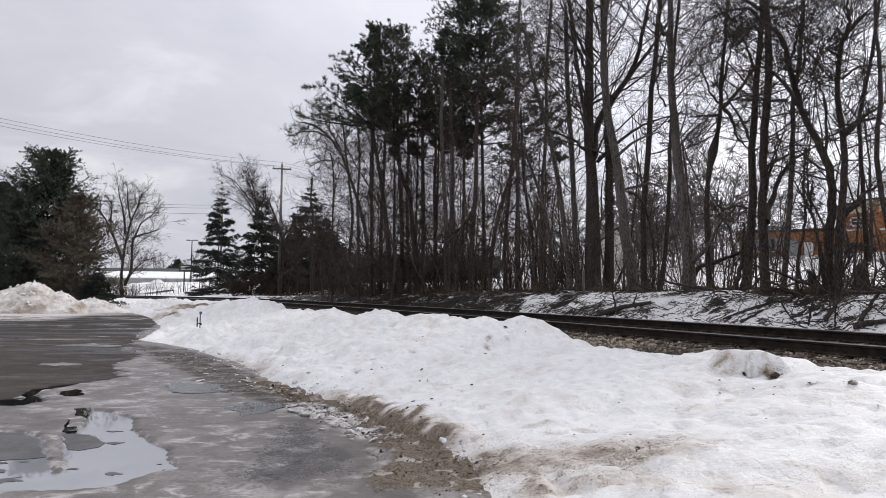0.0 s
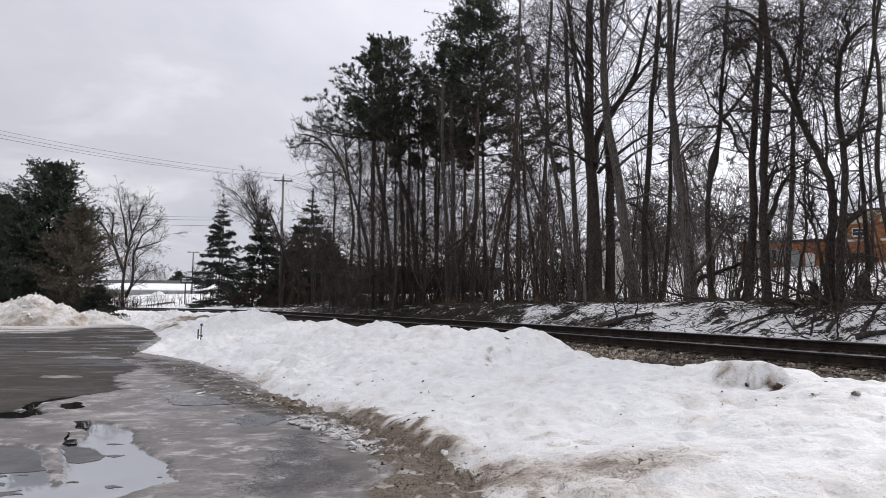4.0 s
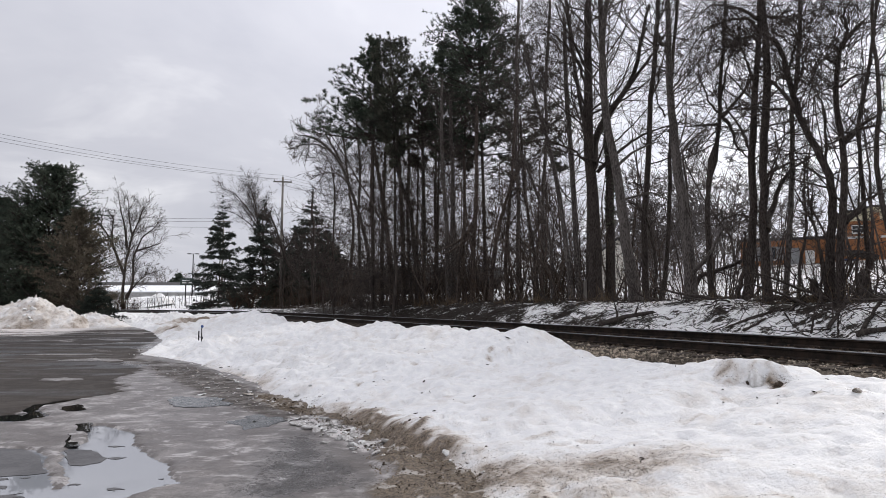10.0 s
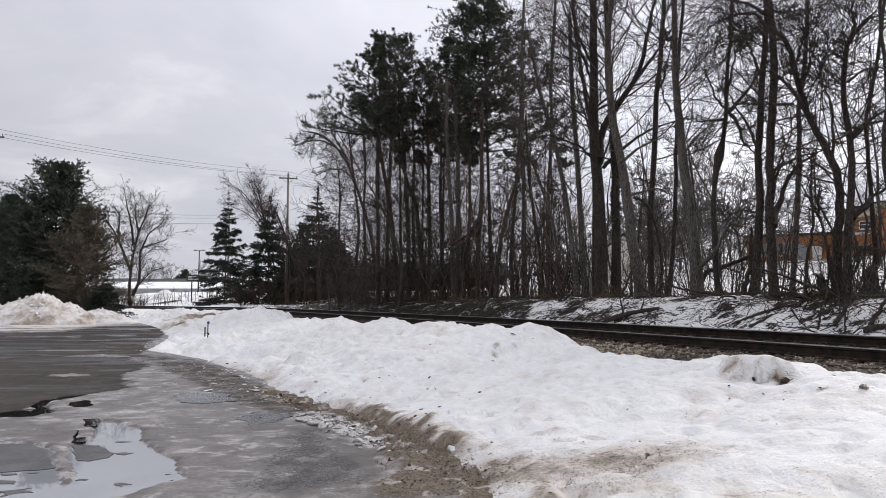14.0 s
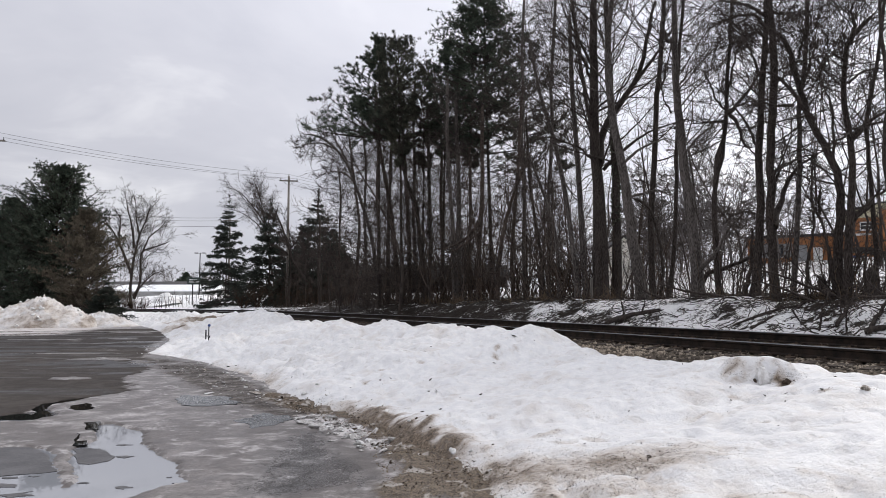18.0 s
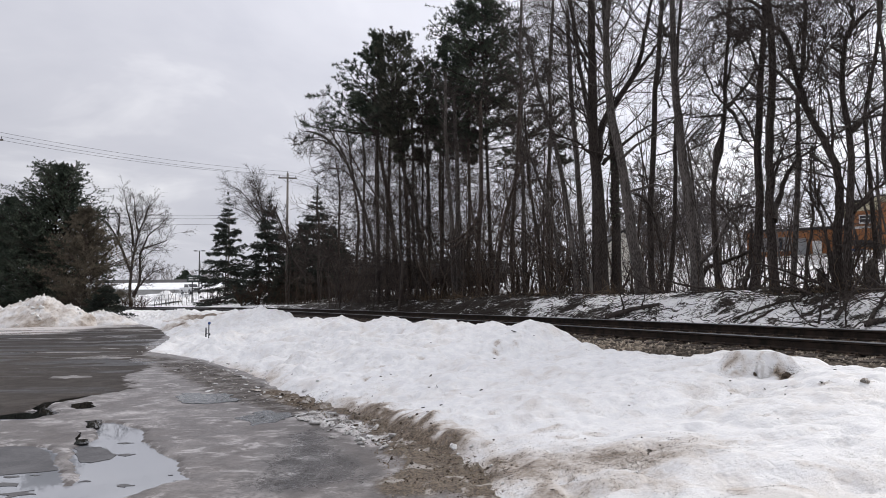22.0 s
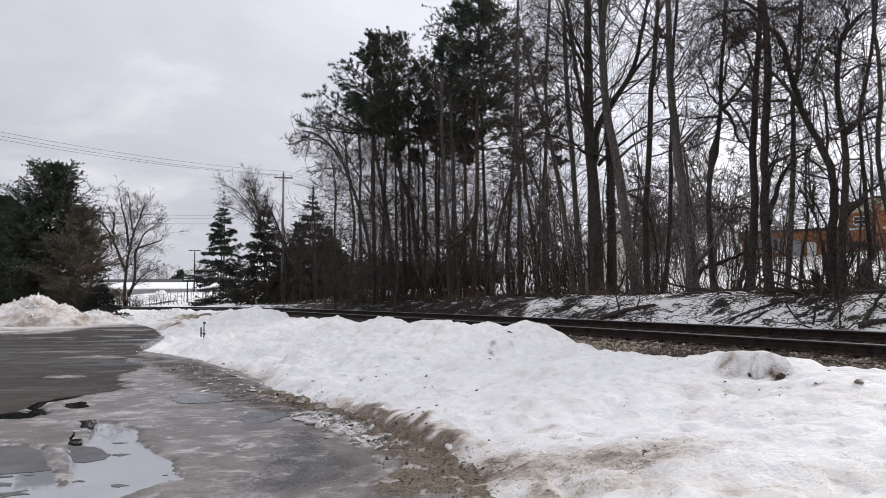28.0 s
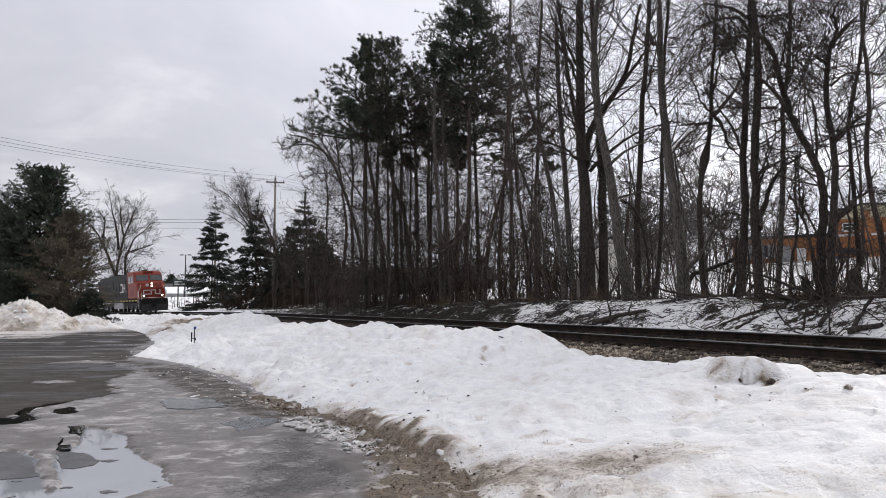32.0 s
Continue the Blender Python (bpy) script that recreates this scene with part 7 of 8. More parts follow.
def make_buildings():
    make_brick_building()
    gabled("house", 13.6, 17.0, 60, 63, 5.9, 7.4, SIDING, DARK_ROOF, "pale cream house with a gable behind the trees", ((16.2, 5.0, 0.8, 1.1),), along_x=False)
    gabled("barn", -15.5, 7.0, 84, 94, 4.6, 6.3, plain("dark_boards", (0.018, 0.016, 0.014), (0.04, 0.035, 0.031), 1, 0.9, bump_s=0.2, fine=10), DARK_ROOF, "long dark low building behind the thicket", ((-12, 3.9, 1.2, 0.9), (-7, 3.9, 1.2, 0.9), (-2, 3.9, 1.2, 0.9)))
    gabled("warehouse", -100, -52.5, 150, 170, 4.1, 5.6, GREY_WALL, SNOWY, "low grey shed with a snow-covered roof across the field", snow=True)
    gabled("warehouse", -125, -78, 215, 235, 7.2, 8.3, plain("brown_siding", (0.12, 0.10, 0.085), (0.20, 0.175, 0.15), 0.5, 0.9, bump_s=0.1, fine=6), DARK_ROOF, "long low brown shed on the skyline", ((-110, 6.2, 2.0, 0.6), (-95, 6.2, 2.0, 0.6)))
    heap("snow_mound", -47.0, 113, 2.6, 2.0, 1.7, 521, 0.05, "white heap of ploughed snow beyond the fence", 0.2).location.z = ground_at(-47, 113) + 0.5


SNOWY = plain("roof_snow", (0.74, 0.76, 0.79), (0.84, 0.85, 0.87), 1.0, 0.7, bump_s=0.2, fine=8)


# ---- stumps and a post at the wood's edge ----
def make_stumps():
    for i, (s, d, h, r, lean) in enumerate(((-0.35, 5.55, 0.72, 0.15, 0.10), (4.7, 5.7, 0.95, 0.17, 0.10), (5.9, 5.8, 0.75, 0.15, -0.12), (8.4, 6.2, 0.6, 0.13, 0.08))):
        rng = np.random.default_rng(660 + i)
        x, y = (float(v) for v in track(s, d))
        b = empty("tree_stump", x, y, ground_at(x, y))
        t = np.linspace(0, 1, 9)
        P = np.stack([lean * t + 0.02 * rng.normal(size=9), 0.02 * rng.normal(size=9), h * t - 0.15], -1)[None]
        R = (r * (1.0 - 0.35 * t + 0.5 * np.exp(-t * 7)) * (1 + 0.08 * rng.normal(size=9)))[None]
        R[0, -1] = 0.01
        child("stem", mesh_from("stem", *tubes(P, R, 11), BARK_DARK), b)
        Ps, Rs = spread(rng, P, R, 6, 0.55, 0.98, 35, 0.5, 0.22, 4, 0.15, 0.05, rmin=0.01)
        child("splinter_tuft", mesh_from("splinter_tuft", *tubes(Ps, Rs, 4), BARK_RED), b, "splintered broken top")
        tagged(b, "dark broken tree stump at the wood's edge", "stump", "stumps at the wood's edge")
    x, y = (float(v) for v in track(15.25, 5.5))
    b = empty("wooden_post", x, y, ground_at(x, y), 20)
    bm = bmesh.new()
    box(bm, -0.055, 0.055, -0.03, 0.03, -0.2, 0.78, 0.008)
    part("post", bm, POLE_WOOD, b)
    bm = bmesh.new()
    prism(bm, [(-0.055, 0.78), (0.055, 0.78), (0.03, 0.86)], "y", -0.03, 0.03)
    part("tip", bm, POLE_WOOD, b, "slanting cut top")
    tagged(b, "short weathered wooden post on the embankment", "post")


# ---- poles, wires, fence, sign ----
def wire(name, a, b, sag, parent, r=0.012):
    a, b = np.array(a), np.array(b)
    t = np.linspace(0, 1, 25)[:, None]
    P = (a * (1 - t) + b * t)[None]
    P[0, :, 2] -= 4 * sag * (t * (1 - t))[:, 0]
    return child(name, mesh_from(name, *tubes(P, np.full((1, 25), r), 4), DARK_METAL), parent)


def utility_pole(x, y, top, turn, label):
    g = ground_at(x, y)
    b = empty("utility_pole", x, y, g, turn)
    tagged(b, label, "utility pole", "utility poles")
    h = top - g
    bm = bmesh.new()
    rod(bm, (0, 0, -0.3), (0, 0, h), 0.17, 0.11, 10)
    part("pole", bm, POLE_WOOD, b, smooth=True)
    bm = bmesh.new()
    box(bm, -1.0, 1.0, -0.22, -0.10, h - 0.62, h - 0.48, 0.01)
    part("crossarm", bm, POLE_WOOD, b)
    for sx in (-1, 1):
        bm = bmesh.new()
        rod(bm, (sx * 0.65, -0.16, h - 0.6), (0, -0.14, h - 1.1), 0.02)
        part("brace", bm, STEEL, b)
    for ax, pz in ((-0.88, h - 0.48), (0.88, h - 0.48), (0.0, h)):
        bm = bmesh.new()
        rod(bm, (ax, -0.16 if ax else 0, pz), (ax, -0.16 if ax else 0, pz + 0.14), 0.035, 0.05)
        rod(bm, (ax, -0.16 if ax else 0, pz + 0.14), (ax, -0.16 if ax else 0, pz + 0.22), 0.06, 0.03)
        part("insulator", bm, STEEL, b)
    return b


def make_poles():
    spots = [(-35.7, 52.0, 14.7), (-17.7, 74.0, 15.4), (-1.0, 96.0, 15.8)]
    turn = 12
    for i, (x, y, z) in enumerate(spots):
        utility_pole(x, y, z, turn, "tall weathered wooden utility pole with one crossarm")
    line = empty("power_line", 0, 0, 0)
    tagged(line, "three thin sagging overhead wires", "power line")
    c, s = math.cos(radians(turn)), math.sin(radians(turn))
    for (x0, y0, z0), (x1, y1, z1) in zip(spots, spots[1:]):
        for o, dz in ((-0.88, -0.26), (0.88, -0.26), (0, 0.2)):
            wire("wire", (x0 + o * c, y0 + o * s, z0 + dz), (x1 + o * c, y1 + o * s, z1 + dz), 0.45, line)
    line = empty("power_line", 0, 0, 0)
    tagged(line, "distant overhead wires beyond the track", "power line")
    far = [(-53.0, 102.0, 15.0), (-33.2, 102.0, 14.4)]
    for x, y, z in far:
        utility_pole(x, y, z, 20, "distant wooden utility pole half hidden by trees")
    for dz in (-0.1, -0.55, -1.4):
        wire("wire", (far[0][0], 102, far[0][2] + dz), (far[1][0], 102, far[1][2] + dz), 0.25, line, 0.02)
    # parking-lot light
    for x, y, top in ((-47.9, 130, 11.0), (-48.2, 150, 9.4)):
        g = ground_at(x, y)
        b = empty("street_lamp", x, y, g)
        tagged(b, "tall dark steel lamp post with a twin head", "street lamp")
        bm = bmesh.new()
        rod(bm, (0, 0, 0), (0, 0, top - g), 0.14, 0.09)
        part("pole", bm, DARK_METAL, b)
        bm = bmesh.new()
        rod(bm, (-0.6, 0, top - g - 0.05), (0.6, 0, top - g - 0.05), 0.05)
        part("arm", bm, DARK_METAL, b)
        for sx in (-1, 1):
            bm = bmesh.new()
            box(bm, sx * 0.75 - 0.32, sx * 0.75 + 0.32, -0.2, 0.2, top - g - 0.12, top - g + 0.06, 0.04)
            part("lamp_head", bm, DARK_METAL, b)
    # sign board
    g = ground_at(-39.4, 105)
    b = empty("sign_board", -39.4, 105, g)
    tagged(b, "dark green sign board on a post in the snow", "sign")
    bm = bmesh.new()
    rod(bm, (-0.35, 0.1, -0.2), (-0.35, 0.1, 5.3 - g), 0.10)
    part("post", bm, DARK_METAL, b)
    bm = bmesh.new()
    box(bm, -1.15, 1.0, -0.1, 0.1, 4.3 - g, 5.4 - g, 0.04)
    brd = part("board", bm, plain("sign_green", (0.015, 0.03, 0.025), (0.03, 0.05, 0.042), 2, 0.5, bump_s=0.03), b)
    for z0, z1, x0, x1 in ((4.95, 5.12, -0.85, 0.4), (4.62, 4.76, -0.85, 0.7)):
        bm = bmesh.new()
        box(bm, x0, x1, -0.12, -0.102, z0 - g, z1 - g)
        part("lettering", bm, TRIM_WHITE, brd, "pale unreadable lettering bar")
    bm = bmesh.new()
    box(bm, 1.02, 1.9, -0.2, 0.2, 4.3 - g, 5.2 - g, 0.04)
    part("cabinet", bm, DARK_METAL, b)
    # chain-link fence beyond the line
    f = empty("fence", 0, 0, 0)
    tagged(f, "wire fence with thin posts across the snow", "fence")
    pts = [(-50.0 + 1.15 * i, 108 - 0.17 * i) for i in range(22)]
    for x, y in pts:
        bm = bmesh.new()
        g = ground_at(x, y)
        rod(bm, (x, y, g - 0.2), (x, y, g + 1.7), 0.045, sides=6)
        part("post", bm, STEEL, f)
    for h in (0.35, 1.0, 1.65):
        for (xa, ya), (xb, yb) in zip(pts, pts[1:]):
            wire("strand", (xa, ya, ground_at(xa, ya) + h), (xb, yb, ground_at(xb, yb) + h), 0.01, f, 0.012)


def make_stake():
    x, y = -7.65, 21.69
    s, d = along(np.array([x]), np.array([y]))
    z = float(bank_height(s, d)[0][0])
    b = empty("marker_stake", x, y, z - 0.02)
    tagged(b, "short dark marker stake with a blue cap in the snow", "marker")
    bm = bmesh.new()
    rod(bm, (0, 0, -0.1), (0.0, 0, 0.58), 0.017, sides=6)
    part("rod", bm, DARK_METAL, b)
    bm = bmesh.new()
    bmesh.ops.create_uvsphere(bm, u_segments=10, v_segments=8, radius=0.045, matrix=Matrix.Translation((0.01, 0, 0.60)))
    part("cap", bm, BLUE_PAINT, b, smooth=True)
    for dx, z0, z1 in ((-0.09, 0.33, 0.46), (0.03, 0.21, 0.28), (-0.09, 0.16, 0.38)):
        bm = bmesh.new()
        box(bm, dx - 0.018, dx + 0.018, -0.015, 0.015, z0, z1, 0.004)
        part("bracket", bm, DARK_METAL, b)
    bm = bmesh.new()
    rod(bm, (-0.09, 0, 0.28), (0.04, 0, 0.24), 0.012, sides=6)
    part("arm", bm, DARK_METAL, b)


make_undergrowth()
make_fallen_wood()
make_far_woods()
make_buildings()
make_stumps()
make_poles()
make_stake()


# ---- small things on the snow ----
def lump_mesh(name, seed, mat, flat=0.6, rough=0.75, sub=2):
    bm = bmesh.new()
    bmesh.ops.create_icosphere(bm, subdivisions=sub, radius=1.0)
    off = Vector((seed * 3.7, seed * 1.9, 0))
    for v in bm.verts:
        k = 1 + rough * noise.noise(v.co * 1.6 + off) + 0.7 * rough * noise.noise(v.co * 3.9 + off)
        v.co = v.co * k
        v.co.z *= flat
    me = bpy.data.meshes.new(name)
    bm.to_mesh(me)
    bm.free()
    me.materials.append(mat)
    me.polygons.foreach_set("use_smooth", np.full(len(me.polygons), True))
    return me


def bank_z(x, y):
    s, d = along(np.array([float(x)]), np.array([float(y)]))
    return float(np.maximum(bank_height(s, d)[0], 0.0)[0])


def make_small_things():
    rng = np.random.default_rng(601)
    bank = bpy.data.objects["snow_bank"]
    white = [lump_mesh("snow_chunk", k, SNOW_CHUNK) for k in range(5)]
    soil = [lump_mesh("soil_clod", 20 + k, SOIL, 0.55, 0.6) for k in range(4)]
    # crumbs along the foot of the bank
    for i in range(120):
        s = rng.uniform(-3, 9) if i < 80 else rng.uniform(9, 30)
        toe = float(np.interp(s, TOE_S, TOE_D))
        d = toe + rng.normal(0.02, 0.16)
        x, y = (float(v) for v in track(s, d))
        muddy = 0.2 < s < 4.5 and rng.random() < 0.7
        ob = child("soil_clod" if muddy else "snow_chunk", (soil if muddy else white)[i % 4], bank)
        r = (rng.gamma(2.0, 0.008) + 0.007) * (0.45 if muddy else 1.0)
        ob.matrix_basis = Matrix.LocRotScale((x, y, max(bank_z(x, y), 0.02) + 0.2 * r), Euler((rng.normal(0, 0.3), rng.normal(0, 0.3), rng.uniform(0, 6.3))), (r * rng.uniform(0.8, 1.5), r, r))
    # the broken block on the crest
    for x, y, r, turn in ((3.80, 8.40, 0.13, -0.42),):
        ob = child("ice_block", white[1], bank, "broken block of hard snow")
        ob.matrix_basis = Matrix.LocRotScale((x, y, bank_z(x, y) - 0.04), Euler((0.2, 0.1, turn)), (r * 0.75, r * 0.5, r * 1.7))
    # broken crusts on the big ploughed heaps
    for mound in [o for o in scene.objects if o.name.startswith("snow_mound") and o.location.x < -24 and o.location.y < 60]:
        co = mound.data.vertices
        for i in range(130):
            v = co[int(rng.integers(len(co)))].co
            if v.z < 0.15:
                continue
            r = rng.gamma(2.0, 0.035) + 0.03
            ob = child("snow_chunk", white[i % 5], mound)
            ob.matrix_basis = Matrix.LocRotScale((v.x, v.y, v.z), Euler((rng.normal(0, 0.6), rng.normal(0, 0.6), rng.uniform(0, 6.3))), (r * 1.3, r, r))
    # slush pushed aside by wheels
    pale = [lump_mesh("snow_chunk", 50 + k, SLUSH_GREY, 0.7, 0.4) for k in range(4)]
    patch = empty("slush_patch")
    tagged(patch, "strip of broken white slush lumps on dirty ice", "slush")
    for i in range(240):
        t = rng.random()
        x, y = -1.95 + 1.35 * t + rng.normal(0, 0.14), 9.5 - 1.9 * t + rng.normal(0, 0.20)
        r = rng.gamma(1.6, 0.012) + 0.007
        ob = child("snow_chunk", (white if i % 3 == 0 else pale)[i % 4], patch)
        ob.matrix_basis = Matrix.LocRotScale((x, y, 0.028 + 0.15 * r), Euler((rng.normal(0, 0.3), rng.normal(0, 0.3), rng.uniform(0, 6.3))), (r * rng.uniform(0.9, 1.6), r, r * 0.6))
    # broken crust left in the wheel ruts
    crust = empty("slush_patch")
    tagged(crust, "broken crusts of dirty ice in the wheel ruts", "slush")
    grey = [lump_mesh("ice_crust", 70 + k, DIRTY_SNOW, 0.35, 0.8) for k in range(4)]
    for i in range(290):
        t = rng.random() * 2
        a, b = ((-6.7, 16.8), (-3.8, 12.5)) if t < 1 else ((-3.8, 12.5), (-1.8, 9.8))
        k = t % 1
        x, y = a[0] + (b[0] - a[0]) * k + rng.normal(0, 0.28), a[1] + (b[1] - a[1]) * k + rng.normal(0, 0.45)
        r = rng.gamma(1.6, 0.0055) + 0.005
        ob = child("ice_crust", (white if rng.random() < 0.35 else grey)[i % 4], crust)
        ob.matrix_basis = Matrix.LocRotScale((x, y, 0.03 + 0.1 * r), Euler((rng.normal(0, 0.15), rng.normal(0, 0.15), rng.uniform(0, 6.3))), (r * rng.uniform(1.0, 2.0), r, r * 0.35))
    # crumbled soil and dirty snow under the bank's muddy foot
    crumbs = empty("soil_patch")
    tagged(crumbs, "crumbled soil and dirty snow along the muddy foot of the bank", "soil")
    for i in range(280):
        s = rng.uniform(-1.2, 5.5)
        d = float(np.interp(s, TOE_S, TOE_D)) + rng.normal(-0.05, 0.17)
        x, y = (float(v) for v in track(s, d))
        r = rng.gamma(1.6, 0.0032) + 0.003
        ob = child("soil_clod", (soil if rng.random() < 0.6 else grey)[i % 4], crumbs)
        ob.matrix_basis = Matrix.LocRotScale((x, y, max(bank_z(x, y), 0.045) + 0.3 * r), Euler((rng.normal(0, 0.5), rng.normal(0, 0.5), rng.uniform(0, 6.3))), (r * rng.uniform(0.9, 1.6), r, r * 0.9))
    # grit left by the plough
    spots, sizes = [], []
    for x0, y0, x1, y1, r, amt in STREAKS:
        n = int(3600 * amt * (math.hypot(x1 - x0, y1 - y0) + 2 * r) * 2 * r / 0.25)
        k = rng.random(n)
        spots.append(np.stack([x0 + (x1 - x0) * k + rng.normal(0, 0.9 * r, n), y0 + (y1 - y0) * k + rng.normal(0, 0.9 * r, n)], -1))
        sizes.append(0.0011 + rng.gamma(1.0, 0.0007, n))
    spots, sizes = np.concatenate(spots), np.concatenate(sizes)
    keep = fbm(spots[:, 0] / 0.11, spots[:, 1] / 0.11, 147, 3) > -0.06
    spots, sizes = spots[keep], sizes[keep]
    sp, dp = along(spots[:, 0], spots[:, 1])
    hz = np.maximum(bank_height(sp, dp)[0], 0.0) + 0.2 * sizes
    octa = np.array([(1, 0, 0), (0, 1, 0), (-1, 0, 0), (0, -1, 0), (0, 0, 0.8), (0, 0, -0.8)])
    grains = octa[None] * sizes[:, None, None] * rng.uniform(0.6, 1.5, (len(sizes), 6, 1)) + np.column_stack([spots, hz])[:, None]
    sides = np.array([(0, 1, 4), (1, 2, 4), (2, 3, 4), (3, 0, 4), (1, 0, 5), (2, 1, 5), (3, 2, 5), (0, 3, 5)])
    tagged(new("grit", mesh_from("grit", grains.reshape(-1, 3), (sides[None] + 6 * np.arange(len(sizes))[:, None, None]).reshape(-1, 3), GRIT, smooth=False)), "dark sandy grit strewn over the soiled snow", "grit", kind="stuff")
    # crumbled soil too fine to count
    n = 9000
    sp = rng.uniform(-1.6, 4.6, n)
    dp = np.interp(sp, TOE_S, TOE_D) + np.where(rng.random(n) < 0.45, rng.normal(0.06, 0.13, n), rng.uniform(-1.0, 0.15, n))
    xs, ys = track(sp, dp)
    keep = (inside(xs, ys, MUD) > -0.12) & (fbm(xs / 0.16, ys / 0.16, 149, 3) > -0.10)
    sp, dp, xs, ys = sp[keep], dp[keep], xs[keep], ys[keep]
    sizes = 0.0022 + rng.gamma(1.1, 0.0020, len(xs))
    mud = inside(xs + 0.3 * fbm(xs / 0.5, ys / 0.5, 91, 4), ys + 0.3 * fbm(xs / 0.5, ys / 0.5, 93, 4), MUD)
    bed = 0.03 + smooth01(mud, -0.15, 0.2) * (0.035 + 0.075 * fbm(xs / 0.20, ys / 0.20, 107, 4, 0.7))
    hz = np.maximum(np.maximum(bank_height(sp, dp)[0], bed), 0.0) + 0.3 * sizes
    grains = octa[None] * sizes[:, None, None] * rng.uniform(0.6, 1.5, (len(sizes), 6, 1)) + np.column_stack([xs, ys, hz])[:, None]
    tagged(new("soil_crumbs", mesh_from("soil_crumbs", grains.reshape(-1, 3), (sides[None] + 6 * np.arange(len(sizes))[:, None, None]).reshape(-1, 3), CRUMB, smooth=False)), "loose crumbs of frozen soil along the bank's foot", "soil", kind="stuff")
    # black soil on the broken face of the crest
    for i, (x, y, r) in enumerate(((4.02, 8.28, 0.045), (4.08, 8.22, 0.04), (3.97, 8.24, 0.035), (4.12, 8.20, 0.03), (4.00, 8.20, 0.03), (4.05, 8.16, 0.025), (3.70, 8.42, 0.025))):
        ob = child("soil_clod", soil[i % 4], bank)
        ob.matrix_basis = Matrix.LocRotScale((x, y, bank_z(x, y) - 0.10), Euler((rng.normal(0, 0.5), rng.normal(0, 0.5), rng.uniform(0, 6.3))), (r, r * 0.8, r * 1.2))
    # scraps of bark and dead leaves
    bits = [lump_mesh("bark_scrap", 40 + k, BARK_SCRAP, 0.28, 0.7) for k in range(4)]
    spots = [(-5.27, 16.31, 0.07), (-5.05, 16.2, 0.04), (-2.99, 15.45, 0.05), (-1.15, 11.35, 0.03), (-0.99, 11.45, 0.04), (-0.12, 8.55, 0.035), (0.41, 9.26, 0.035), (1.23, 13.24, 0.07), (0.79, 12.38, 0.06),
             (1.64, 5.77, 0.024), (1.66, 5.83, 0.03), (1.62, 5.72, 0.018), (1.69, 5.90, 0.02), (1.73, 5.86, 0.016), (1.78, 5.93, 0.012), (1.58, 5.80, 0.012), (3.84, 7.18, 0.03), (3.45, 7.62, 0.03), (1.24, 6.44, 0.022), (-1.10, 11.2, 0.025), (-0.19, 9.51, 0.03), (1.94, 7.53, 0.02), (-0.4, 14.2, 0.04), (4.3, 7.75, 0.03)]
    for i in range(46):
        x, y = rng.uniform(-4, 4.5), rng.uniform(5.2, 15)
        s, d = along(np.array([x]), np.array([y]))
        if bank_height(s, d)[1][0] > 0.08 and d[0] < -3.3:
            spots.append((x, y, rng.gamma(2, 0.006) + 0.008))
    for i, (x, y, r) in enumerate(spots):
        ob = new("bark_scrap", bits[i % 4])
        ob.matrix_basis = Matrix.LocRotScale((x, y, bank_z(x, y) + 0.25 * r), Euler((rng.normal(0, 0.5), rng.normal(0, 0.5), rng.uniform(0, 6.3))), (r * 0.7, r * 0.45, r * 0.5))
        tagged(ob, "dark scrap of bark lying on the snow", "bark", "bark scraps on the snow bank")
    # a soiled clod on the bank
    ob = new("dirt_lump", lump_mesh("dirt_lump", 33, SOILED_LUMP, 0.7, 0.6))
    ob.matrix_basis = Matrix.LocRotScale((4.10, 6.86, bank_z(4.10, 6.86) + 0.01), Euler((0, 0, 1)), (0.055, 0.045, 0.045))
    tagged(ob, "brown frozen lump of soil on the snow", "soil")
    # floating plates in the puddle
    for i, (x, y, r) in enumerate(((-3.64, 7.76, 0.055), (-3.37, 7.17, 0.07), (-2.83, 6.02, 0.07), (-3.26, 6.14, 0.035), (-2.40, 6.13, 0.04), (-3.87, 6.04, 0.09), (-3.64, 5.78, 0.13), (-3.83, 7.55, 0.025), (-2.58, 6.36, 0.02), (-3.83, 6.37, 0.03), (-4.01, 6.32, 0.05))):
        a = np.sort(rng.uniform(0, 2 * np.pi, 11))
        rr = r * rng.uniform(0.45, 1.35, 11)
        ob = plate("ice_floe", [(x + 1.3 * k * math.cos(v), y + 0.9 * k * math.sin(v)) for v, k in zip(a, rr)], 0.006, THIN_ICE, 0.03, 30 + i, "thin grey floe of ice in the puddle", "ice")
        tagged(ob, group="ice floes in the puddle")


SNOW_CHUNK = plain("snow_lump", (0.60, 0.585, 0.565), (0.84, 0.84, 0.835), 1.3, 0.7, bump_s=0.6, fine=7)
SOILED_LUMP = plain("soiled_snow_lump", (0.13, 0.10, 0.075), (0.66, 0.62, 0.56), 2.4, 0.85, bump_s=0.6, fine=7)
SLUSH_GREY = plain("grey_slush", (0.36, 0.34, 0.32), (0.66, 0.645, 0.63), 2.0, 0.75, bump_s=0.6, fine=12)
DIRTY_SNOW = plain("dirty_snow", (0.16, 0.13, 0.10), (0.58, 0.54, 0.49), 2.0, 0.8, bump_s=0.6, fine=9)
SOIL = plain("frozen_soil", (0.034, 0.025, 0.019), (0.15, 0.115, 0.085), 2.0, 0.95, bump_s=0.8, fine=9, spec=0.2)
CRUMB = plain("soil_crumb", (0.055, 0.042, 0.032), (0.30, 0.245, 0.185), 3.0, 0.95, bump_s=0, spec=0.2, island=1.2)
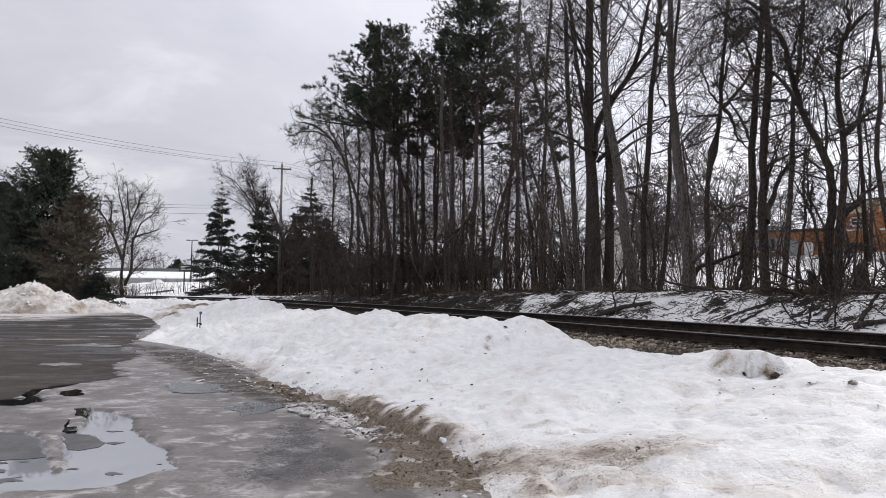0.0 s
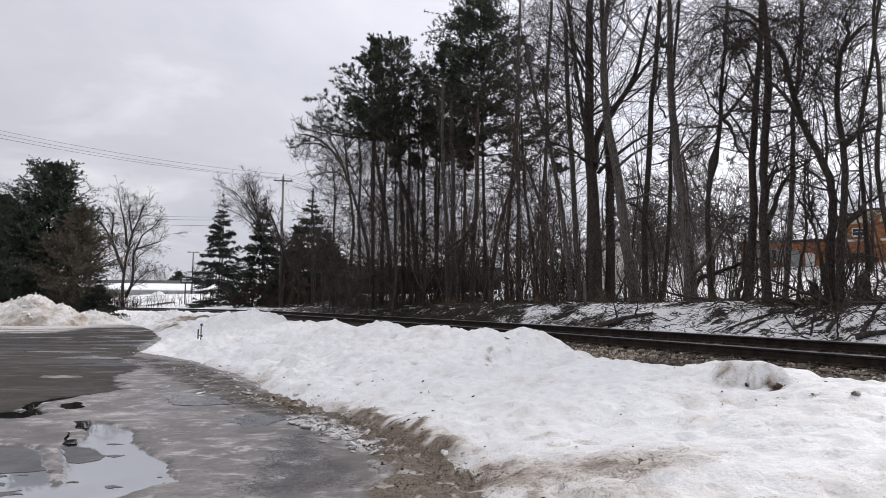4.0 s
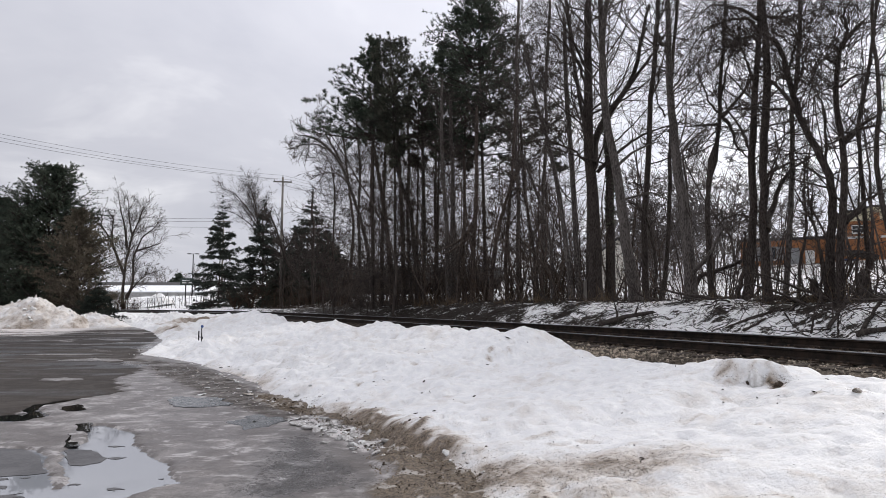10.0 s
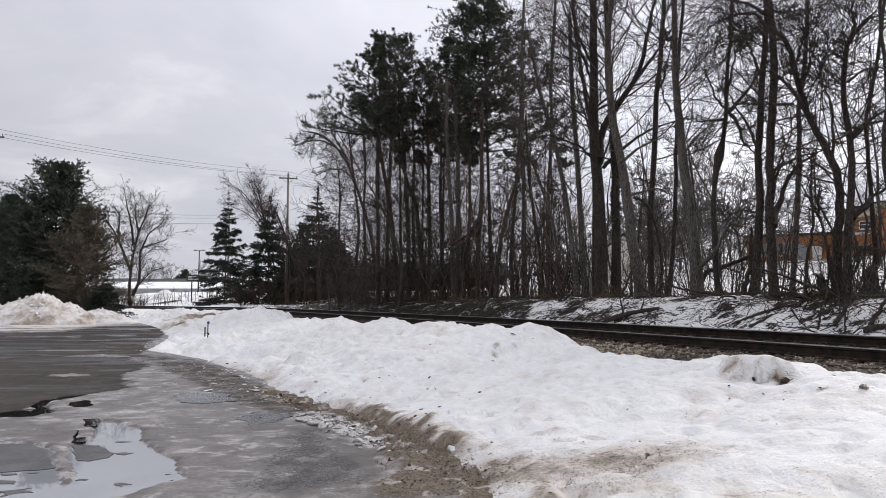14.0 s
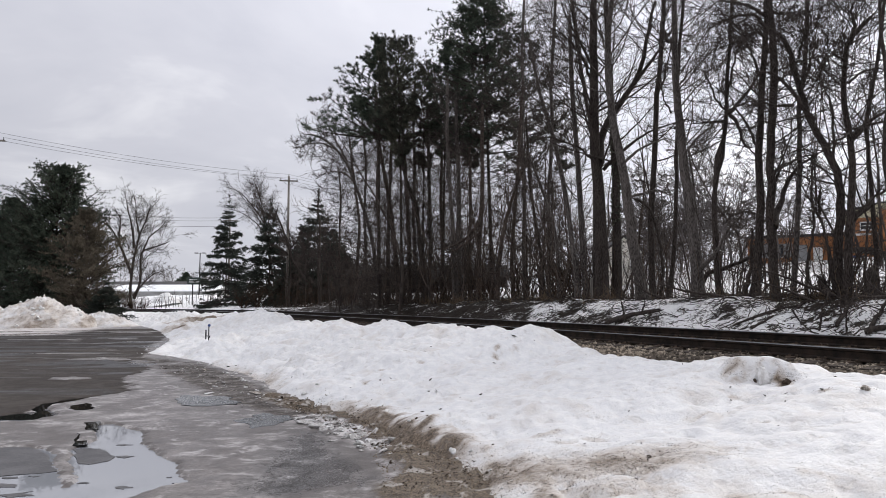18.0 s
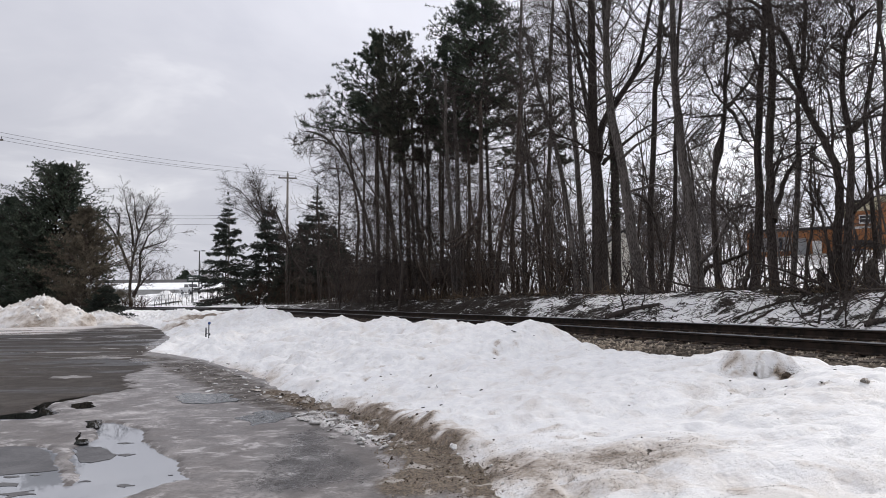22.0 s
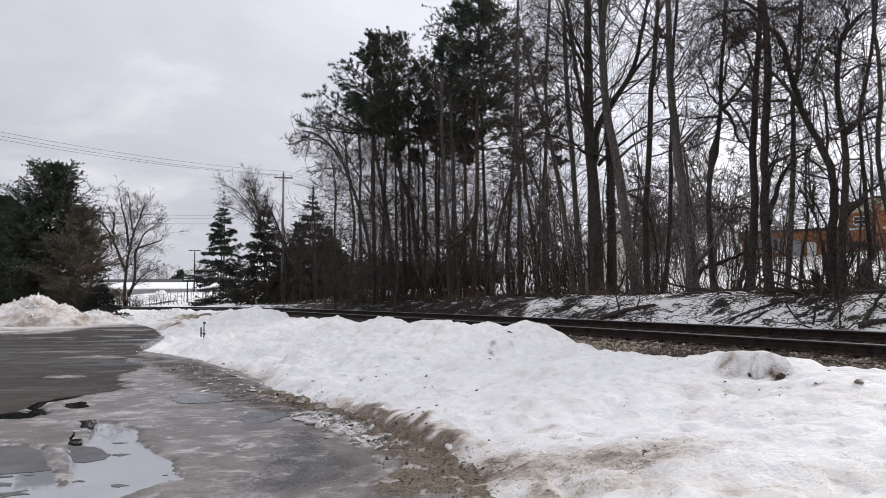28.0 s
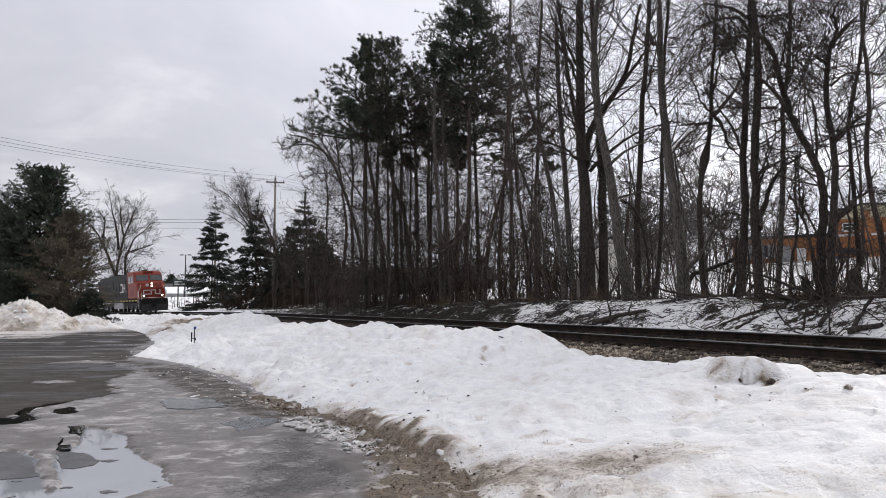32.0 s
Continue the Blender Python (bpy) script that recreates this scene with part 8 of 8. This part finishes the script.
GRIT = plain("grit", (0.025, 0.019, 0.015), (0.16, 0.13, 0.10), 3.0, 0.95, bump_s=0, spec=0.2, island=1.2)
BARK_SCRAP = plain("bark_scrap", (0.022, 0.018, 0.015), (0.075, 0.058, 0.045), 2.0, 0.9, bump_s=0.4, fine=9, spec=0.2)
make_small_things()


# ---- the locomotive ----
LOCO_RED = plain("engine_red", (0.125, 0.016, 0.009), (0.20, 0.030, 0.016), 1.2, 0.55, bump_s=0.03, fine=12, spec=0.25)
LOCO_BLACK = plain("engine_black", (0.009, 0.009, 0.009), (0.022, 0.021, 0.021), 1.2, 0.65, bump_s=0.05, fine=12, spec=0.15)
LOCO_WHITE = plain("engine_white", (0.36, 0.34, 0.32), (0.50, 0.48, 0.45), 2, 0.5, bump_s=0.03)
LOCO_YELLOW = plain("engine_yellow", (0.62, 0.42, 0.05), (0.74, 0.52, 0.08), 2, 0.5, bump_s=0.03)
TANK_GREY = plain("tank_grey", (0.16, 0.16, 0.155), (0.26, 0.255, 0.25), 1.0, 0.6, bump_s=0.1, fine=10)
LAMP_ON = glowing("headlight_glow", (1.0, 0.91, 0.76), 5.0)


def make_locomotive():
    L = empty("locomotive")
    tagged(L, "red and black diesel locomotive with lit headlights on the track", "locomotive")
    def P(name, bm, mat, parent=None, label="", smooth=False):
        return part(name, bm, mat, parent or L, label, smooth)
    # cab and nose
    bm = bmesh.new()
    prism(bm, [(-1.25, 1.5), (-1.20, 2.7), (-1.42, 3.30), (-2.05, 3.46), (-2.38, 4.28), (-2.62, 4.55), (-3.1, 4.68), (-5.7, 4.68), (-5.7, 1.5)], "x", -1.52, 1.52)
    side = [e for e in bm.edges if abs(e.verts[0].co.x - e.verts[1].co.x) < 1e-4]
    bmesh.ops.bevel(bm, geom=side, offset=0.26, segments=4, affect="EDGES", profile=0.5)
    cab = P("cab", bm, LOCO_RED, None, "red wide-nosed cab")
    def windscreen(x0, x1):
        bm = bmesh.new()
        quad = []
        for x, t in ((x0, 0.14), (x1, 0.14), (x1, 0.90), (x0, 0.90)):
            quad.append(Vector((x, -2.05 - 0.33 * t, 3.46 + 0.82 * t)))
        out = Vector((0, 0.93, 0.37))
        a = [bm.verts.new(v + out * 0.02) for v in quad]
        b = [bm.verts.new(v - out * 0.03) for v in quad]
        bm.faces.new(a)
        bm.faces.new(b[::-1])
        for i in range(4):
            bm.faces.new((a[i], b[i], b[(i + 1) % 4], a[(i + 1) % 4]))
        bmesh.ops.recalc_face_normals(bm, faces=bm.faces)
        P("windscreen", bm, CAB_GLASS, cab, "dark reflecting windscreen")
    windscreen(-1.38, -0.10)
    windscreen(0.10, 1.38)
    for sx in (-1, 1):
        for y0, y1 in ((-3.9, -3.0), (-5.1, -4.1)):
            bm = bmesh.new()
            box(bm, min(sx * 1.50, sx * 1.535), max(sx * 1.50, sx * 1.535), y0, y1, 3.35, 4.15, 0.008)
            P("side_window", bm, CAB_GLASS, cab)
        # grab rails down the nose corners
        bm = bmesh.new()
        pts = [(sx * 1.47, -0.85, 1.55), (sx * 1.50, -0.95, 2.35), (sx * 1.25, -1.10, 2.75), (sx * 1.20, -1.24, 3.1)]
        for a, b in zip(pts, pts[1:]):
            rod(bm, a, b, 0.03, sides=6)
        P("handrail", bm, LOCO_WHITE)
        # ditch light
        bm = bmesh.new()
        rod(bm, (sx * 0.98, -0.95, 1.86), (sx * 0.98, -0.72, 1.86), 0.15, sides=14)
        dl = P("ditch_light", bm, LOCO_BLACK)
        bm = bmesh.new()
        rod(bm, (sx * 0.98, -0.73, 1.86), (sx * 0.98, -0.70, 1.86), 0.10, sides=14)
        P("lens", bm, LAMP_ON, dl, "lit lamp")
        # steps at the corner
        for k in range(3):
            bm = bmesh.new()
            box(bm, min(sx * 1.1, sx * 1.52), max(sx * 1.1, sx * 1.52), -1.15, -0.75, 0.45 + 0.36 * k, 0.49 + 0.36 * k)
            P("step", bm, LOCO_WHITE)
        bm = bmesh.new()
        rod(bm, (sx * 1.5, -1.18, 0.45), (sx * 1.5, -1.18, 2.4), 0.025, sides=6)
        P("grab_iron", bm, LOCO_WHITE)
    # headlights, one above the other, in a plate
    bm = bmesh.new()
    box(bm, -0.17, 0.17, -1.40, -1.20, 2.76, 3.38, 0.03)
    hl = P("headlight_housing", bm, LOCO_RED)
    for z in (2.93, 3.21):
        bm = bmesh.new()
        rod(bm, (0, -1.22, z), (0, -1.185, z), 0.095, sides=14)
        P("headlight", bm, LAMP_ON, hl, "lit lamp")
    bm = bmesh.new()
    box(bm, 0.30, 0.62, -1.30, -1.17, 2.88, 3.20, 0.06)
    P("emblem", bm, LOCO_WHITE, None, "small round white emblem")
    # nose mark: plain ribbon shape
    bm = bmesh.new()
    for x0, x1, z0, z1 in ((0.82, 0.92, 2.0, 2.52), (0.18, 0.92, 2.42, 2.52), (0.02, 0.92, 1.98, 2.08), (0.02, 0.12, 1.98, 2.52), (-0.42, 0.12, 2.42, 2.52), (-0.42, -0.32, 1.98, 2.52), (-0.92, -0.32, 1.98, 2.08), (-0.92, -0.82, 1.98, 2.52)):
        box(bm, x0, x1, -1.245, -1.19, z0, z1)
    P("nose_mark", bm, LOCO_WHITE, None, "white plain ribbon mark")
    # roof things
    bm = bmesh.new()
    box(bm, -0.55, 0.55, -2.75, -2.45, 4.45, 4.68, 0.04)
    P("roof_visor", bm, LOCO_RED)
    bm = bmesh.new()
    for x in (-0.18, 0.0, 0.18):
        rod(bm, (x, -4.4, 4.80), (x, -3.9, 4.80), 0.03, 0.08, 8)
    box(bm, -0.25, 0.25, -4.4, -4.2, 4.66, 4.82)
    P("horn", bm, LOCO_BLACK)
    # body
    bm = bmesh.new()
    prism(bm, [(-1.50, 1.5), (1.50, 1.5), (1.50, 3.95), (1.22, 4.40), (0.7, 4.55), (-0.7, 4.55), (-1.22, 4.40), (-1.50, 3.95)], "y", -20.8, -5.72)
    body = P("body", bm, LOCO_BLACK, None, "black cowl body")
    for sx in (-1, 1):
        for k in range(9):
            bm = bmesh.new()
            y = -7.0 - 1.5 * k
            box(bm, min(sx * 1.49, sx * 1.53), max(sx * 1.49, sx * 1.53), y - 0.62, y + 0.62, 1.75, 3.1 if k % 2 else 3.7, 0.01)
            P("body_panel", bm, LOCO_BLACK, body)
        bm = bmesh.new()
        for y0, y1, z0, z1 in ((-8.9, -7.9, 3.25, 3.40), (-7.95, -7.8, 2.35, 3.40), (-8.9, -7.9, 2.35, 2.50), (-7.55, -7.40, 2.35, 3.40), (-6.75, -6.6, 2.35, 3.40), (-7.5, -6.65, 2.8, 2.95)):
            box(bm, min(sx * 1.50, sx * 1.545), max(sx * 1.50, sx * 1.545), y0, y1, z0, z1)
        P("side_mark", bm, LOCO_WHITE, body, "white plain ribbon mark")
        bm = bmesh.new()
        rod(bm, (sx * 1.50, -20.5, 2.45), (sx * 1.50, -5.9, 2.45), 0.022, sides=6)
        P("handrail", bm, LOCO_WHITE)
        for k in range(14):
            y = -1.6 - 1.36 * k
            bm = bmesh.new()
            box(bm, min(sx * 1.51, sx * 1.56), max(sx * 1.51, sx * 1.56), y - 0.50, y, 1.32, 1.42)
            P("sill_stripe", bm, LOCO_YELLOW, None, "yellow reflective stripe")
    for k in range(3):
        bm = bmesh.new()
        rod(bm, (0, -13.5 - 2.2 * k, 4.5), (0, -13.5 - 2.2 * k, 4.68), 0.75, sides=18)
        P("roof_fan", bm, LOCO_BLACK)
    # frame, pilot, tank
    bm = bmesh.new()
    box(bm, -1.50, 1.50, -21.2, -0.6, 1.22, 1.5, 0.03)
    P("frame", bm, LOCO_BLACK)
    bm = bmesh.new()
    prism(bm, [(-1.5, 1.30), (1.5, 1.30), (1.5, 0.42), (1.35, 0.14), (-1.35, 0.14), (-1.5, 0.42)], "y", -0.75, -0.45)
    P("snow_plough", bm, LOCO_BLACK, None, "black snow plough pilot")
    bm = bmesh.new()
    prism(bm, [(-0.45, 0.9), (-0.10, 0.16), (-0.30, 0.14), (-0.6, 0.3)], "x", -1.35, 1.35)
    P("plough_blade", bm, LOCO_BLACK)
    bm = bmesh.new()
    box(bm, -0.16, 0.16, -0.6, 0.0, 0.78, 1.02, 0.04)
    P("coupler", bm, LOCO_BLACK)
    bm = bmesh.new()
    rod(bm, (-1.3, -0.55, 1.45), (-1.3, -0.55, 2.3), 0.025, sides=6)
    rod(bm, (1.3, -0.55, 1.45), (1.3, -0.55, 2.3), 0.025, sides=6)
    rod(bm, (-1.3, -0.55, 1.62), (1.3, -0.55, 1.62), 0.025, sides=6)
    P("front_rail", bm, LOCO_WHITE)
    bm = bmesh.new()
    box(bm, -1.42, 1.42, -13.2, -8.3, 0.42, 1.20, 0.12)
    P("fuel_tank", bm, TANK_GREY, None, "grey fuel tank")
    wheels = []
    for yc in (-4.6, -16.8):
        bm = bmesh.new()
        for sx in (-1, 1):
            prism(bm, [(yc - 2.5, 0.75), (yc - 2.3, 1.1), (yc + 2.3, 1.1), (yc + 2.5, 0.75), (yc + 1.5, 0.62), (yc + 0.9, 0.42), (yc - 0.9, 0.42), (yc - 1.5, 0.62)], "x", min(sx * 1.08, sx * 1.24), max(sx * 1.08, sx * 1.24))
        truck = P("truck", bm, LOCO_BLACK)
        for k in (-1.95, 0.0, 1.95):
            for sx in (-1, 1):
                bm = bmesh.new()
                box(bm, min(sx * 1.2, sx * 1.36), max(sx * 1.2, sx * 1.36), yc + k - 0.22, yc + k + 0.22, 0.36, 0.72, 0.04)
                P("axle_box", bm, DARK_METAL, truck)
            bm = bmesh.new()
            for sx in (-1, 1):
                rod(bm, (sx * 0.70, 0, 0), (sx * 0.83, 0, 0), 0.51, sides=24)
                rod(bm, (sx * 0.67, 0, 0), (sx * 0.71, 0, 0), 0.54, sides=24)
                for q in range(6):
                    a = q * math.pi / 3
                    box(bm, min(sx * 0.83, sx * 0.85), max(sx * 0.83, sx * 0.85), 0.25 * math.cos(a) - 0.05, 0.25 * math.cos(a) + 0.05, 0.25 * math.sin(a) - 0.05, 0.25 * math.sin(a) + 0.05)
            rod(bm, (-0.72, 0, 0), (0.72, 0, 0), 0.09)
            w = P("wheelset", bm, RAIL_SIDE)
            w.location = (0, yc + k, 0.51)
            wheels.append(w)
    return L, wheels


CAB_GLASS = plain("cab_glass", (0.02, 0.023, 0.024), (0.05, 0.053, 0.053), 1.5, 0.10, bump_s=0, spec=0.7)
LOCO, WHEELS = make_locomotive()
SPEED, FRONT_AT_END = 14.4, 76.3


def engine_pose(t):
    s = FRONT_AT_END + SPEED * (32.0 - t)
    xa, ya = track(s + 4.6)
    xb, yb = track(s + 16.8)
    za, zb = float(rail_level(s + 4.6)), float(rail_level(s + 16.8))
    to = Vector((float(xa - xb), float(ya - yb), za - zb)).normalized()
    side = to.cross(Vector((0, 0, 1))).normalized()
    up = side.cross(to)
    o = Vector((float(xa), float(ya), za)) + to * 4.6
    cant = Matrix.Rotation(math.atan(CANT * 0.8), 4, to)
    m = Matrix((side, to, up)).transposed().to_4x4()
    return Matrix.Translation(o) @ cant @ m


# ---- the pickup that turns round on the lot beyond the fence ----
TRUCK_WHITE = plain("white_truck_paint", (0.48, 0.49, 0.50), (0.58, 0.59, 0.60), 1.0, 0.35, bump_s=0.02, fine=8, spec=0.5)
TYRE = plain("tyre_rubber", (0.012, 0.012, 0.012), (0.03, 0.03, 0.03), 3.0, 0.9, bump_s=0.1)


def make_pickup():
    """A pickup that faces -y; its origin on the ground below its middle."""
    b = empty("pickup_truck")
    tagged(b, "white pickup truck with a black grille on the snowy lot", "truck")
    def P(name, bm, mat, parent=None, label=""):
        return part(name, bm, mat, parent or b, label)
    bm = bmesh.new()
    prism(bm, [(-2.85, 0.55), (-2.85, 1.08), (-2.6, 1.17), (-1.35, 1.24), (2.9, 1.24), (2.9, 0.6), (2.4, 0.5), (-2.4, 0.5)], "x", -0.98, 0.98)
    body = P("body", bm, TRUCK_WHITE)
    bm = bmesh.new()
    prism(bm, [(-1.35, 1.24), (-0.62, 1.88), (0.55, 1.92), (1.05, 1.86), (1.15, 1.24)], "x", -0.86, 0.86)
    cab = P("cab", bm, TRUCK_WHITE)
    bm = bmesh.new()
    prism(bm, [(-1.25, 1.29), (-0.68, 1.80), (-0.72, 1.83), (-1.31, 1.31)], "x", -0.76, 0.76)
    P("windscreen", bm, CAB_GLASS, cab, "dark sloping windscreen")
    for sx in (-1, 1):
        for y0, y1, y2, y3 in ((-1.05, -0.60, -0.05, -0.05), (0.05, 0.05, 0.55, 0.95)):
            bm = bmesh.new()
            prism(bm, [(y0, 1.30), (y1, 1.78), (y2, 1.80), (y3, 1.30)], "x", min(sx * 0.85, sx * 0.872), max(sx * 0.85, sx * 0.872))
            P("side_window", bm, CAB_GLASS, cab)
        bm = bmesh.new()
        box(bm, min(sx * 0.98, sx * 1.20), max(sx * 0.98, sx * 1.20), -1.05, -0.93, 1.28, 1.50, 0.03)
        P("mirror", bm, DARK_METAL)
        bm = bmesh.new()
        box(bm, min(sx * 0.60, sx * 0.94), max(sx * 0.60, sx * 0.94), -2.90, -2.80, 0.92, 1.08, 0.02)
        P("headlight", bm, WINDOW_GLASS, None, "clear unlit headlight")
        bm = bmesh.new()
        box(bm, min(sx * 0.80, sx * 0.94), max(sx * 0.80, sx * 0.94), 2.86, 2.93, 0.80, 1.18, 0.02)
        P("tail_light", bm, LOCO_RED)
        for yc in (-1.85, 1.80):
            bm = bmesh.new()
            rod(bm, (sx * 0.74, yc, 0.40), (sx * 1.0, yc, 0.40), 0.40, sides=20)
            w = P("wheel", bm, TYRE)
            bm = bmesh.new()
            rod(bm, (sx * 0.99, yc, 0.40), (sx * 1.01, yc, 0.40), 0.24, sides=16)
            P("rim", bm, STEEL, w, "grey steel rim")
            bm = bmesh.new()
            prism(bm, [(yc - 0.52, 0.52), (yc - 0.36, 0.86), (yc + 0.36, 0.86), (yc + 0.52, 0.52)], "x", min(sx * 0.975, sx * 0.99), max(sx * 0.975, sx * 0.99))
            P("wheel_arch", bm, DARK_METAL)
    bm = bmesh.new()
    box(bm, -0.58, 0.58, -2.91, -2.82, 0.74, 1.08, 0.03)
    P("grille", bm, DARK_METAL, None, "black grille")
    bm = bmesh.new()
    box(bm, -0.97, 0.97, -3.0, -2.80, 0.46, 0.72, 0.05)
    P("bumper", bm, DARK_METAL, None, "black front bumper")
    bm = bmesh.new()
    box(bm, -0.97, 0.97, 2.88, 3.02, 0.5, 0.66, 0.04)
    P("bumper", bm, STEEL)
    bm = bmesh.new()
    box(bm, -0.80, 0.80, 1.25, 2.80, 1.2405, 1.2445)
    P("bed_cover", bm, DARK_METAL, None, "dark cargo bed")
    return b


PICKUP = make_pickup()


def pickup_pose(x, y, turn):
    return pose(x, y, ground_at(x, y) - 0.02, 0, 0, turn)


def motions():
    hidden, gone = pickup_pose(-35.5, 128.0, -85), pickup_pose(-35.5, 130.0, 88)
    walk(PICKUP, [(0.0, hidden), (17.0, hidden), (17.9, pickup_pose(-38.5, 128.0, -60)), (18.4, pickup_pose(-41.6, 127.6, -50)), (19.0, pickup_pose(-45.7, 127.0, -35)), (19.6, pickup_pose(-47.1, 126.2, -12)),
                  (20.2, pickup_pose(-48.4, 125.4, 4)), (21.0, pickup_pose(-49.3, 124.8, 20)), (21.8, pickup_pose(-48.3, 125.2, 36)), (22.4, pickup_pose(-46.2, 126.2, 60)), (23.0, pickup_pose(-43.0, 128.0, 95)),
                  (23.6, pickup_pose(-38.5, 129.6, 107)), (24.2, gone), (32.0, gone)])
    walk(LOCO, [(t, engine_pose(t)) for t in [0, 5, 10, 15, 20, 23] + [24 + 0.5 * i for i in range(17)]])
    for w in WHEELS:
        x, y, z = w.location
        rows = [(0.0, pose(x, y, z))]
        rows += [(30.0 + 0.05 * i, pose(x, y, z, -math.degrees(SPEED * 0.05 * i / 0.51))) for i in range(41)]
        walk(w, rows)


motions()
